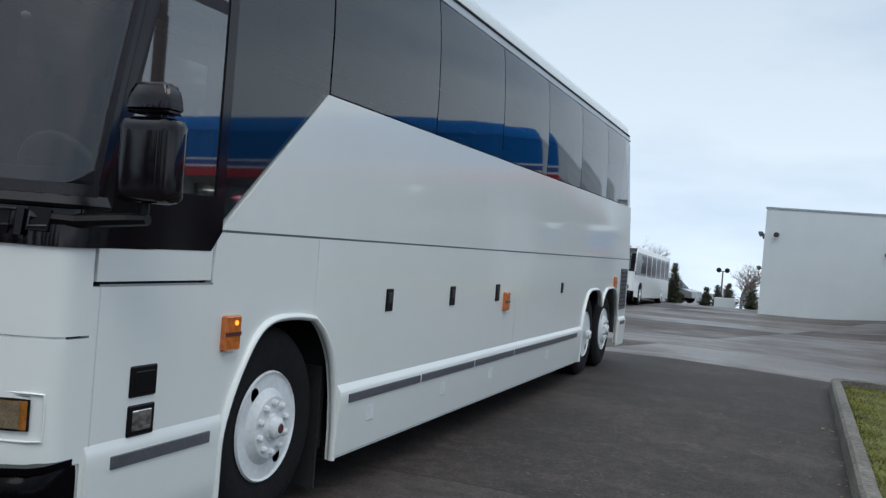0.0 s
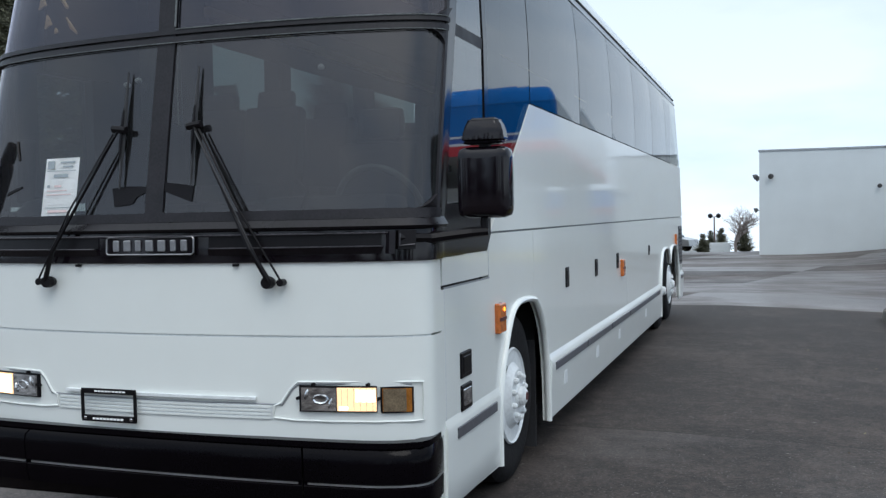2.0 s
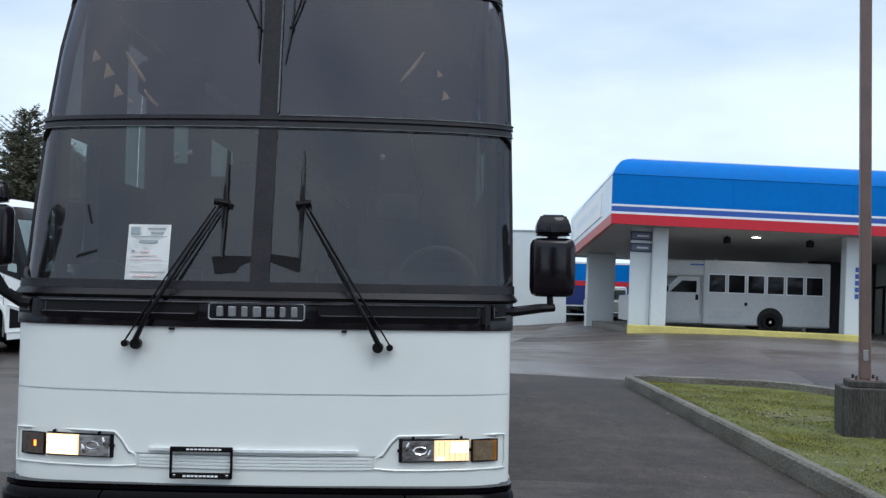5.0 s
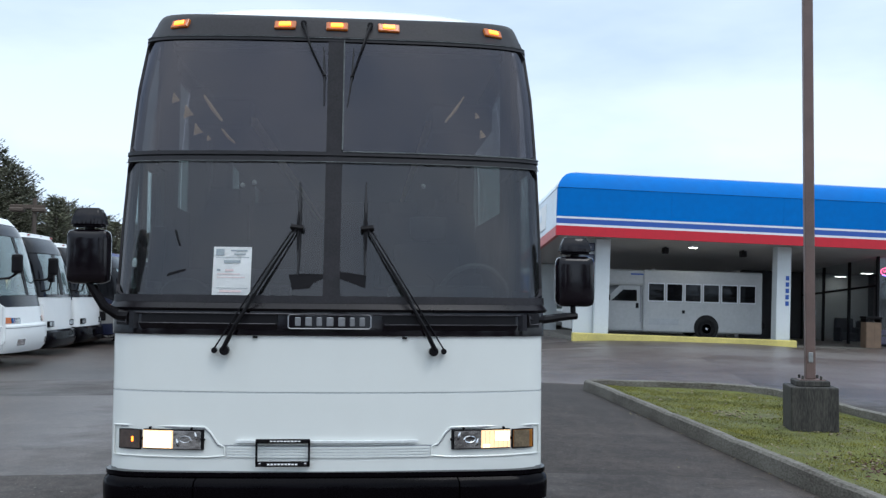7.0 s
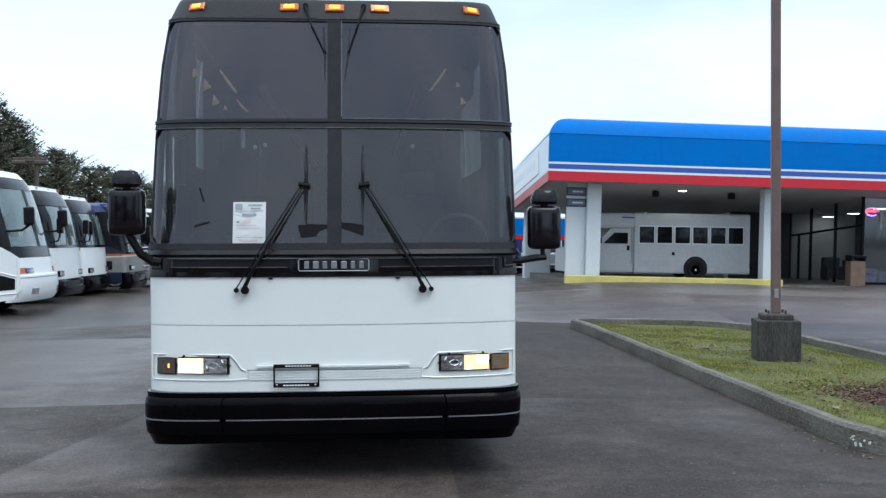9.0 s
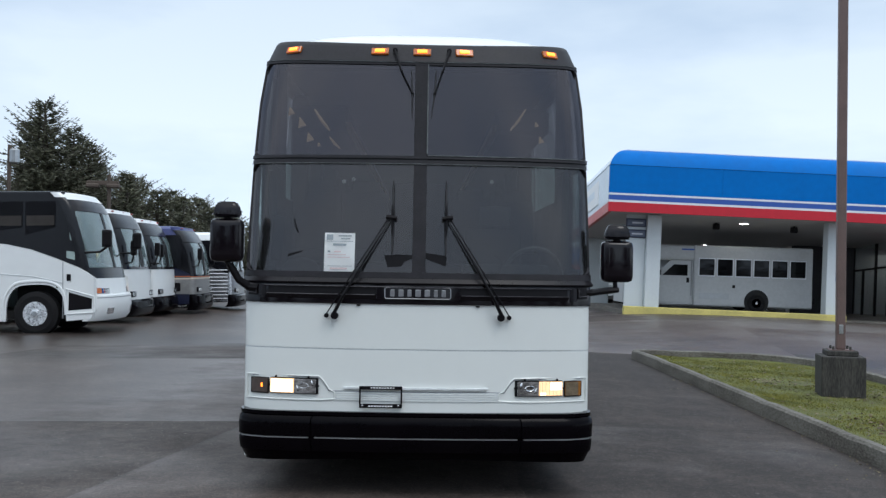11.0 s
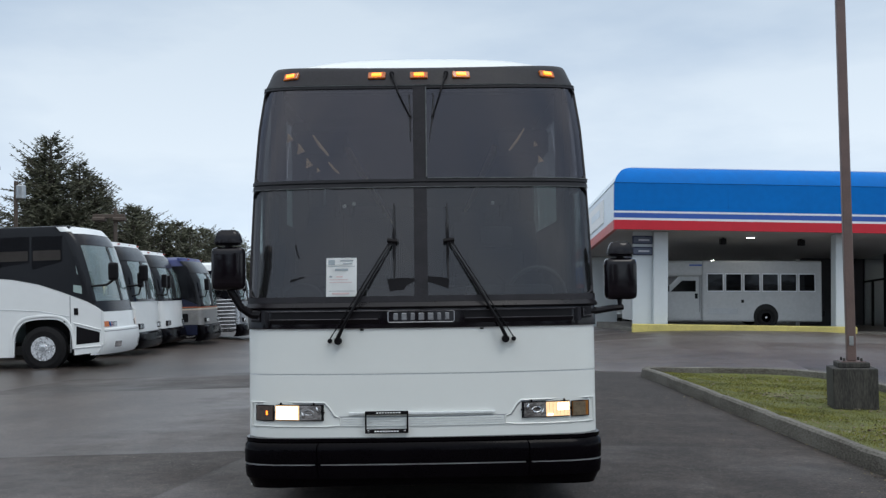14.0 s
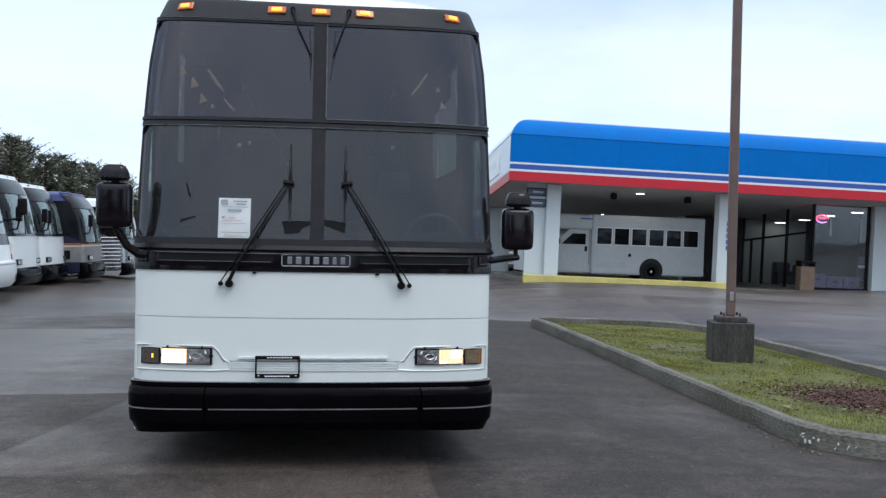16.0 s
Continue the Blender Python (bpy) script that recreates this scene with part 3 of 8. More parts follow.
def turn_at(x, z):
    """The turn at which the front has the width x at height z."""
    y0, d, w, bow, p = nose_shape(z)
    r = min(1.0, abs(x) / w)
    if r < 0.93:
        u = 0.75 * r / 0.93
    else:
        u = 0.75 + 0.25 * (1 - (1 - r ** p) ** (1 / p) / (1 - 0.93 ** p) ** (1 / p))
    return math.copysign(90 * u, x)


def on_nose(x, z, out=0.0):
    return nose(turn_at(x, z), z, out)


def nose_panel(x0, x1, z0, z1, d0, d1, nx=16, nz=4, bm=None):
    """A curved panel on the front, from depth d0 to d1 outward."""
    return sheet(steps(x0, x1, nx), steps(z0, z1, nz), lambda x, z, d: on_nose(x, z, d0 + d), d1 - d0, bm)


COACH = thing("coach", "white highway coach with dark tinted windows, parked on asphalt", "coach", m=pose(-0.01, 0, 0))
AXLE_F, AXLE_D, AXLE_T = 1.86, 9.9, 11.12
REAR_Y = 12.42
SIDE_X = 1.335


# outlines of the wheel openings along the skirt, front to rear
ARCH_FRONT = [(1.3, 0.24)] + curve_through([(1.3, 0.42), (1.31, 0.6), (1.40, 0.82), (1.56, 1.04), (1.72, 1.12), (1.96, 1.13), (2.165, 1.11)], 4)
ARCH_BACK = curve_through([(2.165, 1.11), (2.3, 1.02), (2.42, 0.86), (2.49, 0.64), (2.515, 0.42)], 4) + [(2.52, 0.24)]
ARCH_DRIVE = [(9.22, 0.24)] + curve_through([(9.22, 0.44), (9.24, 0.64), (9.32, 0.86), (9.46, 1.05), (9.66, 1.13), (10.14, 1.13), (10.34, 1.05), (10.46, 0.9)], 4)
ARCH_TAG = curve_through([(10.46, 0.9), (10.52, 1.0), (10.66, 1.1), (10.86, 1.14), (11.3, 1.13), (11.5, 1.05), (11.64, 0.86), (11.72, 0.64), (11.74, 0.46)], 4) + [(11.74, 0.3)]


def coach_sides():
    for s in (1, -1):
        place = lambda a, b, d, s=s: (s * (SIDE_X - d), a, b)
        # front quarter, between nose and front wheel
        part("front_side_panel", slab([(0.36, 0.26)] + ARCH_FRONT + [(2.16, 1.56), (1.17, 1.56), (1.15, 1.315), (0.36, 1.315)], place, 0.04), PAINT, COACH)
        # side below the groove
        poly = [(2.17, 1.56)] + ARCH_BACK + ARCH_DRIVE + ARCH_TAG[1:] + [(REAR_Y - 0.1, 0.36), (REAR_Y - 0.02, 0.6), (REAR_Y, 1.56)]
        part("lower_side_panel", slab(poly, place, 0.04), PAINT, COACH)
        # upper white panel with its slanted front edge
        part("upper_side_panel", slab([(1.2, 1.572), (REAR_Y, 1.572), (REAR_Y - 0.25, 2.37), (2.14, 2.37)], place, 0.04), PAINT, COACH)
        for y0, y1 in ((1.2, REAR_Y),):
            part("panel_groove", B(s * (SIDE_X - 0.03) - 0.01, s * (SIDE_X - 0.03) + 0.01, y0, y1, 1.555, 1.577), GROOVE, COACH)
        # door leaves of the luggage bays
        part("bay_door_gap", B(s * SIDE_X - 0.0015, s * SIDE_X + 0.0015, 6.2, 6.208, 0.7, 1.16), FAINT, COACH)
        for y, z in ((3.2, 1.185), (4.42, 1.185), (5.6, 1.185), (8.06, 1.19)):
            big = y < 8
            hh = 0.075 if big else 0.06
            bm = B(min(s * SIDE_X, s * (SIDE_X + 0.008)), max(s * SIDE_X, s * (SIDE_X + 0.008)), y - (0.055 if big else 0.045), y + (0.055 if big else 0.045), z - hh, z + hh, 0.003)
            h = part("bay_latch", bm, BLACKPLASTIC, COACH, "small black recessed latch")
            part("latch_lever", B(min(s * SIDE_X, s * (SIDE_X + 0.014)), max(s * SIDE_X, s * (SIDE_X + 0.014)), y - 0.03, y + 0.03, z - 0.02, z + 0.05, 0.004), RUBBER, h)
        # skirt ledge, rub strips and small drain flaps
        prof = [(-0.004, 0.695), (0.004, 0.682), (0.014, 0.667), (0.024, 0.652), (0.03, 0.636), (0.031, 0.6), (0.029, 0.55), (0.022, 0.4), (0.014, 0.26), (0.0, 0.25)]
        for y0, y1 in ((2.53, 9.2), (0.38, 1.3), (11.75, REAR_Y - 0.1)):
            bm = bmesh.new()
            ends = []
            for y in (y0, y1):
                ends.append([bm.verts.new((s * (SIDE_X + o * (0.5 if y0 < 1 else 1.0)), y, z)) for o, z in prof] + [bm.verts.new((s * (SIDE_X - 0.02), y, 0.25)), bm.verts.new((s * (SIDE_X - 0.02), y, 0.69))])
            k = len(ends[0])
            for i in range(k):
                bm.faces.new((ends[0][i], ends[0][(i + 1) % k], ends[1][(i + 1) % k], ends[1][i]))
            bm.faces.new(ends[0])
            bm.faces.new(ends[1])
            part("skirt", bm, PAINT, COACH, smooth=True)
        for y0, y1 in ((2.64, 3.79), (3.83, 5.0), (5.04, 6.17), (6.21, 8.9), (0.52, 1.2), (11.85, 12.2)):
            part("rub_strip", B(s * (SIDE_X + (0.017 if y0 < 1 else 0.033)) - 0.006, s * (SIDE_X + (0.017 if y0 < 1 else 0.033)) + 0.006, y0, y1, 0.574, 0.628, 0.003), STRIPMETAL, COACH, "dull grey metal rub strip")
        for y in (2.98, 4.3, 5.5, 7.5):
            part("drain_flap", B(s * (SIDE_X + 0.024) - 0.006, s * (SIDE_X + 0.024) + 0.006, y - 0.05, y + 0.05, 0.42, 0.52, 0.004), RIM, COACH)
        # wheel opening lips
        for pts in (ARCH_FRONT + ARCH_BACK[1:], ARCH_DRIVE, ARCH_TAG):
            part("wheel_arch_lip", tube([(s * (SIDE_X + 0.002), a, b) for a, b in pts], 0.024, 10, flat=0.8), PAINT, COACH, smooth=True)
        # side marker lamps
        for y, z in ((1.32, 1.08), (5.86, 1.1), (11.3, 1.22)):
            if s > 0 or y != 11.3:
                lamp = part("side_marker", B(s * (SIDE_X + 0.012) - 0.02, s * (SIDE_X + 0.012) + 0.02, y - 0.065, y + 0.065, z - 0.085, z + 0.085, 0.008), AMBER, COACH, "orange side marker lamp")
                part("lens_bar", B(s * (SIDE_X + 0.02) - 0.015, s * (SIDE_X + 0.02) + 0.015, y - 0.062, y + 0.062, z - 0.012, z + 0.006), REDHUB, lamp)
        if s > 0:
            bulb = part("lit_bulb", lathe([(0, 0.012), (0.004, 0.012)], 10, "x", (SIDE_X + 0.033, 1.335, 1.13)), AMBER_ON, COACH)
        # two small lamps low on the front quarter
        for z, mt in ((0.915, BLACKPLASTIC), (0.75, HEADLIGHT_OFF)):
            f = part("corner_lamp", B(s * SIDE_X - 0.01, s * SIDE_X + 0.01, 0.62, 0.79, z - 0.066, z + 0.066, 0.006), BLACKPLASTIC, COACH, "square black-rimmed corner lamp")
            part("lens", B(s * (SIDE_X + 0.005) - 0.009, s * (SIDE_X + 0.005) + 0.009, 0.642, 0.768, z - 0.046, z + 0.046, 0.006), mt, f)
        # engine louvre at the rear
        lv = part("engine_louvre", B(s * SIDE_X - 0.012, s * SIDE_X + 0.012, 11.78, 12.28, 0.8, 1.42, 0.006), STRIPMETAL, COACH, "grey louvred engine vent")
        for i in range(9):
            z = 0.85 + i * 0.062
            part("slat", B(s * (SIDE_X + 0.01) - 0.01, s * (SIDE_X + 0.01) + 0.01, 11.82, 12.24, z, z + 0.02), BLACKPLASTIC, lv)


def coach_side_glass():
    """Dark side glass above the white panel, in panes with thin joints."""
    for s in (1, -1):
        def place(a, b, d, s=s):
            return (s * (half_width(b) - 0.004 - d), a, b)
        zs = [2.38, 2.45, 2.58, 2.72, 2.9, 3.08, 3.24, 3.36]
        cuts = [2.16, 3.82, 5.42, 7.0, 8.6, 10.2, 11.86]
        for y0, y1 in zip(cuts, cuts[1:]):
            # each pane bulges by a few millimetres
            swell = lambda a, b, d, s=s, y0=y0, y1=y1: (s * (half_width(b) - 0.004 - d + 0.004 * (1 - ((2 * a - y0 - y1) / (y1 - y0)) ** 2)), a, b)
            pane(part("side_window", sheet(steps(y0 + 0.008, y1 - 0.008, 8), zs, swell, 0.012), SIDE_GLASS, COACH, "dark tinted coach side window", smooth=True), 56)
            if y0 > 2.2:
                part("window_joint", sheet([y0 - 0.012, y0 + 0.012], zs, lambda a, b, d, s=s: (s * (half_width(b) - 0.014 - d), a, b), 0.01), RUBBER, COACH)
        # the last quarter, slanting to the rear
        pane(part("rear_quarter_window", slab([(11.87, 2.38), (12.1, 2.38), (11.95, 3.3), (11.87, 3.36)], lambda a, b, d, s=s: (s * (half_width(b) - 0.004 - d), a, b), 0.012), SIDE_GLASS, COACH), -4)
        # front quarter glass between driver's window and the first pane, cut by the white slant
        q = [(1.2, 1.62), (2.13, 2.36), (2.15, 2.38), (2.15, 2.5848), (1.2, 2.5848)]
        pane(part("front_quarter_glass", slab(q, place, 0.012), SIDE_GLASS, COACH), -6)
        pane(part("front_quarter_glass", sheet([1.2, 2.15], [2.585, 2.72, 2.9, 3.08, 3.24, 3.36], place, 0.012), SIDE_GLASS, COACH), 5)
        # driver's window with its frame
        zs1 = [1.72, 1.95, 2.2, 2.45, 2.56]
        pane(part("driver_window", sheet(steps(0, 1, 4), zs1, lambda u, z, d, s=s: (s * (half_width(z) - 0.006 - d), lerp(z, NOSE_Z, NOSE_D) + 0.08 + u * (1.13 - lerp(z, NOSE_Z, NOSE_D) - 0.08), z), 0.01), DRV_GLASS if s > 0 else DOOR_GLASS, COACH, "clear driver side window" if s > 0 else "clear entrance door window"), 16).visible_shadow = False
        zs2 = [2.62, 2.9, 3.1, 3.36]
        pane(part("upper_side_glass", sheet(steps(0, 1, 4), zs2, lambda u, z, d, s=s: (s * (half_width(z) - 0.006 - d), lerp(z, NOSE_Z, NOSE_D) + 0.07 + u * (1.15 - lerp(z, NOSE_Z, NOSE_D) - 0.07), z), 0.01), DRV_GLASS if s > 0 else SIDE_GLASS, COACH), 12)
        part("window_rail", sheet([0.55, 1.18], [2.56, 2.62], place, 0.04), WINDSEAL, COACH)
        part("window_post", sheet([1.13, 1.2], [1.6, 2.0, 2.45, 2.6, 3.0, 3.36], lambda a, b, d, s=s: (s * (half_width(b) + 0.001 - d), a, b), 0.05), BLACKTRIM, COACH)
        part("window_sill", slab([(0.39, 1.47), (1.12, 1.47), (1.2, 1.56), (1.2, 1.72), (0.42, 1.72)], lambda a, b, d, s=s: (s * (SIDE_X + 0.002 - d), a, b), 0.05), BLACKTRIM, COACH)
        # the rail above the glass and the drip edge of the roof
        part("roof_rail", sheet([0.95, 12.0], [3.362, 3.4, 3.44], lambda a, b, d, s=s: (s * (half_width(b) + 0.004 - d), a, b), 0.03), STEEL, COACH, "thin grey roof rail")
        part("drip_edge", tube([(s * (half_width(3.45) + 0.008), 0.95, 3.45), (s * (half_width(3.45) + 0.008), 12.0, 3.45)], 0.012, 6), RUBBER, COACH)
        # pillar that carries the windscreen's edge
        part("front_pillar", sheet([-1.0, -0.66, -0.33, 0.0, 0.5, 1.0], [1.47, 1.66, 2.1, 2.58, 3.0, 3.36, 3.46],
                                   lambda u, z, d, s=s: (lambda p: p if u <= 0 else (s * (half_width(z) + 0.003 - d), p[1] + 0.075 * u, p[2]))(nose(s * (90 + min(u, 0) * 9), z, 0.006 - d)), 0.04), BLACKTRIM, COACH, smooth=True)


def brow(a, z, d):
    """The brow keeps its height round the corners."""
    x, y, h = nose(a, z, d)
    k = max(0.0, (abs(a) - 25) / 65) ** 2 * (z - 3.36) / 0.155
    return (x, y, h + 0.02 * k)


def coach_front():
    # lower white nose, in one curved sheet with wrapped ends
    us = steps(-90, 90, 48)
    part("front_panel", sheet(us, [0.63, 0.66, 0.8, 0.95, 1.117], lambda a, z, d: nose(a, z, -d), 0.03), PAINT, COACH, smooth=True)
    part("front_upper_panel", sheet(us, [1.127, 1.2, 1.32, 1.42, Z_BAND], lambda a, z, d: nose(a, z, -d), 0.03), PAINT, COACH, smooth=True)
    part("nose_groove", sheet(steps(-76, 76, 40), [1.11, 1.135], lambda a, z, d: nose(a, z, -0.006 - d), 0.02), FAINT, COACH)
    for s in (1, -1):
        part("corner_panel", sheet([0.38, 0.7, 1.14], [1.335, 1.4, 1.465, 1.55], lambda y, z, d, s=s: (s * (SIDE_X - d), y, min(z, 1.466 if y < 1.0 else 1.55)), 0.03), PAINT, COACH)
        part("nose_seam", B(s * SIDE_X - 0.004, s * SIDE_X + 0.001, 0.4, 0.407, 0.66, 1.316), FAINT, COACH)
        part("nose_seam", B(s * SIDE_X - 0.004, s * SIDE_X + 0.001, 0.4, 1.16, 1.316, 1.324), GROOVE, COACH)
        part("nose_seam", B(s * SIDE_X - 0.004, s * SIDE_X + 0.001, 1.146, 1.154, 1.314, 1.56), FAINT, COACH)
    # black cowl under the windscreen, with a lower lip and slots
    part("cowl", sheet(us, [Z_BAND, 1.5, 1.56, 1.6, Z_WS0], lambda a, z, d: nose(a, z, 0.012 - d), 0.04), BLACKTRIM, COACH, "black cowl below the windscreen", smooth=True)
    part("cowl_ledge", sheet(us, [1.612, 1.626, 1.646, 1.664], lambda a, z, d: nose(a, z, lerp(z, [1.612, 1.626, 1.664], [0.026, 0.038, 0.016]) - d), 0.04), COWLFLAP, COACH, smooth=True)
    for k in (-1, 1):
        part("cowl_recess", nose_panel(k * 0.31, k * 1.13, 1.538, 1.59, 0.004, 0.016, 10, 1), BLACKPLASTIC, COACH)
        part("cowl_flap", sheet(steps(0.31, 1.13, 10), [1.5, 1.532], lambda x, z, d, k=k: on_nose(k * x, z, lerp(z, [1.5, 1.532], [0.014, 0.03]) - d), 0.01), COWLFLAP, COACH)
        # thin grey tubes paint the glints along the cowl's edges
        part("cowl_line", tube([on_nose(k * x, 1.5345, 0.03) for x in steps(0.32, 1.13, 10)], 0.0035, 5), COWLGLINT, COACH)
        part("cowl_line", tube([on_nose(k * x, 1.595, 0.03) for x in steps(0.0, 1.15, 12)], 0.0042, 5), COWLGLINT, COACH)
        part("cowl_post", nose_panel(k * 1.15, k * 1.175, 1.5, 1.6, 0.0, 0.045, 2, 1), COWLFLAP, COACH)
        part("hinge_block", nose_panel(k * 1.19, k * 1.26, 1.52, 1.605, 0.0, 0.04, 3, 1), BLACKPLASTIC, COACH)
        part("hinge_rim", tube([on_nose(k * x, z, 0.044) for x, z in ((1.255, 1.54), (1.195, 1.535), (1.195, 1.59))], 0.004, 5), COWLGLINT, COACH)
    # glass of the two storeys, two panes each
    for x in (-1, 1):
        zs = steps(1.70, 2.547, 8)
        pane(part("windscreen", sheet(steps(0, 1, 18), zs, lambda u, z, d, x=x: on_nose(x * (0.046 + (nose(80.0, z)[0] - 0.046) * u), z, 0.002 - d), 0.008), WS_GLASS, COACH, "lower windscreen pane", smooth=True), 144).visible_shadow = False
        zs = steps(2.6, 3.335, 8)
        pane(part("upper_windscreen", sheet(steps(0, 1, 18), zs, lambda u, z, d, x=x: on_nose(x * (nose(80.5, z)[0]) * u + (1 - u) * (0.042 if x > 0 else -0.046), z, 0.002 - d), 0.008), UP_GLASS, COACH, "dark upper windscreen pane", smooth=True), 144).visible_shadow = False
        part("screen_edge", sheet([79.4, 80.6, 82, 83.2], steps(1.66, 3.36, 10), lambda a, z, d, x=x: nose(x * a, z, 0.012 - d), 0.03), WINDSEAL, COACH, smooth=True)
    part("screen_mullion", sheet([-1, 1], steps(1.66, 2.6, 6), lambda u, z, d: on_nose(u * 0.05, z, 0.012 - d), 0.03), WINDSEAL, COACH)
    part("upper_mullion", sheet([-1, 1], steps(2.6, 3.36, 6), lambda u, z, d: on_nose(u * 0.048 - 0.002, z, 0.014 - d), 0.03), WINDSEAL, COACH, "weathered grey rubber mullion")
    part("screen_sill", sheet(steps(-83, 83, 40), [Z_WS0, 1.68, 1.705], lambda a, z, d: nose(a, z, 0.02 - d), 0.04), WINDSEAL, COACH, smooth=True)
    part("middle_rail", sheet(steps(-83, 83, 40), [2.543, 2.556, 2.57], lambda a, z, d: nose(a, z, 0.016 - d), 0.04), WINDSEAL, COACH, smooth=True)
    part("middle_rail", sheet(steps(-83, 83, 40), [2.57, 2.576, 2.582], lambda a, z, d: nose(a, z, 0.004 - d), 0.03), RUBBER, COACH)
    part("middle_rail", sheet(steps(-83, 83, 40), [2.582, 2.593, 2.605], lambda a, z, d: nose(a, z, 0.02 - d), 0.04), WINDSEAL, COACH, smooth=True)
    part("top_seal", sheet(steps(-83, 83, 40), [3.33, 3.345, 3.36], lambda a, z, d: nose(a, z, 0.016 - d), 0.04), WINDSEAL, COACH)
    part("brow", sheet(steps(-90, 90, 40), [3.36, 3.42, 3.48, 3.505, 3.515], lambda a, z, d: brow(a, z, 0.006 - d), 0.03), WINDSEAL, COACH, "dark brow above the upper windscreen", smooth=True)
    # rounded corners of the rubber round each pane
    def fillet(cx, cz, sx, sz, r):
        arc = [(cx + sx * r * (1 - math.cos(k / 6 * math.pi / 2)), cz + sz * r * (1 - math.sin(k / 6 * math.pi / 2))) for k in range(7)]
        part("corner_rubber", slab([(cx, cz)] + arc, lambda a, b, d: on_nose(a, b, 0.012 - d), 0.02), WINDSEAL, COACH)
    for x in (-1, 1):
        for z, sz, r in ((1.702, 1, 0.07), (2.545, -1, 0.07), (2.602, 1, 0.06), (3.333, -1, 0.07)):
            fillet(x * (nose(80.2, z)[0]), z, -x, sz, r)
            fillet(x * 0.046, z, x, sz, 0.02)
    # worn bead along the mullion and the rail
    part("worn_bead", tube([on_nose(0.05, z, 0.02) for z in steps(2.62, 3.34, 8)], 0.005, 5), WORN, COACH, "worn pale rubber bead")
    part("worn_bead", tube([nose(a, 2.607, 0.022) for a in steps(3, 79, 24)], 0.004, 5), WORN, COACH)
    part("worn_bead", tube([nose(a, 2.54, 0.02) for a in steps(-79, 79, 40)], 0.003, 5), WORN, COACH)
    part("worn_bead", tube([nose(a, 3.352, 0.02) for a in steps(-76, 76, 40)], 0.003, 5), WORN, COACH)
    # roof marker lamps
    for x in (-1.03, -0.33, 0.0, 0.33, 1.03):
        p = on_nose(x, 3.44, 0.012)
        a = math.degrees(math.atan2(on_nose(x + 0.02, 3.44)[1] - on_nose(x - 0.02, 3.44)[1], 0.04))
        base = part("roof_marker", B(-0.07, 0.07, -0.012, 0.02, -0.032, 0.032, 0.006, 1, pose(*p, -25, 0, a)), AMBER, COACH, "lit amber roof marker lamp")
        part("lit_lens", B(-0.04, 0.04, -0.022, -0.01, -0.016, 0.016, 0.004, 1, pose(*p, -25, 0, a)), AMBER_ON, base)
    # bumper: three lengths, a long lip above, a bright joint line
    BZ = [0.36, 0.42, 0.45, 0.462, 0.474, 0.56, 0.6, 0.625]
    BO = [0.025, 0.035, 0.035, 0.022, 0.038, 0.042, 0.036, 0.012]
    def tuck(a):
        return 1 - 0.85 * max(0, abs(a) - 66) / 24
    def guard(a, z, out):
        x, y, h = nose(a, z, out - 0.002)
        full = 1 - 0.9 * max(0, abs(a) - 60) / 30
        return (x, y - 0.012 - 0.05 * x * x * full, h)
    for a0, a1 in ((-90, -42), (-41.5, 41.5), (42, 90)):
        part("bumper", sheet(steps(a0, a1, 16), BZ, lambda a, z, d: guard(a, z, lerp(z, BZ, BO) * tuck(a) - d), 0.08), BUMPER, COACH, "black bumper section", smooth=True)
        part("bumper_line", sheet(steps(a0 + 1, a1 - 1, 16), [0.457, 0.466], lambda a, z, d: guard(a, z, 0.031 * tuck(a) - d), 0.02), STEEL, COACH)
    part("bumper_lip", sheet(steps(-88, 88, 40), [0.628, 0.645, 0.655], lambda a, z, d: guard(a, z, 0.022 * tuck(a) - d), 0.05), BUMPER, COACH, smooth=True)
    part("front_valance", sheet(steps(-86, 86, 40), [0.3, 0.325, 0.36], lambda a, z, d: (lambda p: (p[0], p[1], p[2] - (0.36 - z) / 0.06 * 0.03 * (p[0] / 1.335) ** 2))(guard(a, z, lerp(z, [0.3, 0.36], [-0.03, 0.01]) - d)), 0.05), BUMPER, COACH, smooth=True)
    for s in (1, -1):
        part("bumper_end", B(s * 1.315 - 0.03, s * 1.315 + 0.009, 0.345, 0.42, 0.25, 0.66, 0.006), PAINT, COACH)
        # lamp recess: framed pocket with slanted inner end
        tubepts = [on_nose(s * x, z, 0.004) for x, z in ((1.255, 0.915), (0.9, 0.915), (0.735, 0.913), (0.7, 0.88), (0.655, 0.815), (0.62, 0.8), (0.615, 0.745), (0.72, 0.735), (0.9, 0.733), (1.1, 0.733), (1.25, 0.735), (1.3, 0.737), (1.302, 0.83), (1.3, 0.913), (1.255, 0.915))]
        part("pocket_rim", tube(tubepts, 0.0055, 6), PAINT, COACH)
        part("pocket_shadow", tube([on_nose(s * x, z, 0.002) for x, z in ((1.255, 0.906), (0.9, 0.906), (0.74, 0.904), (0.707, 0.875), (0.66, 0.806), (0.25, 0.806), (0.0, 0.806))], 0.005, 5), GROOVE, COACH)
        frame_ob = part("headlamp_frame", nose_panel(s * 0.742, s * 1.1, 0.778, 0.898, 0.0, 0.014, 10, 1), BLACKPLASTIC, COACH, "black headlamp bezel")
        part("headlamp", nose_panel(s * 0.75, s * 0.912, 0.785, 0.891, 0.006, 0.022, 5, 1), HEADLIGHT_OFF, COACH, "unlit rectangular headlamp")
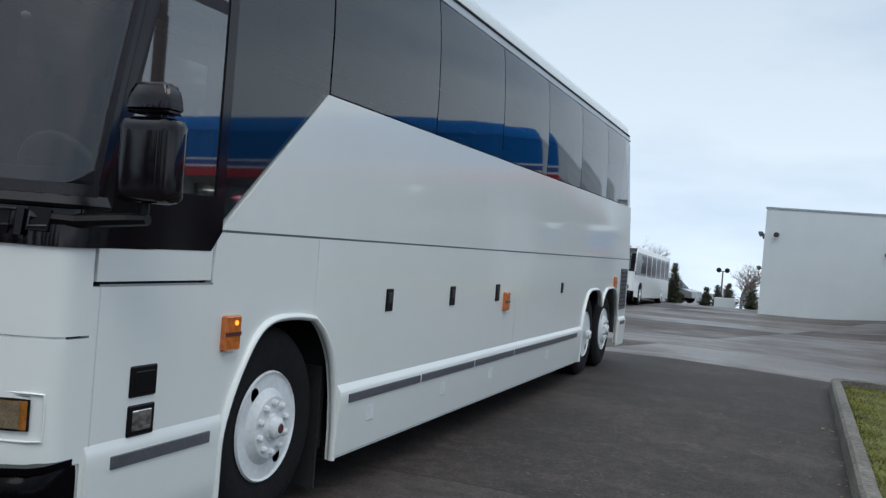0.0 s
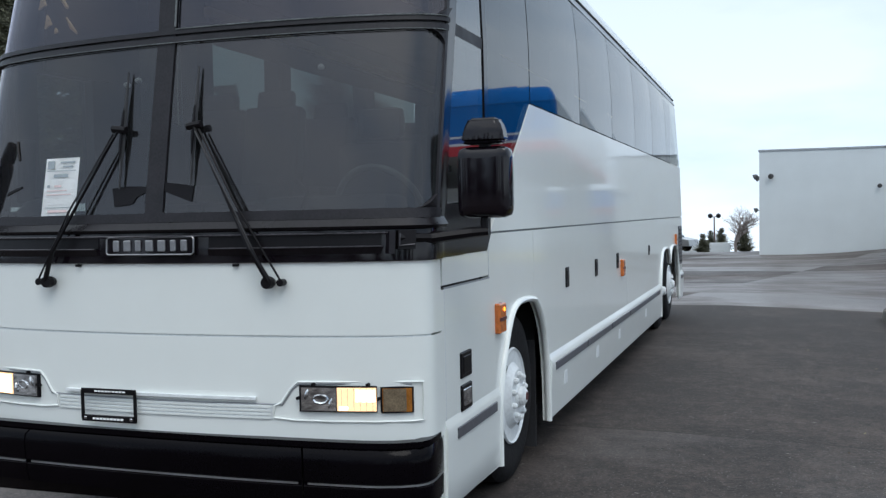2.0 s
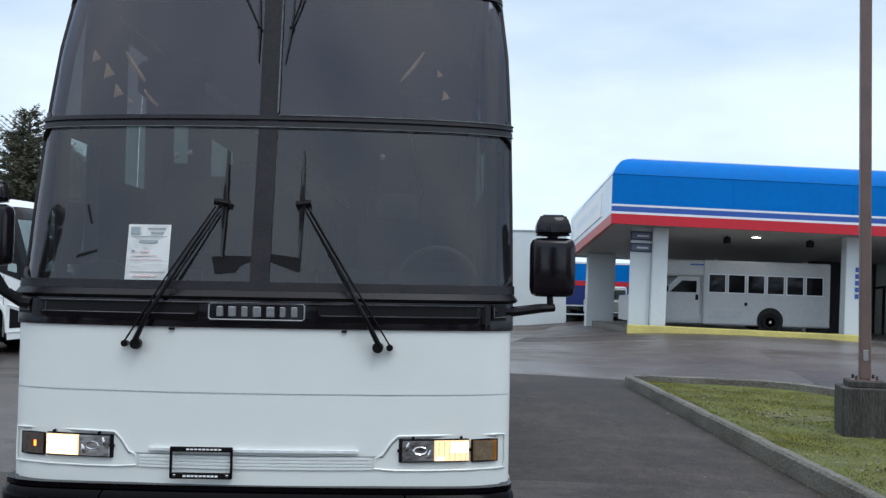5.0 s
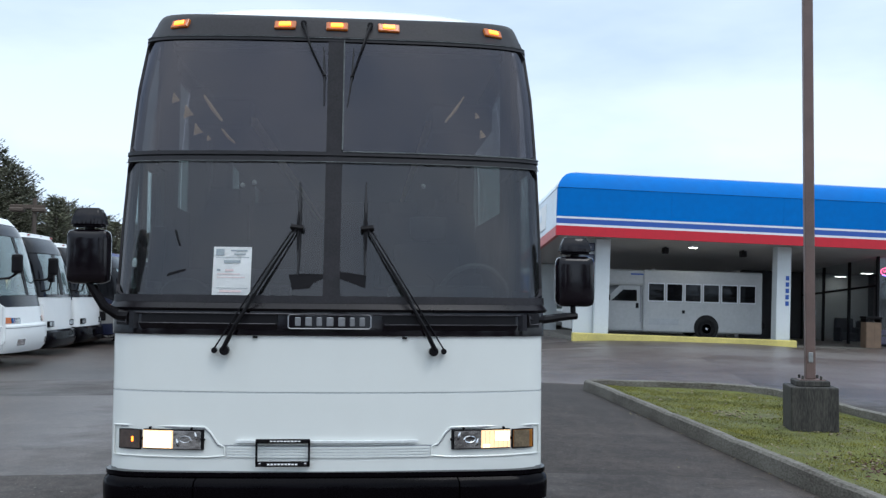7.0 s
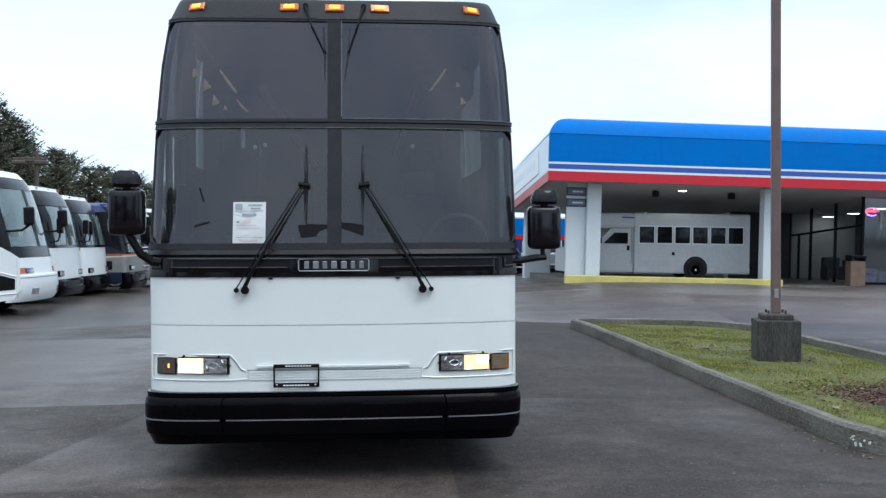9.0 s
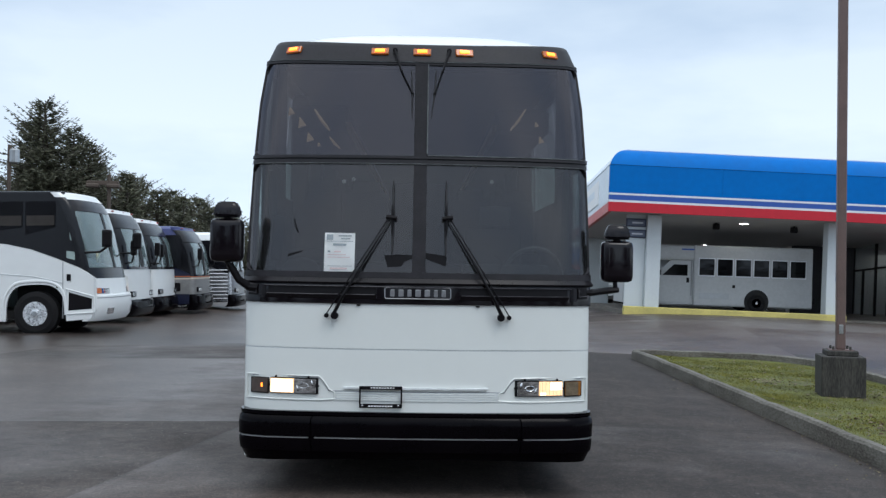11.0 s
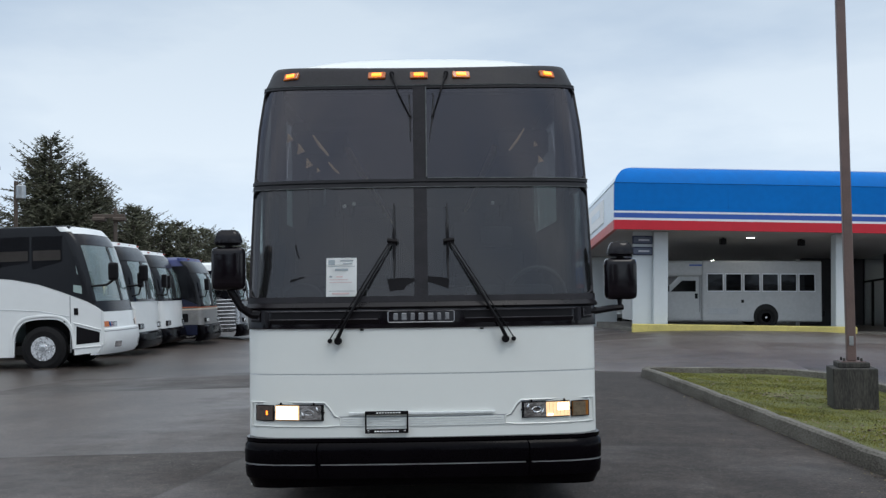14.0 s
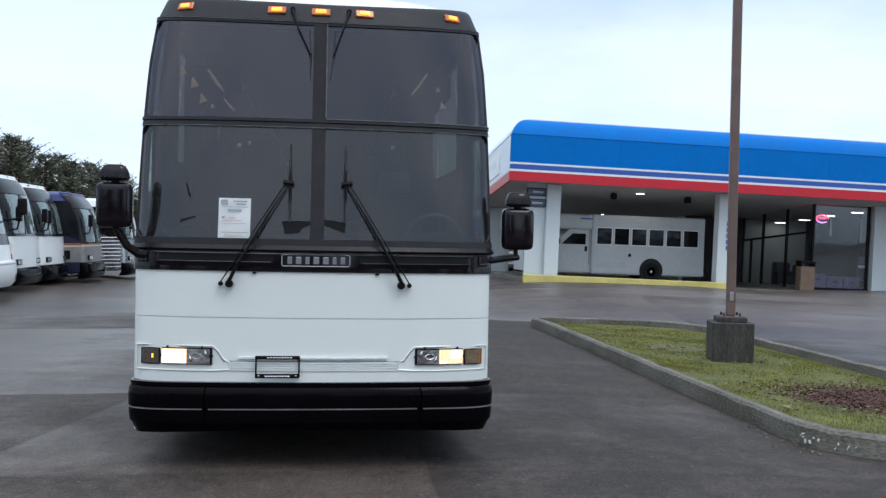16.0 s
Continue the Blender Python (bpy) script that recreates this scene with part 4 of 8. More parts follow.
        lit = part("lit_headlamp", nose_panel(s * 0.918, s * 1.093, 0.785, 0.891, 0.006, 0.022, 5, 1), HEADLIGHT_ON, COACH, "lit rectangular headlamp")
        part("bright_core", nose_panel(s * (1.0 if s > 0 else 0.925), s * 1.086, 0.828 if s > 0 else 0.79, 0.882 if s > 0 else 0.884, 0.02, 0.0235, 5, 1), HEADLIGHT_BULB, lit)
        if s > 0:
            part("bright_core", nose_panel(0.925, 0.965, 0.79, 0.806, 0.02, 0.0235, 3, 1), HEADLIGHT_BULB, lit)
        for k in range(6):
            q0, q1 = on_nose(s * (0.936 + k * 0.028), 0.787, 0.024), on_nose(s * (0.936 + k * 0.028), 0.889, 0.024)
            part("lens_flute", tube([q0, q1], 0.0022, 4), LAMP_GLASS, lit)
        # curved tubes added to draw the bright swirls reflected in the unlit lamp
        for x, z in ((0.775, 0.86), (0.885, 0.82)):
            part("reflector_swirl", tube([on_nose(s * (x + k * 0.004), z + k * 0.012, 0.023) for k in (-2, -1, 0, 1, 2)], [0.003, 0.008, 0.01, 0.007, 0.003], 6), HEADLIGHT_OFF, COACH)
        for x in (0.84,):
            part("reflector_swirl", tube([on_nose(s * (x + 0.035 * math.cos(k / 8 * math.pi * 2)), 0.838 + 0.02 * math.sin(k / 8 * math.pi * 2), 0.024) for k in range(9)], 0.006, 5), HEADLIGHT_OFF, COACH)
        for x, z in ((0.81, 0.905), (1.06, 0.905), (1.106, 0.84), (0.736, 0.84)):
            q = on_nose(s * x, z, 0.012)
            part("screw", lathe([(-0.01, 0.008), (0.012, 0.008)], 8, "y", q), BLACKPLASTIC, COACH)
        tl = part("turn_lamp", nose_panel(s * 1.124, s * 1.255, 0.78, 0.888, -0.03, 0.012, 9, 1), AMBER_SIDE if s > 0 else AMBER_DIM, COACH, "amber wrap-round turn lamp")
        part("front_lens", nose_panel(s * 1.126, s * 1.224, 0.783, 0.885, 0.008, 0.0165, 6, 1), AMBER_TAN if s > 0 else AMBER_DIM, tl, "faded tan front lens" if s > 0 else "dark brown front lens")
        part("lens_border", tube([on_nose(s * x, z, 0.008) for x, z in ((1.121, 0.778), (1.2, 0.778), (1.255, 0.778), (1.255, 0.89), (1.2, 0.89), (1.121, 0.89), (1.121, 0.778))], 0.006, 5), BLACKPLASTIC, tl)
        ty = on_nose(s * 1.17, 0.83, 0.017)[1]
        if s < 0:
            part("turn_lamp_bulb", B(s * 1.17 - 0.016, s * 1.17 + 0.016, ty - 0.003, ty - 0.001, 0.82, 0.85), AMBER_ON, tl)
    # ribbed strip between the lamps
    part("trim_bar", nose_panel(-0.545, 0.53, 0.826, 0.84, 0.0, 0.02, 12, 1), RIM, COACH, "raised white trim bar")
    for i in range(4):
        z = 0.738 + i * 0.017
        part("rib", nose_panel(-0.6, 0.6, z, z + 0.009, -0.002, 0.008, 14, 1), PAINT, COACH)
    part("rib_backing", nose_panel(-0.61, 0.61, 0.733, 0.803, -0.006, 0.002, 14, 1), RIM, COACH)
    # badge with raised plain lettering and rim
    bd = part("badge", nose_panel(-0.25, 0.242, 1.503, 1.597, 0.012, 0.026, 8, 1), BLACKTRIM, COACH, "black badge plate with metal rim")
    rim = [on_nose(x, z, 0.03) for x, z in ((-0.235, 1.508), (0.228, 1.508), (0.238, 1.518), (0.238, 1.582), (0.228, 1.592), (-0.235, 1.592), (-0.245, 1.582), (-0.245, 1.518), (-0.235, 1.508))]
    part("badge_rim", tube(rim, 0.0045, 6), BADGE, bd)
    # plain blocks in the size of the maker's seven letters
    x = -0.215
    for w in (0.05, 0.056, 0.048, 0.058, 0.058, 0.046, 0.05):
        part("badge_mark", B(x + 0.004, x + w - 0.012, -0.004, 0.01, 1.523, 1.577, 0.004, 1, pose(0, on_nose(x, 1.55, 0.03)[1], 0)), BADGE, bd)
        x += w + 0.0115
    # plate frame, empty of any number
    py = on_nose(-0.27, 0.77, 0.03)[1]
    pf = part("plate_frame", B(-0.43, -0.108, py - 0.006, py + 0.006, 0.826, 0.852, 0.003), BLACKPLASTIC, COACH, "black number plate frame")
    part("frame_bar", B(-0.43, -0.108, py - 0.006, py + 0.006, 0.688, 0.72, 0.003), BLACKPLASTIC, pf)
    for x in (-0.43, -0.12):
        part("frame_bar", B(x, x + 0.012, py - 0.006, py + 0.006, 0.7, 0.84), BLACKPLASTIC, pf)
    for z, x0, num, hh in ((0.699, -0.36, 9, 0.009), (0.836, -0.345, 9, 0.007)):
        for k in range(num):
            if k != 3 or hh < 0.012:
                part("frame_mark", B(x0 + k * 0.0205, x0 + k * 0.0205 + 0.015, py - 0.009, py - 0.005, z, z + hh), PAPER, pf)
    for x in (-0.405, -0.135):
        part("frame_bolt", B(x - 0.008, x + 0.008, py - 0.009, py - 0.005, 0.698, 0.712, 0.002), CHROME, pf)
    # washer jets
    for x in (-0.446, 0.446):
        q = on_nose(x, 1.455, 0.008)
        part("washer_jet", B(-0.014, 0.014, -0.01, 0.01, -0.006, 0.006, 0.002, 1, pose(*q)), BLACKPLASTIC, COACH)


def wiper(s):
    """A pantograph wiper: two arms from the nose up to a blade on the lower glass."""
    w = part("wiper", lathe([(-0.03, 0.028), (0.0, 0.03), (0.03, 0.02)], 12, "y", on_nose(s * 0.612, 1.375, 0.03)), BLACKPLASTIC, COACH, "black windscreen wiper")
    a0, b0 = on_nose(s * 0.612, 1.38, 0.05), on_nose(s * 0.672, 1.375, 0.045)
    a1, b1 = on_nose(s * 0.205, 2.12, 0.05), on_nose(s * 0.235, 2.1, 0.05)
    part("pivot", lathe([(-0.02, 0.018), (0.02, 0.016)], 10, "y", on_nose(s * 0.672, 1.375, 0.03)), BLACKPLASTIC, w)
    mid = on_nose(s * 0.53, 1.53, 0.075)
    part("arm", tube([a0, mid, on_nose(s * 0.4, 1.77, 0.06), a1], [0.015, 0.012, 0.0075, 0.006], 6), BLACKPLASTIC, w)
    part("guide_arm", tube([b0, on_nose(s * 0.46, 1.72, 0.06), b1], 0.005, 6), BLACKPLASTIC, w)
    part("hose", tube([on_nose(s * 0.6, 1.4, 0.06), on_nose(s * 0.43, 1.74, 0.075), on_nose(s * 0.22, 2.09, 0.06)], 0.004, 5), RUBBER, w)
    part("joint", tube([on_nose(s * 0.17, 2.115, 0.04), on_nose(s * 0.245, 2.125, 0.045)], 0.018, 8), BLACKPLASTIC, w)
    part("blade", tube([on_nose(s * 0.2, z, 0.022) for z in steps(1.83, 2.41, 6)], [0.004, 0.008, 0.011, 0.013, 0.011, 0.008, 0.004], 6), RUBBER, w)
    part("blade_spine", tube([on_nose(s * 0.2, z, 0.036) for z in (1.98, 2.06, 2.14, 2.22)], [0.004, 0.009, 0.009, 0.004], 6), BLACKPLASTIC, w)
    # short wiper of the upper glass, hung from the brow
    u = part("upper_wiper", lathe([(-0.02, 0.02), (0.02, 0.016)], 10, "y", on_nose(s * 0.21 + (0.0 if s > 0 else 0.0), 3.45, 0.02)), BLACKPLASTIC, COACH, "short black upper wiper")
    e = 0.102 if s > 0 else 0.072
    tip = 0.075 if s > 0 else 0.07
    part("arm", tube([on_nose(s * 0.21, 3.45, 0.04), on_nose(s * 0.16, 3.29, 0.045), on_nose(s * e, 3.1, 0.03)], [0.01, 0.007, 0.005], 6), BLACKPLASTIC, u)
    part("blade", tube([on_nose(s * (e + 0.008), 3.29, 0.016), on_nose(s * e, 3.1, 0.02), on_nose(s * tip, 2.9, 0.016)], [0.004, 0.007, 0.003], 6), RUBBER, u)
    part("joint", tube([on_nose(s * (e + 0.012), 3.1, 0.024), on_nose(s * (e - 0.012), 3.1, 0.024)], 0.009, 6), BLACKPLASTIC, u)


def mirror(s):
    dx, y, z0, zt = (1.568, 0.35, 1.67, 2.1) if s > 0 else (-1.46, 0.1, 1.785, 2.235)
    m = part("wing_mirror", B(-0.126, 0.126, -0.065, 0.07, -0.02, 0.308, 0.058, 4, pose(dx, y, z0)), BLACKTRIM, COACH, "black wing mirror housing on an arm", smooth=True)
    bm = bmesh.new()
    lv = [(0.318, 0.085, 0.05), (0.326, 0.1, 0.058), (0.36, 0.1, 0.058), (0.42, 0.08, 0.05), (0.437, 0.066, 0.04)]
    rings = [[bm.verts.new((dx + sx * w, y + sy * d, z0 + z)) for sx, sy in ((-1, -0.8), (-0.8, -1), (0.8, -1), (1, -0.8), (1, 0.8), (0.8, 1), (-0.8, 1), (-1, 0.8))] for z, w, d in lv]
    for r0, r1 in zip(rings, rings[1:]):
        for i in range(8):
            bm.faces.new((r0[i], r0[(i + 1) % 8], r1[(i + 1) % 8], r1[i]))
    bm.faces.new(rings[0])
    bm.faces.new(rings[-1])
    bmesh.ops.bevel(bm, geom=bm.edges[:], offset=0.012, segments=2, affect="EDGES")
    part("upper_mirror", bm, BLACKTRIM, m, smooth=True)
    part("mirror_face", B(dx - 0.09, dx + 0.09, y + 0.066, y + 0.074, z0 + 0.04, z0 + 0.27), CHROME, m)
    part("neck", tube([(dx, y, z0 + 0.29), (dx, y, z0 + 0.33)], 0.03, 8), BLACKPLASTIC, m)
    root = on_nose(s * 1.2, 1.57, 0.02)
    if s > 0:
        part("arm", tube([root, (1.33, 0.24, 1.565), (1.5, 0.33, 1.585), (1.58, 0.345, 1.59)], [0.03, 0.035, 0.032, 0.028], 8, flat=0.8), BLACKPLASTIC, m)
        part("stem", tube([(1.56, 0.345, 1.58), (1.556, 0.35, 1.68)], 0.018, 8), BLACKPLASTIC, m)
    else:
        part("arm", tube([root, (-1.3, 0.16, 1.58), (-1.37, 0.12, 1.63), (-1.44, 0.1, 1.75)], [0.035, 0.035, 0.03, 0.028], 8), BLACKPLASTIC, m)
        part("stem", tube([(-1.44, 0.1, 1.74), (-1.475, 0.1, 1.8)], 0.02, 8), BLACKPLASTIC, m)


def coach_wheel(y, s, x_face, dual=False):
    """Tyre, pressed white rim with ten studs, red hub."""
    R = 0.535
    t = [(-0.14, 0.3), (-0.15, 0.34), (-0.155, 0.43), (-0.14, 0.5), (-0.1, R), (0.1, R), (0.14, 0.5), (0.155, 0.43), (0.15, 0.34), (0.14, 0.3)]
    c = x_face - s * 0.15
    w = part("wheel", lathe([(c + s * a, r) for a, r in t], 40, "x", (0, y, R)), TYRE, COACH, "black tyre on a white steel rim", smooth=True)
    if dual:
        part("inner_tyre", lathe([(c - s * 0.34 + s * a, r) for a, r in t], 32, "x", (0, y, R)), TYRE, w)
    f = x_face
    if dual:
        prof = [(f - s * 0.004, 0.3), (f + s * 0.006, 0.29), (f - s * 0.01, 0.275), (f - s * 0.1, 0.25), (f - s * 0.14, 0.2), (f - s * 0.13, 0.11), (f - s * 0.04, 0.1), (f - s * 0.03, 0.06)]
    else:
        prof = [(f - s * 0.004, 0.3), (f + s * 0.008, 0.292), (f - s * 0.012, 0.275), (f - s * 0.03, 0.245), (f + s * 0.0, 0.2), (f + s * 0.035, 0.165), (f + s * 0.035, 0.075), (f + s * 0.05, 0.07)]
    part("rim", lathe(prof, 40, "x", (0, y, R)), RIM, w, "white painted steel rim", smooth=True)
    zf = -0.13 if dual else 0.035
    for i in range(10):
        a = 2 * math.pi * (i + 0.5) / 10
        q = (0, y + 0.132 * math.cos(a), R + 0.132 * math.sin(a))
        part("stud", lathe([(f + s * zf, 0.02), (f + s * (zf + 0.02), 0.018), (f + s * (zf + 0.028), 0.009)], 8, "x", q), RIM, w)
    part("hub", lathe([(f + s * 0.03, 0.062), (f + s * 0.075, 0.058), (f + s * 0.09, 0.035)], 16, "x", (0, y, R)), RIM, w)
    part("hub_cap", lathe([(f + s * 0.085, 0.03), (f + s * 0.094, 0.024)], 14, "x", (0, y, R)), REDHUB, w)
    for a in (2.2, 5.35):
        q = (0, y + 0.225 * math.cos(a), R + 0.225 * math.sin(a))
        part("vent_hole", lathe([(f - s * 0.03, 0.04), (f - s * 0.004, 0.038)], 14, "x", q), UNDER, w)


def coach_shell():
    # roof with a domed section; front edge comes down to the brow
    xs = steps(-1, 1, 24)
    ys = [0.42, 0.5, 0.65, 0.85, 1.1, 1.6, 3.0, 6.0, 9.0, 11.6, 12.0, 12.25]
    def roof(u, y, d):
        a = u * math.pi / 2
        lift = lerp(y, [0.42, 0.5, 0.65, 0.85, 1.1, 1.6, 11.6, 12.0, 12.25], [0.05, 0.3, 0.62, 0.83, 0.93, 1.0, 1.0, 0.9, 0.55])
        bow = 0.62 * (abs(u) ** 2.4) * max(0.0, 1 - (y - 0.42) / 0.75)
        w = lerp(y, [0.42, 0.9, 1.3, 12.0, 12.25], [1.17, 1.215, 1.235, 1.235, 1.14])
        x = w * math.copysign(abs(math.sin(a)) ** 0.8, a)
        z = 3.46 + (0.055 + 0.22 * lift) * abs(math.cos(a)) ** 0.5
        return (x * (1 - d * 0.2), y + bow, z - d)
    part("roof", sheet(xs, ys, roof, 0.03), PAINT, COACH, "white domed coach roof", smooth=True)
    part("rear_wall", slab([(-1.28, 0.4), (1.28, 0.4), (1.28, 2.4), (1.18, 3.4), (0.9, 3.56), (-0.9, 3.56), (-1.18, 3.4), (-1.28, 2.4)], lambda a, b, d: (a, REAR_Y - 0.02 - d - max(0, b - 1.6) * 0.13, b), 0.04), PAINT, COACH)
    part("underbody", B(-1.2, 1.2, 2.6, 9.2, 0.3, 0.5), UNDER, COACH)
    part("chassis", B(-0.75, 0.75, 0.25, 12.2, 0.4, 0.62), UNDER, COACH)
    part("floor", B(-1.25, 1.25, 1.2, 12.3, 1.36, 1.4), UNDER, COACH)
    part("driver_floor", B(-1.25, 1.25, 0.35, 1.2, 1.0, 1.04), UNDER, COACH)
    for s in (1, -1):
        for y in (AXLE_F, AXLE_D, AXLE_T):
            part("wheel_well", B(min(s * 0.72, s * 0.75), max(s * 0.72, s * 0.75), y - 0.62, y + 0.62, 0.3, 1.2), UNDER, COACH)
        part("mud_flap", B(min(s * 0.85, s * 1.26), max(s * 0.85, s * 1.26), 2.46, 2.475, 0.07, 0.8), RUBBER, COACH, "black rubber mud flap")
        part("front_well_back", B(min(s * 0.75, s * 1.25), max(s * 0.75, s * 1.25), 2.5, 2.53, 0.3, 1.15), UNDER, COACH)
        part("front_well_fore", B(min(s * 0.75, s * 1.25), max(s * 0.75, s * 1.25), 1.2, 1.23, 0.3, 1.15), UNDER, COACH)
        part("well_top", B(min(s * 0.75, s * 1.25), max(s * 0.75, s * 1.25), 1.2, 2.53, 1.16, 1.19), UNDER, COACH)
        part("well_top", B(min(s * 0.75, s * 1.25), max(s * 0.75, s * 1.25), 9.2, 11.8, 1.16, 1.19), UNDER, COACH)


def coach_seat():
    """One double seat of the saloon: two cushions, two tall backs."""
    bm = bmesh.new()
    for x in (-0.23, 0.23):
        box(bm, x - 0.22, x + 0.22, -0.22, 0.22, 0.38, 0.5, 0.04, 2)
        box(bm, x - 0.22, x + 0.22, 0.18, 0.32, 0.45, 1.12, 0.05, 2, Matrix.Rotation(radians(-10), 4, "X"))
        box(bm, x - 0.14, x + 0.14, 0.2, 0.3, 1.08, 1.24, 0.04, 2, Matrix.Rotation(radians(-10), 4, "X"))
    return mesh_of(bm, "passenger_seat", SEAT)


def coach_inside():
    me = coach_seat()
    for i in range(11):
        for x in (-0.76, 0.76):
            if i == 0 and x > 0:
                continue
            ob = new("passenger_seat", me)
            ob.parent = COACH
            ob.matrix_basis = pose(x, 1.75 + i * 0.88, 1.4)
    # dashboard, wheel, driver's seat
    part("dashboard", sheet(steps(-70, 70, 20), [1.42, 1.55, 1.64, 1.66], lambda a, z, d: (nose(a, z, -0.06)[0], nose(a, z, -0.06)[1] + lerp(z, [1.42, 1.55, 1.64, 1.66], [0.5, 0.48, 0.42, 0.0]) * d * 2, z), 0.5), DASH, COACH)
    part("instrument_hood", B(0.35, 1.05, 0.42, 0.72, 1.55, 1.78, 0.05, 2), DASH, COACH)
    wx, wy, wz = 0.93, 0.62, 1.68
    sw = part("steering_wheel", tube([(wx + 0.235 * math.cos(k / 24 * 2 * math.pi), wy - 0.12 * math.sin(k / 24 * 2 * math.pi), wz + 0.235 * math.sin(k / 24 * 2 * math.pi)) for k in range(25)], 0.017, 8), WHEELGREY, COACH, "pale grey steering wheel", smooth=True)
    part("spoke", tube([(wx - 0.22, wy, wz), (wx + 0.22, wy, wz)], 0.014, 5), WHEELGREY, sw)
    part("wheel_boss", lathe([(wy, 0.06), (wy + 0.05, 0.07), (wy + 0.12, 0.04)], 16, "y", (wx, 0, wz)), WHEELGREY, sw)
    part("driver_seat", B(0.4, 0.9, 1.2, 1.36, 1.3, 2.1, 0.06, 2), SEAT, COACH)
    part("driver_headrest", B(0.52, 0.8, 1.24, 1.34, 2.12, 2.3, 0.05, 2), HEADREST, COACH)
    for s in (1, -1):
        # added dark board that blocks bright sky at the upper screen corner
        part("corner_blocker", slab([(0.66, 2.56), (1.25, 2.56), (1.25, 3.52), (0.8, 3.52), (0.72, 3.2)], lambda a, b, d, s=s: (s * (1.21 - d), a, b), 0.02), DASH, COACH)
        part("door_lining", B(s * 1.28 - 0.01, s * 1.28 + 0.01, 0.42, 1.25, 1.05, 1.74), DASH, COACH)
        part("saloon_pillar", B(s * 1.27 - 0.03, s * 1.27 + 0.03, 1.12, 1.6, 1.05, 3.4), DASH, COACH)
        for y in (3.82, 5.42, 7.0, 8.6, 10.2) if s > 0 else (2.2, 3.4, 5.2, 7.0, 8.6, 10.2):
            part("window_pillar", B(s * 1.185 - 0.085, s * 1.185 + 0.085, y - 0.1, y + 0.1, 1.4, 3.4, 0.02), DASH, COACH)
        part("side_lining", B(s * 1.25 - 0.01, s * 1.25 + 0.01, 1.6, 12.0, 1.4, 2.36), DASH, COACH)
    # added dark board that blocks the bright pane on the door side
    part("door_blocker", B(-1.275, -1.25, 0.5, 0.66, 1.05, 2.56, 0.008), DASH, COACH)
    # luggage racks, ceiling, destination box
    for x in (-0.93, 0.93):
        part("luggage_rack", B(x - 0.25, x + 0.25, 1.6, 11.8, 2.98, 3.22, 0.03), INTERIOR, COACH)
        part("rack_edge", B(x * 0.72 - 0.02, x * 0.72 + 0.02, 1.55, 11.8, 3.0, 3.06), TRIMSTREAK, COACH)
    part("ceiling_panel", B(-1.15, 1.15, 0.9, 12.0, 3.4, 3.43), INTERIOR, COACH)
    part("rear_bulkhead", B(-1.2, 1.2, 12.0, 12.04, 1.4, 3.4), INTERIOR, COACH)
    # small brackets and mirrors behind the glass
    for s in (1, -1):
        part("inner_bracket", tube([(s * 0.62, 0.3, 1.66), (s * 0.66, 0.34, 1.8), (s * 0.6, 0.34, 1.86)], 0.012, 6), BLACKPLASTIC, COACH)
    # black wedges added on the outer glass for dark shapes seen in it
    for outline in ([(-0.257, 1.832), (-0.235, 1.742), (-0.13, 1.752), (-0.105, 1.788), (-0.046, 1.812), (-0.046, 1.836), (-0.16, 1.84)], [(0.046, 1.812), (0.205, 1.755), (0.21, 1.832), (0.12, 1.846), (0.046, 1.853)]):
        part("dark_wedge", slab(outline, lambda a, b, d: on_nose(a, b, 0.008 - d), 0.005), BLACKPLASTIC, COACH, "added black wedge for a dark shape in the windscreen")
    # dark cap and a folded sheet lying on the dashboard
    part("dash_cap", lathe([(1.68, 0.16), (1.74, 0.15), (1.79, 0.1), (1.81, 0.03)], 20, "z", (-0.93, 0.34, 0)), BLACKPLASTIC, COACH, smooth=True)
    # tan strips and corner pieces paint interior lamp reflections; knobs of the overhead trim
    for x0, z0, x1, z1, r in ((-0.91, 3.03, -0.774, 2.857, 0.014), (-0.773, 2.803, -0.678, 2.706, 0.011), (0.894, 3.064, 0.759, 2.885, 0.012)):
        ends = [on_nose(x * 0.95, 1.75 + (z - 1.75) * 0.95, -0.03) for x, z in ((x0, z0), ((x0 + x1) / 2, (z0 + z1) / 2 - 0.01), (x1, z1))]
        part("tan_streak", tube(ends, [r * 0.5, r, r * 0.6], 5), TRIMSTREAK, COACH, "tan streak painting a lamp's reflection")
    for x, z, q in ((-1.026, 2.92, 0.045), (-0.949, 2.799, 0.04), (-1.125, 3.013, 0.035), (-0.865, 2.74, 0.018), (0.992, 2.938, 0.022), (1.03, 2.81, 0.03)):
        part("tan_corner_fleck", slab([(x - q * 0.5, z - q), (x + q * 0.9, z - q * 0.5), (x - q * 0.35, z + q)], lambda a, b, d: on_nose(a * 0.95, 1.75 + (b - 1.75) * 0.95, -0.03 - d), 0.01), TRIMSTREAK, COACH)
    for x, z in ((-0.627, 2.44), (0.589, 2.455), (-0.55, 2.46)):
        part("reading_lamp", lathe([(0.64, 0.008), (0.66, 0.018), (0.68, 0.014)], 8, "y", (x, 0, z)), PAPER, COACH)
    # dark fittings behind the lower glass
    part("inner_mirror", B(-0.05, 0.05, -0.02, 0.02, -0.18, 0.18, 0.018, 2, pose(-1.13, 0.42, 1.96, 0, 4, 25)), BLACKPLASTIC, COACH)
    part("microphone_arm", tube([on_nose(-0.965, 2.1, 0.004), on_nose(-0.945, 2.04, 0.006), on_nose(-0.93, 2.0, 0.004)], 0.006, 6), BLACKPLASTIC, COACH)
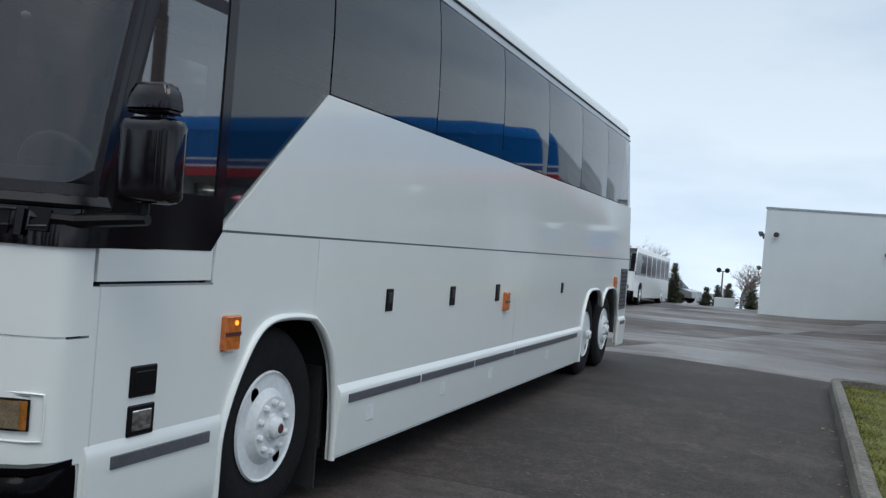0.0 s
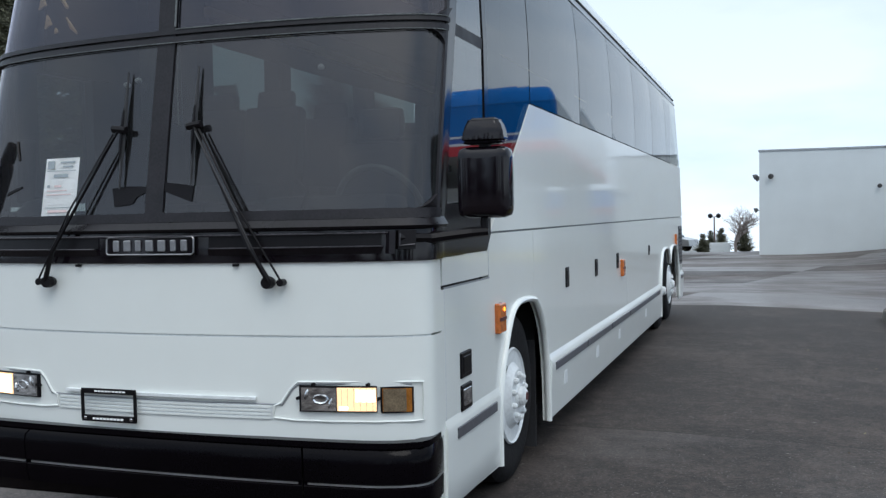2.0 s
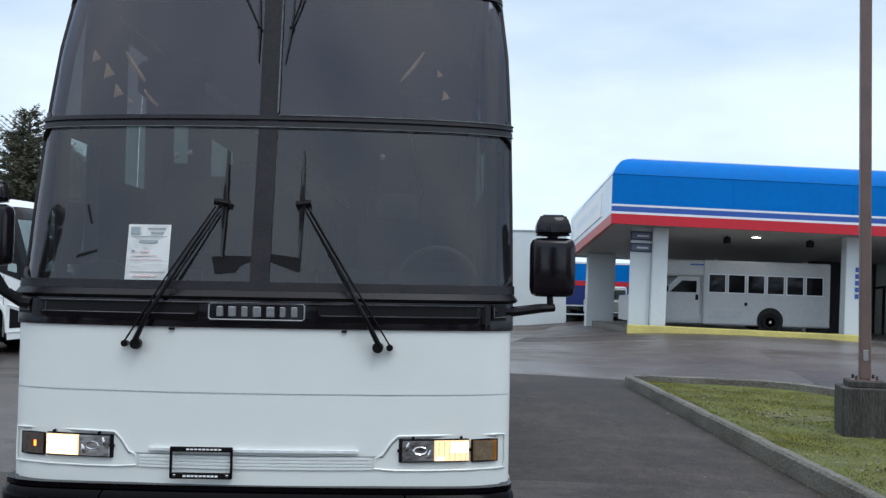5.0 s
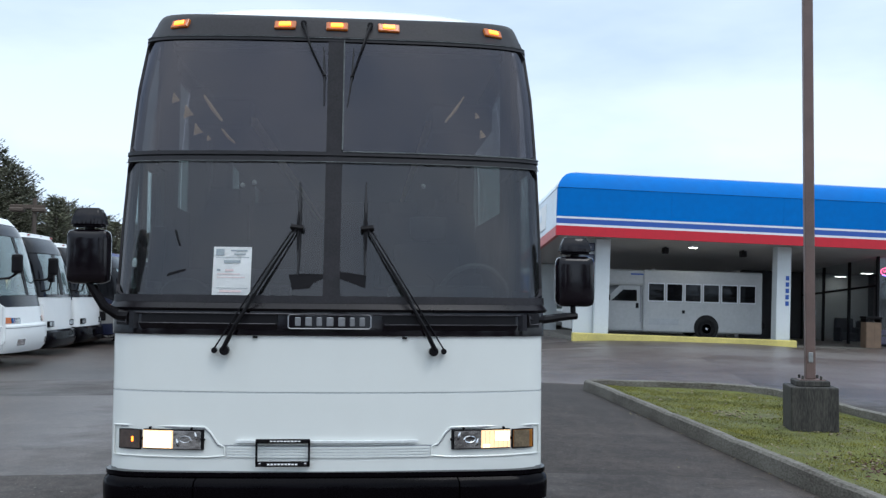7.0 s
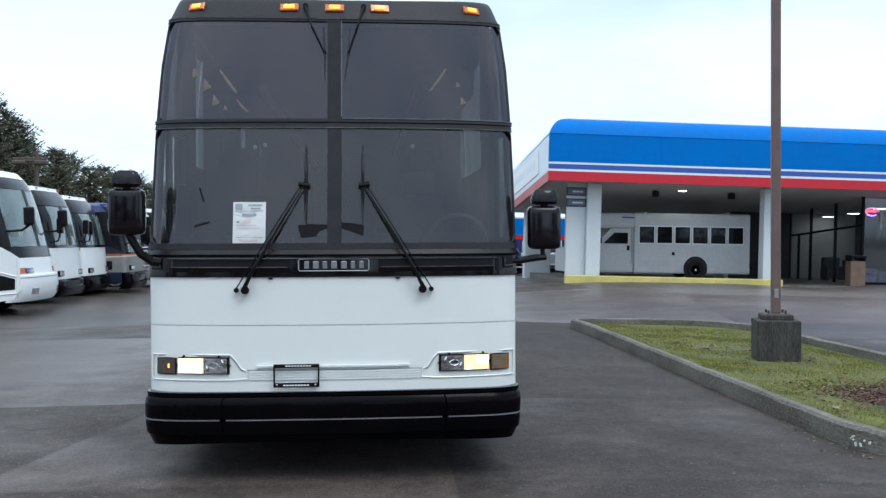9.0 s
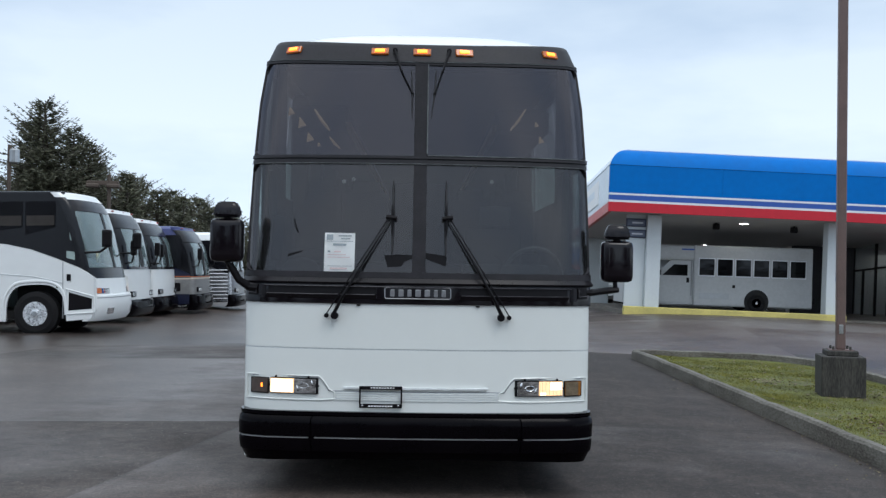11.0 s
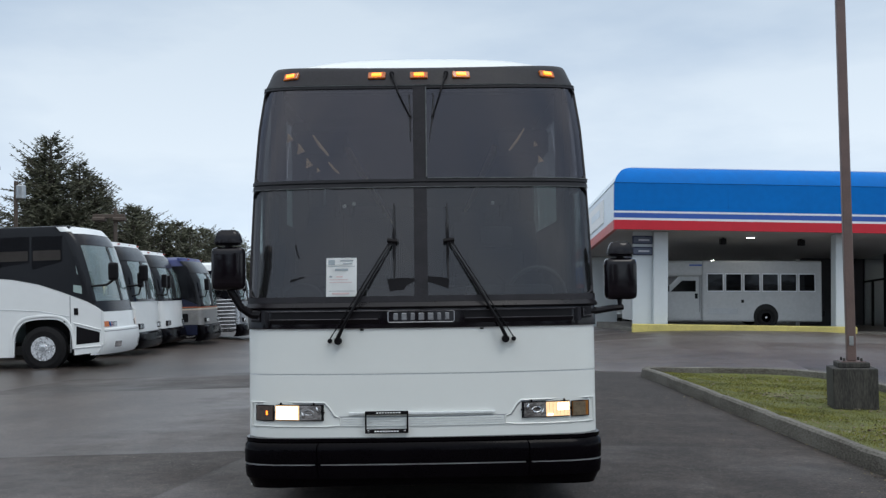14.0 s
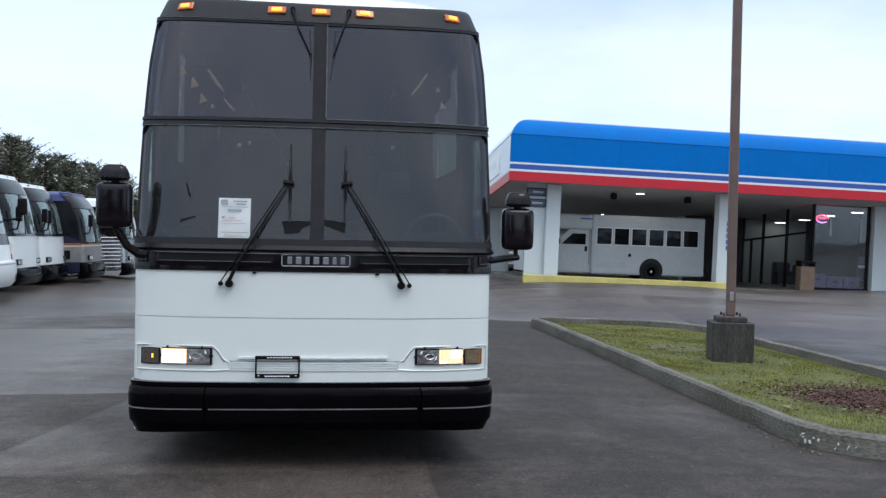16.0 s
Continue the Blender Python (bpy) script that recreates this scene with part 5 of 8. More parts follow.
    part("visor_pad", slab([(-1.0, 1.815), (-0.89, 1.85), (-0.885, 1.862), (-0.99, 1.835)], lambda a, b, d: on_nose(a, b, 0.007 - d), 0.005), BLACKPLASTIC, COACH)
    # sheet of paper on the glass with plain printed bars
    pp = [on_nose(x, z, 0.006) for x, z in ((-0.727, 1.7), (-0.495, 1.7), (-0.495, 1.998), (-0.727, 1.998))]
    bm = bmesh.new()
    bm.faces.new([bm.verts.new(p) for p in pp])
    bmesh.ops.solidify(bm, geom=bm.faces[:], thickness=0.002)
    ps = solid("paper_notice", bm, PAPER, "white printed paper notice taped on the windscreen", "notice")
    for (x0, x1, z0, z1, mt) in ((-0.71, -0.66, 1.945, 1.985, PAPER_INK), (-0.62, -0.52, 1.972, 1.98, PAPER_INK), (-0.6, -0.53, 1.95, 1.958, PAPER_INK),
                                 (-0.71, -0.51, 1.932, 1.935, PAPER_INK), (-0.66, -0.56, 1.9, 1.916, PAPER_INK), (-0.7, -0.68, 1.85, 1.862, PAPER_INK), (-0.65, -0.6, 1.85, 1.86, PAPER_RED),
                                 (-0.7, -0.56, 1.83, 1.835, PAPER_RED), (-0.7, -0.53, 1.81, 1.815, PAPER_RED), (-0.7, -0.51, 1.745, 1.748, PAPER_INK), (-0.68, -0.55, 1.722, 1.734, PAPER_RED)):
        bm = sheet([x0, x1], [z0, z1], lambda x, z: on_nose(x, z, 0.0095))
        part("printed_bar", bm, mt, ps)


coach_sides()
coach_side_glass()
coach_front()
wiper(1)
wiper(-1)
mirror(1)
mirror(-1)
for sd in (1, -1):
    coach_wheel(AXLE_F, sd, sd * 1.265)
    coach_wheel(AXLE_D, sd, sd * 1.25, True)
    coach_wheel(AXLE_T, sd, sd * 1.25)
coach_shell()
coach_inside()


# ---- kerbed grass island ----
ISL_X0, ISL_X1, ISL_Y0, ISL_Y1 = 4.36, 7.8, 0.5, 12.9


def island_outline(inset=0.0, n=10):
    """The island's outline, with rounded ends, anticlockwise."""
    x0, x1, y0, y1 = ISL_X0 + inset, ISL_X1 - inset, ISL_Y0 + inset, ISL_Y1 - inset
    pts = []
    for cx, cy, r0, a0 in ((x1 - 1.5, y0 + 1.5, 1.5, -90), (x1 - 2.4, y1 - 2.0, 2.0, 0), (x0 + 0.5, y1 - 0.5, 0.5, 90), (x0 + 0.9, y0 + 0.9, 0.9, 180)):
        for i in range(n + 1):
            a = radians(a0 + 90 * i / n)
            rx = 2.4 if a0 == 0 else r0
            pts.append((cx + rx * math.cos(a), cy + r0 * math.sin(a)))
    return pts


def island_z(x, y):
    dip = min(1.0, max(0.0, (x - ISL_X0 - 0.3) / 1.2))
    return ground_z(x, y) + 0.1 - 0.06 * dip + 0.012 * noise.noise((x * 1.5, y * 1.5, 0))


def island():
    # soil and moss bed
    inner = island_outline(0.14)
    bm = bmesh.new()
    cx, cy = 6.1, 6.7
    rings = []
    for f in (0.0001, 0.25, 0.5, 0.7, 0.85, 0.95, 1.0):
        ring = []
        for x, y in inner:
            px, py = cx + (x - cx) * f, cy + (y - cy) * f
            ring.append(bm.verts.new((px, py, island_z(px, py) if f < 1 else ground_z(px, py) + 0.07)))
        rings.append(ring)
    k = len(inner)
    for r0, r1 in zip(rings, rings[1:]):
        for i in range(k):
            bm.faces.new((r0[i], r0[(i + 1) % k], r1[(i + 1) % k], r1[i]))
    tagged(new("lawn_bed", mesh_of(bm, "lawn_bed", SOIL, True)), "mossy green soil bed inside a kerb", "lawn", "", "structure")
    # kerb in cast lengths with rounded tops
    out, inn = island_outline(0.0), island_outline(0.16)
    dense_o, dense_i = [], []
    for i in range(k):
        (ax, ay), (bx, by) = out[i], out[(i + 1) % k]
        (cx2, cy2), (dx, dy) = inn[i], inn[(i + 1) % k]
        m = max(1, int(math.hypot(bx - ax, by - ay) / 0.35))
        for j in range(m):
            dense_o.append((ax + (bx - ax) * j / m, ay + (by - ay) * j / m))
            dense_i.append((cx2 + (dx - cx2) * j / m, cy2 + (dy - cy2) * j / m))
    kerb = thing("kerb", "weathered grey concrete kerb round the grass island", "kerb", kind="structure")
    n = len(dense_o)
    per = 7
    for s in range(0, n, per):
        bm = bmesh.new()
        idx = [(s + j) % n for j in range(min(per, n - s) + 1)]
        rows = []
        for q, i in enumerate(idx):
            (ox, oy), (ix, iy) = dense_o[i], dense_i[i]
            z = ground_z(ox, oy)
            wob = 0.006 * noise.noise((ox * 3, oy * 3, 1))
            e = 0.012 if q in (0, len(idx) - 1) else 0.0
            pr = [(0.0, -0.05), (0.04 + wob, 0.06), (0.12, 0.165 - e), (0.3, 0.192 + wob - e), (0.75, 0.195 + wob - e), (0.95, 0.18 - e), (1.0, 0.05)]
            rows.append([bm.verts.new((ox + (ix - ox) * t, oy + (iy - oy) * t, z + h)) for t, h in pr])
        for r0, r1 in zip(rows, rows[1:]):
            for a in range(len(r0) - 1):
                bm.faces.new((r0[a], r0[a + 1], r1[a + 1], r1[a]))
        bm.faces.new(rows[0])
        bm.faces.new(rows[-1])
        part("kerb_stone", bm, KERBSTONE, kerb)
    # flakes of old white paint on the kerb's near corner
    rg = random.Random(41)
    for k in range(11):
        a = radians(196 + rg.uniform(0, 1) ** 1.6 * 44)
        x, y = ISL_X0 + 0.9 + 0.893 * math.cos(a), ISL_Y0 + 0.9 + 0.893 * math.sin(a)
        w, h, z = rg.uniform(0.002, 0.007), rg.uniform(0.004, 0.026), ground_z(x, y) + rg.uniform(0.04, 0.1)
        part("paint_flake", B(-0.012, 0.02, -w, w, -h, h, 0.004, 1, pose(x, y, z, rg.uniform(-35, 35), 0, math.degrees(a))), KERBFLAKE, kerb, "flake of white paint" if k == 0 else "")
    # grass blades
    rng = random.Random(5)
    def inside(x, y):
        if not (ISL_X0 + 0.17 < x < ISL_X1 - 0.17 and ISL_Y0 + 0.17 < y < ISL_Y1 - 0.17):
            return False
        for cx, cy, rx, ry, sx, sy in ((ISL_X1 - 2.4, ISL_Y1 - 2.0, 2.23, 1.83, 1, 1), (ISL_X1 - 1.5, ISL_Y0 + 1.5, 1.33, 1.33, 1, -1), (ISL_X0 + 0.9, ISL_Y0 + 0.9, 0.73, 0.73, -1, -1)):
            if (x - cx) * sx > 0 and (y - cy) * sy > 0 and ((x - cx) / rx) ** 2 + ((y - cy) / ry) ** 2 > 1:
                return False
        return True
    verts, faces = [], []
    while len(faces) < 75000:
        x, y = rng.uniform(ISL_X0, ISL_X1), rng.uniform(ISL_Y0, ISL_Y1)
        if not inside(x, y):
            continue
        thin = noise.noise((x * 0.9, y * 0.9, 3)) + 0.35 * noise.noise((x * 3.1, y * 3.1, 5))
        bare = math.hypot((x - 6.5) / 1.3, (y - 3.35) / 0.85) < 1 or math.hypot((x - 6.0) / 0.5, (y - 8.4) / 0.4) < 1
        if rng.random() > 0.75 + thin * 0.8 - (0.8 if bare else 0):
            continue
        z = island_z(x, y)
        h, a, w = rng.uniform(0.008, 0.028), rng.uniform(0, 6.28), rng.uniform(0.003, 0.007)
        lx, ly = rng.uniform(-0.03, 0.03), rng.uniform(-0.03, 0.03)
        k0 = len(verts)
        verts += [(x - w * math.cos(a), y - w * math.sin(a), z - 0.01), (x + w * math.cos(a), y + w * math.sin(a), z - 0.01), (x + lx, y + ly, z + h)]
        faces.append((k0, k0 + 1, k0 + 2))
    me = bpy.data.meshes.new("grass")
    me.from_pydata(verts, [], faces)
    me.materials.append(GRASS)
    tagged(new("grass", me), "short yellow-green mossy grass", "grass", "", "stuff")
    # fallen leaves and a mulch patch
    for name, mt, num, spots, label in (("fallen_leaves", LEAFLITTER, 560, ((5.75, 8.4, 0.45), (6.4, 3.6, 1.5), (5.4, 4.6, 1.8), (6, 10.8, 2.4), (6.6, 7.0, 0.9)), "scattered dry brown leaves"),
                                        ("mulch", MULCH, 4200, ((6.2, 3.3, 0.8), (6.8, 3.2, 1.0), (6.5, 3.6, 0.9), (7.2, 3.3, 0.8)), "red-brown bark mulch patch")):
        verts, faces = [], []
        for i in range(num):
            cx, cy, r = spots[i % len(spots)]
            x, y = rng.gauss(cx, r * 0.5), rng.gauss(cy, r * 0.5)
            if not inside(x, y):
                continue
            z, s, a = island_z(x, y) + 0.02, rng.uniform(0.015, 0.04), rng.uniform(0, 6.28)
            k0 = len(verts)
            for q in range(5):
                b = a + q * 1.2566
                rr = s * (1.0 if q % 2 else 0.6)
                verts.append((x + rr * math.cos(b), y + rr * math.sin(b), z + rng.uniform(-0.008, 0.018)))
            faces.append(tuple(range(k0, k0 + 5)))
        me = bpy.data.meshes.new(name)
        me.from_pydata(verts, [], faces)
        me.materials.append(mt)
        tagged(new(name, me), label, "litter", "", "stuff")


def parking_lamp():
    x, y = 6.31, 7.0
    z = island_z(x, y)
    lp = thing("parking_lamp", "brown steel lamp post on a stained concrete plinth", "street lamp", m=pose(x, y, z - 0.06, 0, 0, -14))
    part("plinth", B(-0.31, 0.31, -0.31, 0.31, 0.0, 0.66, 0.02, 2), DARKCONCRETE, lp, "stained square concrete plinth")
    part("base_plate", B(-0.17, 0.17, -0.17, 0.17, 0.73, 0.75), POLE, lp)
    part("plinth_cap", B(-0.22, 0.22, -0.22, 0.22, 0.66, 0.74, 0.012), DARKCONCRETE, lp)
    part("post", B(-0.065, 0.065, -0.065, 0.065, 0.75, 9.5, 0.012), POLE, lp, "square brown post")
    for sx in (-1, 1):
        for sy in (-1, 1):
            part("anchor_bolt", lathe([(0.74, 0.018), (0.79, 0.018), (0.8, 0.01)], 8, "z", (sx * 0.12, sy * 0.12, 0)), DARKCONCRETE, lp)
    part("hand_hole_cover", B(-0.03, 0.03, -0.072, -0.064, 0.98, 1.12, 0.004), STEEL, lp)
    hd = part("lamp_head", B(-0.9, -0.1, -0.25, 0.25, 9.35, 9.55, 0.03), POLE, lp)
    part("lens", B(-0.85, -0.2, -0.2, 0.2, 9.34, 9.352), LAMP_GLASS, hd)


def road_litter():
    """Dry leaves and pale bits washed along the foot of the kerb."""
    rng = random.Random(77)
    verts, faces = [], []
    for i in range(130):
        y = rng.uniform(0.6, 9.0) if i % 3 else rng.uniform(0.7, 2.4)
        x = 4.39 - abs(rng.gauss(0, 0.07 if i % 4 else 0.5))
        z, s, a = ground_z(x, y) + 0.006, rng.uniform(0.008, 0.026), rng.uniform(0, 6.28)
        k0 = len(verts)
        for q in range(5):
            rr = s * (1.0 if q % 2 else 0.55)
            verts.append((x + rr * math.cos(a + q * 1.2566), y + rr * math.sin(a + q * 1.2566), z + rng.uniform(-0.002, 0.012)))
        faces.append(tuple(range(k0, k0 + 5)))
    me = bpy.data.meshes.new("road_litter")
    me.from_pydata(verts, [], faces)
    me.materials.append(LEAFLITTER)
    tagged(new("road_litter", me), "dry leaves along the foot of the kerb", "litter", "", "stuff")


island()
road_litter()
parking_lamp()


# ---- filling-station building with its canopy ----
CAN = pose(7.5, 31.0, 4.05, 0, 1.65, 0.4)     # front left corner of the soffit's lower edge
CAN_L, CAN_D, FALL = 46.0, 10.6, 0.1           # length, depth, and how far the soffit falls for each metre of depth


def canopy_building():
    c = thing("canopy", "blue canopy with red band and white stripes on white columns", "canopy", m=CAN, kind="structure")
    # the front fascia: stacked bands under a rolled blue top
    bands = (("red_band", RED, 0.0, 0.38, 0.02, "red fascia band"), ("white_stripe", WHITEBAND, 0.38, 0.47, 0.016, ""), ("navy_stripe", NAVY, 0.47, 0.67, 0.012, ""),
             ("white_stripe", WHITEBAND, 0.67, 0.75, 0.016, ""))
    for nm, mt, z0, z1, o, lb in bands:
        part(nm, B(-o, CAN_L, -o, 0.15, z0, z1), mt, c, lb)
    # blue panels butt every few metres
    for k in range(10):
        x0, x1 = k * 4.6 - (0.012 if k == 0 else 0.0), (k + 1) * 4.6 - 0.006
        part("blue_panel", B(x0, x1, -0.012, 0.15, 0.75, 1.89), BLUE, c, "blue fascia panel" if k == 0 else "")
    roll = curve_through([(-0.03, 1.895), (0.06, 2.1), (0.2, 2.3), (0.42, 2.48), (0.75, 2.59), (1.2, 2.63)], 3)
    idx = list(range(len(roll)))
    part("rolled_top", sheet([0.0, 0.8, 2.0, CAN_L], idx, lambda x, i: (max(x, roll[i][0]) if x < 1.3 else x, roll[i][0], roll[i][1])), BLUE, c, "rolled blue top edge", smooth=True)
    part("top_flashing", tube([(0.8, 0.76, 2.6), (CAN_L, 0.76, 2.6)], 0.03, 5), WHITEBAND, c)
    # the pale side fascia falls away with the roof towards the rear
    def side(name, material, z0, z1, out, label="", y0=0.151, y1=CAN_D):
        return part(name, slab([(y0, z0 - FALL * y0), (y1, z0 - FALL * y1), (y1, z1 - FALL * y1), (y0, z1 - FALL * y0)], lambda a, b, d: (-out + d, a, b), 0.15), material, c, label)
    side("side_red_band", GLARERED, 0.0, 0.38, 0.02, "red side band with glare in its colour")
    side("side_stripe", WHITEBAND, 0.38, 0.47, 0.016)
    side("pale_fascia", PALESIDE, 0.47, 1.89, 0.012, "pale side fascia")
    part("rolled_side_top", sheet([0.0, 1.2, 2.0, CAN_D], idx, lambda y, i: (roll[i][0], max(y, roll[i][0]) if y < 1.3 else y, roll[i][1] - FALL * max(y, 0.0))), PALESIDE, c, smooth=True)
    sg = side("side_sign", PAPER, 0.62, 1.62, 0.05, "white sign panel", 2.2, 9.4)
    for y0, y1 in ((3.0, 5.0), (5.4, 8.4)):
        part("sign_mark", slab([(y0, 1.02 - FALL * y0), (y1, 1.02 - FALL * y1), (y1, 1.32 - FALL * y1), (y0, 1.32 - FALL * y0)], lambda a, b, d: (-0.056 + d, a, b), 0.004), PALESIDE, sg)
    # soffit over the bay, and a flatter one over the shop
    for nm, x0, x1, k in (("soffit", 0.151, 11.1, 0.097), ("shop_soffit", 11.101, CAN_L - 0.1, 0.075)):
        part(nm, slab([(0.151, 0.12 - k * 0.151), (CAN_D, 0.12 - k * CAN_D), (CAN_D, 0.2 - k * CAN_D), (0.151, 0.2 - k * 0.151)], lambda a, b, d, x0=x0, x1=x1: (x0 + d * (x1 - x0), a, b), 1.0), SOFFIT, c, "grey canopy soffit")
    part("canopy_deck", slab([(0.8, 2.5), (CAN_D, 2.5 - FALL * CAN_D), (CAN_D, 2.6 - FALL * CAN_D), (0.8, 2.56)], lambda a, b, d: (0.8 + d * (CAN_L - 0.8), a, b), 1.0), SOFFIT, c)
    part("rear_fascia", B(0.14, CAN_L, CAN_D, CAN_D + 0.12, -1.0, 0.75), SOFFIT, c)
    under = lambda y, k=0.097: 0.12 - k * y
    for x, y, r in ((6.25, 2.1, 0.2), (6.9, 9.6, 0.09)):
        z = under(y)
        l = part("downlight", lathe([(z - 0.06, r), (z + 0.02, r * 1.1)], 16, "z", (x, y, 0)), WHITEBAND, c)
        part("lit_lens", lathe([(z - 0.07, r * 0.85), (z - 0.062, r * 0.85)], 16, "z", (x, y, 0)), LIGHT_ON, l)
    for x in (5.2, 8.6):
        hu = part("hanging_unit", B(x - 0.12, x + 0.12, 2.4, 2.7, -0.42, -0.16, 0.03), BLACKPLASTIC, c)
        part("hanger", B(x - 0.03, x + 0.03, 2.52, 2.58, -0.16, -0.1), BLACKPLASTIC, hu)
    # columns stand on the slab
    for x, y in ((2.15, 1.3), (9.75, 1.3), (22.0, 1.3)):
        part("column", B(x - 0.3, x + 0.3, y - 0.25, y + 0.25, -3.9, 0.0, 0.02), STUCCO, c, "white square column")
    part("rear_pier", B(0.72, 2.02, 9.3, 9.9, -4.9, -0.8, 0.02), STUCCO, c, "white square column")
    part("sign_wall", B(1.05, 1.84, 1.3, 1.45, -3.9, 0.0), STUCCO, c)
    # directory signs on the first column
    for z in (-0.98, -0.52):
        ds = part("direction_sign", B(1.0, 1.84, 1.22, 1.29, z, z + 0.34, 0.01), SIGNBLUE, c, "dark blue direction sign")
        part("sign_face", B(1.05, 1.8, 1.212, 1.219, z + 0.05, z + 0.29), SIGNFACE, ds)
        part("sign_bar", B(1.25, 1.7, 1.2, 1.211, z + 0.13, z + 0.2), mat_sign, ds)
    # number bars on the second column, standing on end
    for i in range(5):
        part("number_bar", B(9.82, 9.96, 1.03, 1.049, -1.38 - i * 0.26, -1.2 - i * 0.26), NAVY, c)
    # rear and side walls of the bay
    part("back_wall", B(2.95, 10.9, 10.2, 10.4, -4.3, -0.86), BAYWALL, c)
    part("side_wall", slab([(9.0, -4.3), (10.2, -4.3), (10.2, under(10.2)), (9.0, under(9.0))], lambda a, b, d: (10.9 + d, a, b), 0.2), BAYWALL, c)
    part("passage_wall", B(11.1, 14.84, 10.2, 10.4, -4.5, -0.66), SHOPDARK, c)
    # the shop: a glazed front, and a glazed side that runs back from its corner
    top = lambda y: 0.12 - 0.075 * y
    for y in (3.06, 5.5, 7.95, 10.35):
        part("side_mullion", B(14.85, 14.95, y - 0.06, y + 0.06, -4.4, top(y) + 0.02), BLACKPLASTIC, c)
    for y0, y1 in ((3.12, 5.44), (5.56, 7.89), (8.01, 10.29)):
        part("side_pane", slab([(y0, -4.1), (y1, -4.1), (y1, top(y1)), (y0, top(y0))], lambda a, b, d: (14.89 + d, a, b), 0.015), SHOPGLASS, c, "shop window pane")
        part("side_transom", slab([(y0, -1.22 - 0.065 * y0), (y1, -1.22 - 0.065 * y1), (y1, -1.13 - 0.065 * y1), (y0, -1.13 - 0.065 * y0)], lambda a, b, d: (14.86 + d, a, b), 0.08), BLACKPLASTIC, c)
        part("side_sill", slab([(y0, -4.4), (y1, -4.4), (y1, -4.1), (y0, -4.1)], lambda a, b, d: (14.86 + d, a, b), 0.08), BLACKPLASTIC, c)
    part("door_post", B(14.85, 14.95, 9.2, 9.3, -4.1, -1.73), BLACKPLASTIC, c)
    for x in (17.6, 19.2, 21.2, 23, 26, 29, 32):
        part("mullion", B(x - 0.05, x + 0.05, 3.0, 3.12, -4.07, top(3.0)), BLACKPLASTIC, c)
    part("shop_pier", B(17.72, 18.9, 2.75, 3.2, -4.2, -0.08, 0.02), STUCCO, c, "white shop pier")
    part("bottom_rail", B(14.95, 32, 3.0, 3.12, -4.12, -3.92), BLACKPLASTIC, c)
    for x0, x1 in ((14.95, 17.55), (18.9, 19.15), (19.25, 21.15), (21.25, 22.95), (23.05, 25.95), (26.05, 28.95), (29.05, 31.95)):
        part("shop_pane", B(x0, x1, 3.05, 3.065, -3.92, -0.1), SHOPGLASS, c, "shop window pane")
    part("shop_back_wall", B(14.96, 32, 10.2, 10.4, -4.4, -0.66), SHOPWALL, c)
    part("shop_floor", B(14.96, 32, 3.13, 10.19, -4.3, -4.08), SOFFIT, c)
    part("shop_partition", B(18.4, 18.5, 5.2, 10.19, -4.08, -0.5), SHOPDARK, c)
    part("shop_header", B(18.4, 32, 7.6, 7.79, -1.4, top(7.8)), SHOPWALL, c)
    for x, y, z in ((16.55, 9.5, -0.82), (17.1, 8.0, -0.67), (17.6, 6.5, -0.46), (18.2, 5.0, -0.3), (20.1, 9.0, -0.92), (21.5, 5.5, -0.5)):
        q = part("pendant_lamp", lathe([(z, 0.3), (z + 0.05, 0.32), (z + 0.08, 0.08), (z + 0.085, 0.006), (top(y) + 0.02, 0.006)], 16, "z", (x, y, 0)), WHITEBAND, c)
        part("lit_lens", lathe([(z - 0.01, 0.27), (z - 0.003, 0.27)], 16, "z", (x, y, 0)), SHOP_ON, q)
    ne = part("neon_sign", tube([(15.35 + 0.3 * math.cos(k / 14 * 6.28), 3.1, -0.76 + 0.17 * math.sin(k / 14 * 6.28)) for k in range(13)], 0.026, 6), NEON, c, "pink and blue neon sign")
    part("neon_word", tube([(15.17 + k * 0.06, 3.1, -0.74 + 0.05 * (-1) ** k) for k in range(7)], 0.022, 5), NEON, ne)
    part("neon_underline", tube([(15.12, 3.1, -0.9), (15.33, 3.1, -0.95), (15.55, 3.1, -0.9)], 0.03, 5), NEON_BLUE, ne)
    # raised slab with its yellow kerb
    part("slab", B(1.0, 10.2, 0.95, 10.2, -4.3, -4.02), CONCRETE, c)
    part("yellow_kerb", B(0.92, 10.2, 0.7, 0.95, -4.3, -3.82, 0.03), YELLOW, c, "faded yellow painted kerb")
    part("walkway", B(10.21, 40, 1.5, 3.0, -4.6, -4.07), CONCRETE, c)
    return c


# the side band's red is lightened in colour to paint the glare on it
GLARERED = mat("glare_paled_red_band", (0.5, 0.12, 0.11), 0.5, vary=0.15, scale=0.7, fine=5)
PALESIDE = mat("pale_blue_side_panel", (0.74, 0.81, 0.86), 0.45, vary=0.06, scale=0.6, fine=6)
BAYWALL = mat("grey_bay_wall", (0.5, 0.48, 0.46), 0.85, vary=0.12, scale=0.7, fine=12)
SIGNFACE = mat("slate_sign_face", (0.1, 0.12, 0.17), 0.5)
NEON_BLUE = glow("neon_blue", (0.25, 0.2, 1.0), 2.5)
SIGNBLUE = mat("dark_blue_sign", (0.015, 0.022, 0.06), 0.5)
BINTAN = mat("tan_bin_panel", (0.2, 0.135, 0.09), 0.8, vary=0.25)
CRATE = mat("violet_crate_plastic", (0.1, 0.07, 0.16), 0.5, vary=0.3)
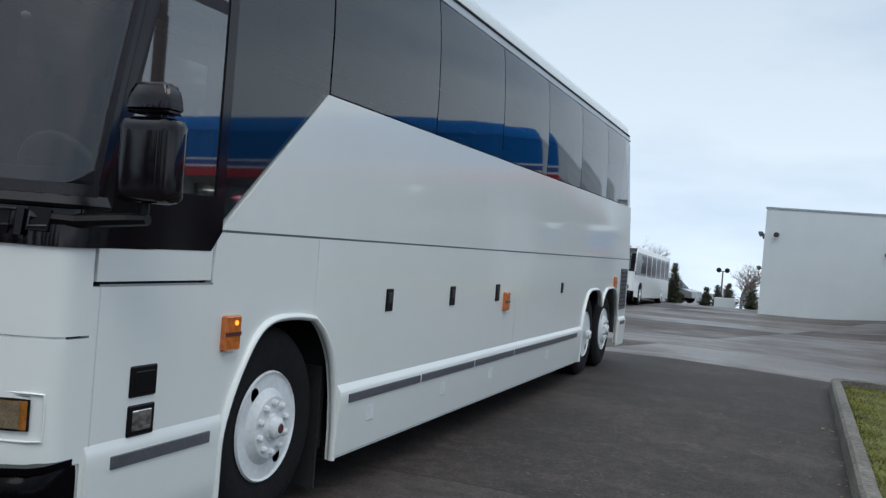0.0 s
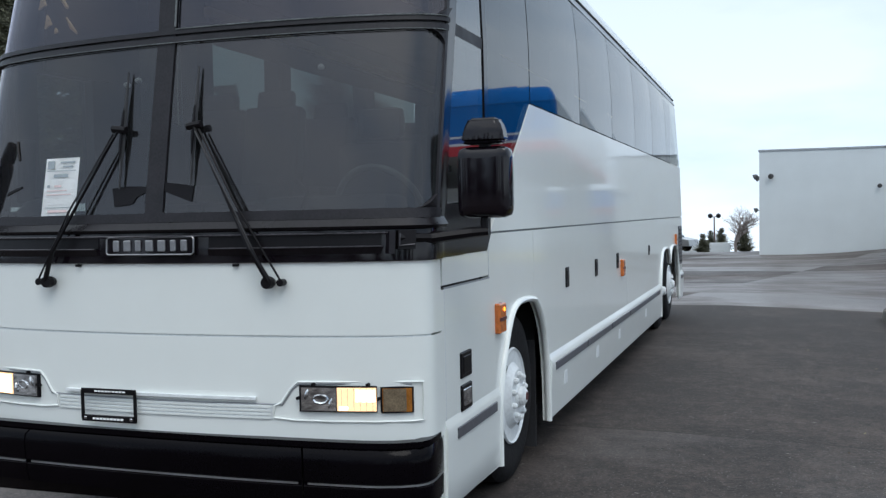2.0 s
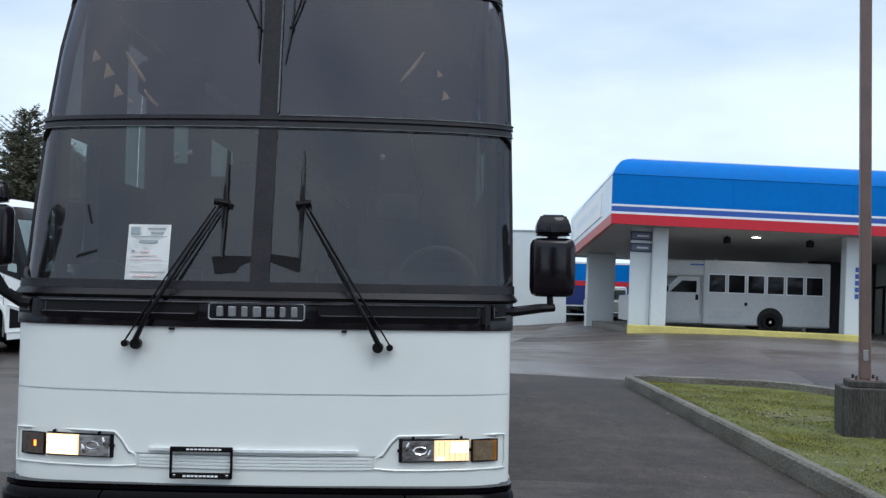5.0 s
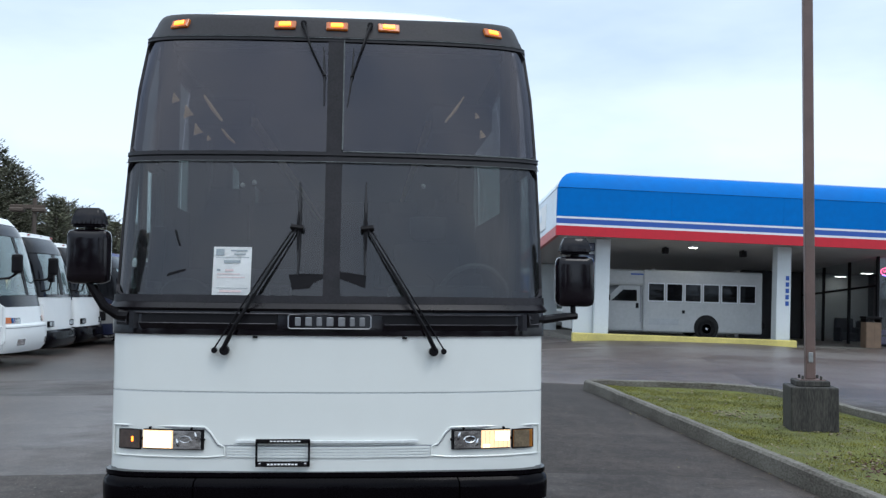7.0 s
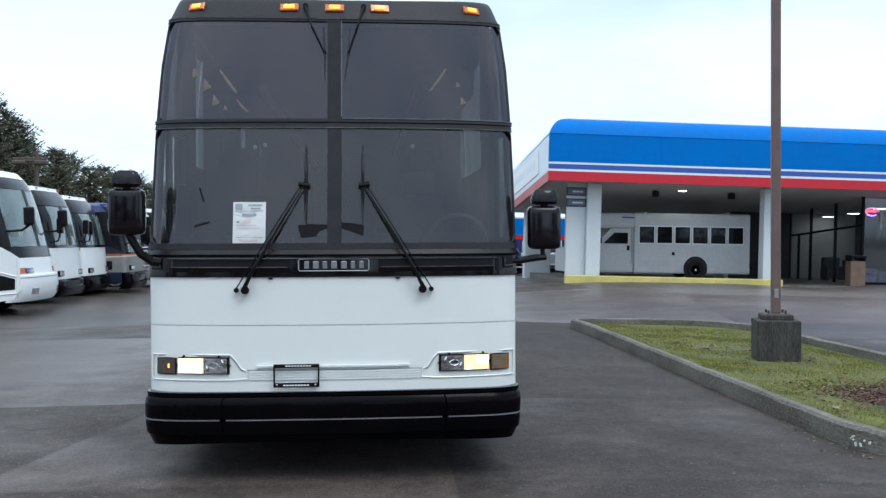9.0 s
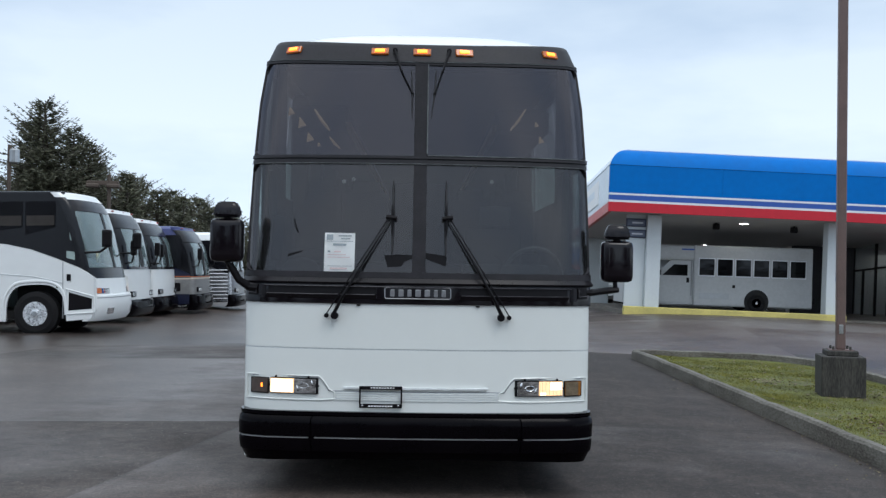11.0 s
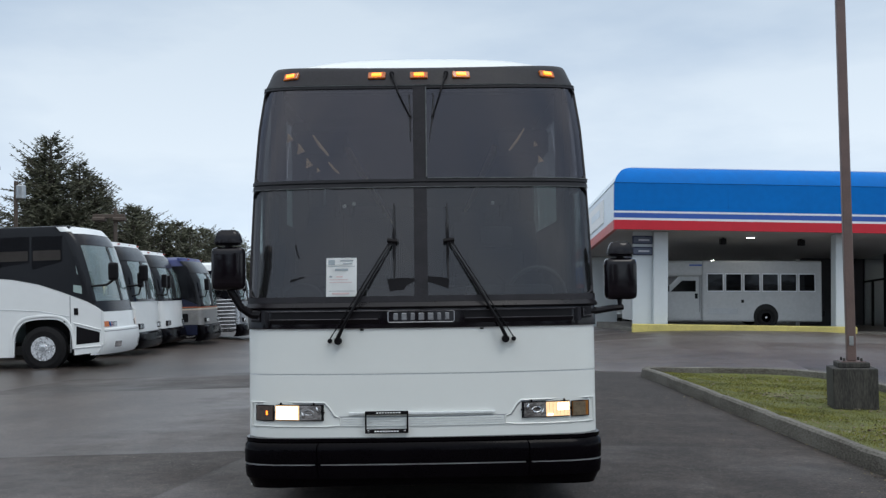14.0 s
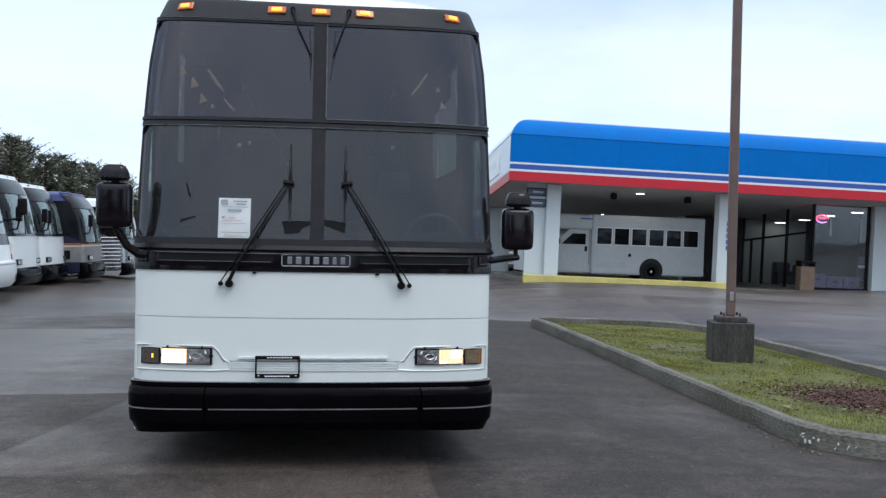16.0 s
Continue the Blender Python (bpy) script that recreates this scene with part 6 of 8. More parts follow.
SHOPWALL = mat("shop_grey_wall", (0.34, 0.35, 0.36), 0.8, vary=0.08)
SHOPDARK = mat("shop_dark_shelving", (0.035, 0.034, 0.04), 0.7, vary=0.3)
SHOP_ON = glow("lit_shop_lamp", (1.0, 0.95, 0.86), 6.0)
mat_sign = mat("pale_grey_mark", (0.55, 0.56, 0.6), 0.6)
canopy_building()


def shop_things():
    """Loose things in and before the shop front."""
    b = thing("waste_bin", "tan waste bin with a black hood before the shop", "bin", m=CAN @ pose(14.15, 2.2, -4.07) @ Matrix.Diagonal((0.95, 0.95, 0.82, 1)))
    part("body", B(-0.36, 0.36, -0.25, 0.25, 0, 1.33, 0.04, 2), BINTAN, b)
    for x in (-0.18, 0.18):
        part("body_panel", B(x - 0.15, x + 0.15, -0.262, -0.251, 0.12, 1.2, 0.003), BINTAN, b)
    part("hood_post", B(-0.36, -0.3, -0.25, 0.25, 1.331, 1.5), BLACKPLASTIC, b)
    part("hood_post", B(0.3, 0.36, -0.25, 0.25, 1.331, 1.5), BLACKPLASTIC, b)
    part("hood", B(-0.4, 0.4, -0.28, 0.28, 1.5, 1.64, 0.06, 2), BLACKPLASTIC, b)
    for x, w, h in ((15.6, 1.0, 1.2), (16.7, 1.1, 1.1), (19.0, 2.2, 0.9), (21.6, 1.6, 1.2)):
        t = thing("armchair" if x < 18 else "counter", "dark upholstered armchair behind the shop window" if x < 18 else "low dark counter behind the shop window", "armchair" if x < 18 else "counter", m=CAN @ pose(x, 7.6 if x < 18 else 4.6, -4.08))
        if x < 18:
            part("seat", B(0.12, w - 0.12, 0, 0.7, 0.12, 0.5, 0.08, 3), SHOPDARK, t)
            part("backrest", B(0.05, w - 0.05, 0.5, 0.8, 0.3, h, 0.12, 3), SHOPDARK, t)
            for ax in (0.0, w - 0.14):
                part("armrest", B(ax, ax + 0.14, 0, 0.7, 0.0, 0.75, 0.06, 3), SHOPDARK, t)
        else:
            part("body", B(0.04, w - 0.04, 0.04, 0.7, 0, h - 0.05, 0.02), SHOPDARK, t)
            part("top", B(0, w, 0, 0.72, h - 0.049, h, 0.012), SHOPDARK, t)
    for i, x in enumerate((15.1, 15.95, 16.8)):
        t = thing("bottle_crate", "violet plastic crate behind the shop window", "crate", "crates in the window", CAN @ pose(x, 3.5, -4.08))
        h = 0.75 if i == 0 else 0.65
        part("body", B(0, 0.78, 0, 0.5, 0, h, 0.03), CRATE, t)
        part("rim", B(-0.015, 0.795, -0.015, 0.515, h - 0.08, h + 0.01, 0.01), CRATE, t)
        part("grip", B(0.27, 0.51, -0.02, -0.001, h - 0.28, h - 0.2, 0.005), SHOPDARK, t)
    t = thing("shop_shelf", "dark filled shelf with white price cards", "shelf", m=CAN @ pose(18.6, 5.6, -4.08))
    part("back", B(0, 6.6, 0.5, 0.6, 0, 2.38, 0.01), SHOPDARK, t)
    for z in (0.12, 0.7, 1.28, 1.86, 2.34):
        part("board", B(0, 6.6, 0, 0.499, z, z + 0.04, 0.004), SHOPDARK, t)
    for x in (0.0, 2.2, 4.4, 6.55):
        part("upright", B(x, x + 0.05, -0.01, 0.498, 0, 2.4, 0.004), SHOPDARK, t)
    for k in range(4):
        for i in range(9):
            x = 0.1 + i * 0.71
            part("goods_row", B(x, x + 0.6, 0.06, 0.45, 0.161 + k * 0.58, 0.5 + k * 0.58 + 0.1 * ((i * 7 + k * 3) % 3) / 3, 0.01), (SHOPDARK, CRATE, UNDER)[(i * 5 + k * 2) % 3], t)
    for x, z in ((0.0, 1.12), (1.2, 0.72), (3.1, 0.72)):
        part("price_card", B(x + 0.06, x + 0.56, -0.02, -0.011, z, z + 0.12), PAPER, t)


shop_things()


BUSPANE = glass("dark_bus_pane", (0.03, 0.03, 0.035), rough=0.03, ior=1.45, body=(0.004, 0.004, 0.005))


def minibus():
    """White cutaway minibus parked under the canopy."""
    m = thing("minibus", "white cutaway minibus with six dark windows under the canopy", "minibus", m=pose(10.68, 35.2, -0.02, 0, 1.0, 0))
    part("body", B(1.15, 6.4, -1.15, 1.15, 0.2, 2.86, 0.1, 3), SHADEDWHITE, m)
    part("over_cab", B(-0.7, 1.3, -1.1, 1.1, 2.15, 2.84, 0.14, 3), SHADEDWHITE, m)
    part("cab", slab([(-1.9, 0.25), (1.2, 0.25), (1.2, 2.3), (0.2, 2.2), (-0.5, 1.5), (-1.9, 1.25)], lambda a, b, d: (a, -1.0 + d, b), 2.0), SHADEDWHITE, m)
    part("cab_door", slab([(-0.35, 0.32), (1.05, 0.32), (1.05, 2.1), (0.25, 2.08), (-0.35, 1.48)], lambda a, b, d: (a, -1.03 + d, b), 0.03), SHADEDWHITE, m)
    part("door_gap", B(1.06, 1.08, -1.04, -1.0, 0.62, 2.2), GROOVE, m)
    part("cab_window", slab([(-0.2, 1.5), (0.9, 1.5), (0.9, 1.98), (0.3, 1.98)], lambda a, b, d: (a, -1.045 + d, b), 0.02), BUSPANE, m)
    part("door_handle", B(0.86, 0.98, -1.05, -1.03, 1.2, 1.42), BLACKPLASTIC, m)
    for i in range(6):
        x = 1.35 + i * 0.802
        w = part("window", B(x, x + 0.73, -1.17, -1.14, 1.5, 2.3, 0.02), WHITEBAND, m)
        part("pane", B(x + 0.04, x + 0.69, -1.178, -1.165, 1.55, 2.26), BUSPANE, w)
        part("pane_bar", B(x + 0.04, x + 0.69, -1.182, -1.176, 1.75, 1.77), BLACKPLASTIC, w)
    part("vent_panel", B(1.4, 2.7, -1.165, -1.148, 0.52, 0.78), STEEL, m)
    part("fuel_cap", B(2.85, 2.97, -1.165, -1.148, 1.02, 1.16, 0.02), BLACKPLASTIC, m)
    part("maker_mark", B(0.6, 1.15, -1.158, -1.148, 2.62, 2.68), NAVY, m)
    part("rear_bumper", B(5.9, 6.55, -1.1, 1.1, 0.45, 0.7, 0.03), BLACKPLASTIC, m)
    for x in (-1.2, 3.92):
        part("wheel_arch", lathe([(-1.166, 0.0), (-1.166, 0.54), (-1.1, 0.54)], 28, "y", (x, 0, 0.44)), UNDER, m)
        w = part("wheel", lathe([(-1.2, 0.24), (-1.21, 0.34), (-1.18, 0.39), (-0.95, 0.39), (-0.93, 0.24)], 24, "y", (x, 0, 0.39)), TYRE, m)
        part("rim", lathe([(-1.2, 0.2), (-1.18, 0.17), (-1.175, 0.07), (-1.19, 0.05)], 20, "y", (x, 0, 0.39)), STEEL, w)
        part("hub", lathe([(-1.21, 0.05), (-1.17, 0.06)], 12, "y", (x, 0, 0.39)), RIM, w)
        part("wheel", lathe([(1.17, 0.24), (1.18, 0.34), (1.15, 0.39), (0.95, 0.39), (0.93, 0.24)], 20, "y", (x, 0, 0.39)), TYRE, m)
    part("door_mirror", B(-0.45, -0.3, -1.25, -1.05, 1.5, 1.75, 0.02), BLACKPLASTIC, m)


minibus()


def parked_van():
    v = thing("van", "white van nose beside the canopy column", "van", m=pose(9.75, 42.3, ground_z(9.75, 42.3), 0, 0, 0))
    part("body", B(-0.9, 0.9, -0.2, 4.2, 0.45, 1.15, 0.1, 2), PAINT2, v)
    part("cabin", B(-0.85, 0.85, 1.0, 4.1, 1.1, 1.85, 0.15, 2), PAINT2, v)
    part("windscreen", B(-0.75, 0.75, 0.98, 1.05, 1.2, 1.7, 0.03), SIDE_GLASS, v)
    part("bumper", B(-0.9, 0.9, -0.3, -0.1, 0.35, 0.6, 0.05), STEEL, v)
    for x in (-0.7, 0.7):
        part("headlamp", B(x - 0.15, x + 0.15, -0.23, -0.18, 0.75, 0.95, 0.02), HEADLIGHT_OFF, v)
        for y in (0.6, 3.2):
            part("wheel", lathe([(x - 0.12, 0.2), (x - 0.12, 0.34), (x + 0.12, 0.34), (x + 0.12, 0.2)], 20, "x", (0, y, 0.34)), TYRE, v)


parked_van()


# ---- white hall behind, blue garage between ----
def white_hall():
    h = thing("white_hall", "plain white stucco hall with a flat parapet", "building", m=pose(1.98, 46.5, -0.9, 0, 0.4, -1), kind="structure")
    part("wall", B(0, 5.9, 0, 0.3, 0, 5.45), STUCCO, h)
    part("side_wall", B(0, 0.3, 0.3, 18, 0, 5.45), STUCCO, h)
    part("far_wall", B(5.6, 5.9, 0.3, 18, 0, 5.45), STUCCO, h)
    part("roof", B(0.3, 5.6, 0.3, 18, 5.1, 5.25), SOFFIT, h)
    part("coping", B(-0.04, 5.94, -0.04, 0.34, 5.45, 5.53), STEEL, h)
    part("side_coping", B(-0.04, 0.34, 0.341, 18, 5.45, 5.53), STEEL, h)
    def lamp(x, y, z, turn, k=1.0):
        b = part("wall_lamp", tube([(x, y, z - 0.1), tuple(pose(x, y, z, 0, 0, turn) @ Vector((0, -0.22 * k, -0.1))), tuple(pose(x, y, z, 0, 0, turn) @ Vector((0, -0.28 * k, 0.0)))], 0.025, 6), BLACKPLASTIC, h, "small grey wall floodlight")
        part("lamp_head", lathe([(-0.42 * k, 0.17 * k), (-0.38 * k, 0.19 * k), (-0.2 * k, 0.13 * k), (-0.14 * k, 0.07 * k)], 12, "y"), LAMPGREY, b).matrix_basis = pose(x, y, z, 24, 0, turn)
    lamp(0.5, 0.0, 4.3, 12, 0.75)
    lamp(0.0, 0.5, 4.3, -78, 0.75)
    lamp(0.0, 3.5, 4.3, -90, 0.8)
    lamp(0.0, 1.0, 2.6, -90, 0.7)
    lamp(5.5, 0.0, 3.7, 0, 0.6)


LAMPGREY = mat("grey_floodlight_housing", (0.1, 0.1, 0.1), 0.5, vary=0.2)
white_hall()


def blue_garage():
    g = thing("garage", "blue garage front with a red stripe and white-framed window", "building", m=pose(7.92, 47.2, -0.7, 0, 0.8, 0), kind="structure")
    part("wall", B(0, 6, 0, 0.3, 2.62, 3.56), BLUE, g)
    part("cap", B(-0.03, 6, -0.03, 0.33, 3.56, 3.66), WHITEBAND, g)
    part("red_stripe", B(-0.005, 6, -0.02, 0.3, 2.36, 2.62), RED, g)
    part("navy_wall", B(0, 6, 0, 0.3, 1.3, 2.36), NAVYWALL, g)
    part("base_wall", B(0, 6, 0, 0.3, -0.5, 0.22), NAVY, g)
    for x in (0.0, 1.4, 2.8, 4.2):
        w = part("window_frame", B(x, x + 0.09, -0.05, 0.3, 0.221, 1.299), WHITEBAND, g)
        for z in (0.221, 0.74, 1.22):
            part("frame_rail", B(x + 0.091, x + 1.399, -0.04, 0.28, z, z + 0.07), WHITEBAND, w)
        part("pane", B(x + 0.09, x + 1.4, 0.1, 0.115, 0.26, 1.27), SIDE_GLASS, w)
    part("dark_room", B(0.05, 5.9, 0.5, 0.55, -0.4, 3.4), UNDER, g)


NAVYWALL = mat("dark_navy_wall", (0.012, 0.03, 0.16), 0.5, vary=0.1)
blue_garage()


# ---- row of parked coaches ----
COACH2_BLACK = mat("black_coach_glasswork", (0.006, 0.006, 0.008), 0.22, vary=0.3, spec=0.35)
NAVYBODY = mat("navy_coach_paint", (0.006, 0.009, 0.032), 0.4, vary=0.15)
BRIGHTRIM = mat("polished_wheel_rim", (0.72, 0.73, 0.74), 0.28, 0.7, vary=0.3, scale=9, fine=30)
NAVYROOF = mat("blue_roof_paint", (0.022, 0.034, 0.14), 0.4, vary=0.12)
FLUTED = mat("fluted_steel", (0.45, 0.46, 0.48), 0.3, 0.85, vary=0.15)
SILVERFRONT = mat("dull_silver_front", (0.22, 0.215, 0.21), 0.4, 0.3, vary=0.2, scale=5, fine=30)
ORANGE = mat("orange_stripe", (0.4, 0.11, 0.04), 0.45)
CREAM = mat("cream_paint", (0.55, 0.5, 0.42), 0.5)
ROWSIDE = glass("row_side_glass", (0.06, 0.07, 0.07), rough=0.08, ior=1.25, body=(0.006, 0.006, 0.007), sheen=(0.45, 0.43, 0.45))
ROWPALE = glass("row_pale_strip", (0.1, 0.1, 0.09), rough=0.08, ior=1.25, body=(0.04, 0.036, 0.033), sheen=(0.5, 0.45, 0.45))
ROWCARD = mat("pale_green_card", (0.3, 0.38, 0.36), 0.7)
ROWGLASS = glass("row_windscreen", (0.5, 0.55, 0.55), rough=0.03, ior=1.7, body=(0.1, 0.125, 0.125))


def row_wheel(parent, x, side, r=0.51):
    y = -1.27 * side
    w = part("wheel", lathe([(y, 0.3), (y - 0.01 * side, 0.42), (y + 0.03 * side, r), (y + 0.27 * side, r), (y + 0.3 * side, 0.3)], 28, "y", (x, 0, r)), TYRE, parent)
    part("rim", lathe([(y - 0.015 * side, 0.29), (y + 0.03 * side, 0.26), (y + 0.02 * side, 0.13), (y - 0.04 * side, 0.11), (y - 0.05 * side, 0.03)], 28, "y", (x, 0, r)), BRIGHTRIM, w)
    for i in range(10):
        a = i * 0.6283
        part("stud", lathe([(y + 0.01 * side, 0.022), (y - 0.03 * side, 0.018)], 7, "y", (x + 0.16 * math.cos(a), 0, r + 0.16 * math.sin(a))), STEEL, w)
    for i in range(8):
        a = i * 0.7854 + 0.2
        part("hand_hole", lathe([(y + 0.02 * side, 0.0), (y + 0.012 * side, 0.034)], 10, "y", (x + 0.222 * math.cos(a), 0, r + 0.222 * math.sin(a))), UNDER, w)
    part("hub", lathe([(y, 0.08), (y - 0.06 * side, 0.06)], 12, "y", (x, 0, r)), STEEL, w)


def loft_sections(secs, closed_ends=True):
    """Skin through sections, each a list of points of the same count."""
    bm = bmesh.new()
    rings = [[bm.verts.new(p) for p in s] for s in secs]
    k = len(rings[0])
    for r0, r1 in zip(rings, rings[1:]):
        for i in range(k):
            bm.faces.new((r0[i], r0[(i + 1) % k], r1[(i + 1) % k], r1[i]))
    if closed_ends:
        bm.faces.new(rings[0])
        bm.faces.new(rings[-1])
    return bm


def swoop_coach(m):
    """White coach with a black upper half that sweeps down to the nose; its nose points to +x at x = 0."""
    c = thing("parked_coach", "white coach with swooping black window band and open grille", "coach", "row of parked coaches", m)
    L = 13.7
    # white lower body, side by side in flat slabs with wheel opening
    swoop = [(-0.45, 1.53), (-0.58, 1.61), (-1.17, 1.85), (-1.75, 2.06), (-2.33, 2.19), (-3.2, 2.29), (-4.2, 2.34), (-5.4, 2.36)]
    for s in (1, -1):
        place = lambda a, b, d, s=s: (a, -s * (1.28 - d), b)
        flush = lambda a, b, d, s=s: (a, -s * (1.281 - d - (b - 1.4) * 0.03), b)
        proud = lambda a, b, d, s=s: (a, -s * (1.287 - d - (b - 1.4) * 0.03), b)
        low = [(-L, 0.35), (-2.36, 0.35)] + curve_through([(-2.35, 0.5), (-2.33, 0.8), (-2.21, 1.06), (-1.99, 1.2), (-1.41, 1.22), (-1.13, 1.1), (-0.98, 0.85), (-0.93, 0.5)], 4) + [(-0.92, 0.35), (-0.35, 0.4), (-0.2, 0.62), (-0.22, 1.36)] + swoop + [(-L, 2.36)]
        part("side_panel", slab(low, place, 0.05), PAINT2, c)
        up = [(-L, 2.37)] + [(a, b + 0.01) for a, b in reversed(swoop)] + [(-0.42, 1.54), (-0.52, 1.9), (-0.7, 2.5), (-0.88, 2.95), (-1.08, 3.25), (-1.4, 3.42), (-L, 3.5)]
        part("black_band", slab(up, lambda a, b, d, s=s: (a, -s * (1.275 - d - (b - 1.4) * 0.03), b), 0.05), COACH2_BLACK, c, "glossy black window band")
        x = -1.19
        for w in (0.72, 1.35, 1.55, 1.55, 1.55, 1.55, 1.55):
            sw = part("side_window", slab([(x, 2.42 if x < -2.5 else 2.6), (x - w, 2.42), (x - w, 3.22), (x, 3.22)], flush, 0.02), ROWSIDE, c)
            # paler strip paints the light seen low in each window
            part("pale_window_strip", slab([(x - 0.03, 2.64), (x - w + 0.03, 2.64), (x - w + 0.03, 2.88), (x - 0.03, 2.88)], lambda a, b, d, s=s: (a, -s * (1.285 - d - (b - 1.4) * 0.03), b), 0.006), ROWPALE, sw)
            x -= w + 0.06
        part("door_vent", slab([(-0.76, 2.24), (-0.84, 2.3), (-0.87, 2.6), (-0.76, 2.58)], proud, 0.006), ROWCARD, c, "small pale vent pane")
        part("permit_card", slab([(-0.72, 1.81), (-0.92, 1.86), (-0.92, 2.03), (-0.72, 2.0)], proud, 0.006), ROWCARD, c)
        part("door_gap", B(-1.01, -0.992, -s * 1.283 - 0.002, -s * 1.283 + 0.002, 0.42, 1.76), GROOVE, c)
        part("panel_gap", B(-4.0, -3.98, -s * 1.283 - 0.002, -s * 1.283 + 0.002, 0.36, 1.7), GROOVE, c)
        part("panel_gap", B(-L, -2.8, -s * 1.283 - 0.002, -s * 1.283 + 0.002, 1.69, 1.71), GROOVE, c)
        part("lamp_gap", B(-0.262, -0.25, -s * 1.283 - 0.002, -s * 1.283 + 0.002, 0.42, 1.4), FAINT, c)
        part("black_grille", slab([(-0.32, 0.64), (-0.31, 0.88), (-0.86, 1.04), (-0.87, 0.6)], lambda a, b, d, s=s: (a, -s * (1.285 - d), b), 0.02), BLACKPLASTIC, c)
        part("door_handle", B(-0.91, -0.81, -s * 1.29 - 0.004, -s * 1.29 + 0.004, 1.31, 1.47, 0.003), BLACKPLASTIC, c)
        for x, z in ((-2.85, 1.45), (-9.0, 1.5)):
            part("side_marker", B(x - 0.08, x + 0.08, -s * 1.287 - 0.006, -s * 1.287 + 0.006, z - 0.045, z + 0.045, 0.003), REDLENS, c)
        part("side_marker", B(-1.16, -1.1, -s * 1.287 - 0.006, -s * 1.287 + 0.006, 1.14, 1.19, 0.003), BLACKPLASTIC, c)
        part("side_vent", B(-2.9, -2.7, -s * 1.287 - 0.006, -s * 1.287 + 0.006, 0.5, 0.6, 0.003), BLACKPLASTIC, c)
        part("arch_lip", tube([(a + 0.24, -s * 1.283, b) for a, b in curve_through([(-2.66, 0.4), (-2.64, 0.85), (-2.5, 1.13), (-2.25, 1.28), (-1.64, 1.3), (-1.32, 1.16), (-1.2, 0.88), (-1.17, 0.5)], 4)], 0.035, 8, flat=0.6), PAINT2, c, smooth=True)
        part("crease", tube([(-3.4, -s * 1.281, 1.5), (-2.4, -s * 1.281, 1.48), (-1.7, -s * 1.281, 1.42), (-1.02, -s * 1.281, 1.27)], 0.012, 5), FAINT, c)
        part("grille_frame", tube([(a, -s * 1.285, b) for a, b in ((-0.27, 0.55), (-0.26, 0.93), (-0.92, 1.12), (-0.94, 0.52), (-0.27, 0.55))], 0.02, 6), PAINT2, c)
        row_wheel(c, -1.66, s, 0.53)
        row_wheel(c, -10.2, s)
        row_wheel(c, -11.5, s)
        part("wheel_well", B(-2.31, -0.96, -0.7 if s > 0 else 0.66, -0.66 if s > 0 else 0.7, 0.3, 1.25), UNDER, c)
    # nose: curved white bumper, windscreen, brow
    def ns(u, z, d):
        a = radians(u)
        p = lerp(z, [0.3, 0.45, 0.7, 0.94, 0.98, 1.36, 1.5, 2.4, 2.95, 3.2, 3.45], [-0.12, 0.0, 0.05, 0.03, -0.06, -0.12, -0.15, -0.36, -0.52, -0.64, -0.88])
        return (p - 0.42 * (1 - abs(math.cos(a)) ** 0.8) - d, 1.272 * math.copysign(abs(math.sin(a)) ** 0.8, a) - (0.07 * max(0, z - 2.6)) * math.sin(a), z)
    us = steps(-90, 90, 28)
    part("front_bumper", sheet(us, [0.34, 0.45, 0.58, 0.7, 0.82, 0.94, 0.98, 1.1, 1.25, 1.36], ns, 0.05), PAINT2, c, smooth=True)
    for sg in (-1, 1):
        part("corner_lamp", sheet([sg * u for u in steps(48, 78, 5)], [1.0, 1.06, 1.13], lambda u, z, d: (ns(u, z, d)[0] + 0.015, ns(u, z, d)[1] * 1.008, z), 0.03), AMBER, c, "orange corner lamp")
        part("head_lamp", sheet([sg * u for u in steps(26, 47, 5)], [1.0, 1.06, 1.12], lambda u, z, d: (ns(u, z, d)[0] + 0.013, ns(u, z, d)[1] * 1.006, z), 0.03), HEADLIGHT_OFF, c)
        part("bumper_lamp", sheet([sg * u for u in steps(25, 42, 4)], [0.5, 0.57, 0.64], lambda u, z, d: (ns(u, z, d)[0] + 0.012, ns(u, z, d)[1] * 1.004, z), 0.03), HEADLIGHT_OFF, c)
    part("bumper_groove", sheet(us, [0.885, 0.905], lambda u, z, d: (ns(u, z, d)[0] + 0.004, ns(u, z, d)[1] * 1.002, z), 0.02), GROOVE, c)
    part("black_cowl", sheet(us, [1.362, 1.5, 1.62], ns, 0.05), COACH2_BLACK, c, smooth=True)
    part("windscreen", sheet(steps(-68, 68, 24), [1.63, 1.9, 2.2, 2.5, 2.8, 2.98], ns, 0.03), ROWGLASS, c, "raked curved windscreen", smooth=True)
    part("screen_divider", sheet([-1.6, 1.6], [1.63, 2.2, 2.8, 2.98], lambda u, z, d: (ns(u, z, d)[0] + 0.012, *ns(u, z, d)[1:]), 0.03), BLACKPLASTIC, c)
    for sg in (-1, 1):
        part("corner_post", sheet([sg * u for u in steps(68, 90, 6)], [1.62, 1.9, 2.2, 2.5, 2.8, 3.0, 3.2, 3.32], lambda u, z, d: (ns(u, z, d)[0] + 0.006, ns(u, z, d)[1] * 1.004, z), 0.05), COACH2_BLACK, c, smooth=True)
    part("brow", sheet(us, [2.99, 3.1, 3.2, 3.3], ns, 0.05), BLACKTRIM, c, smooth=True)
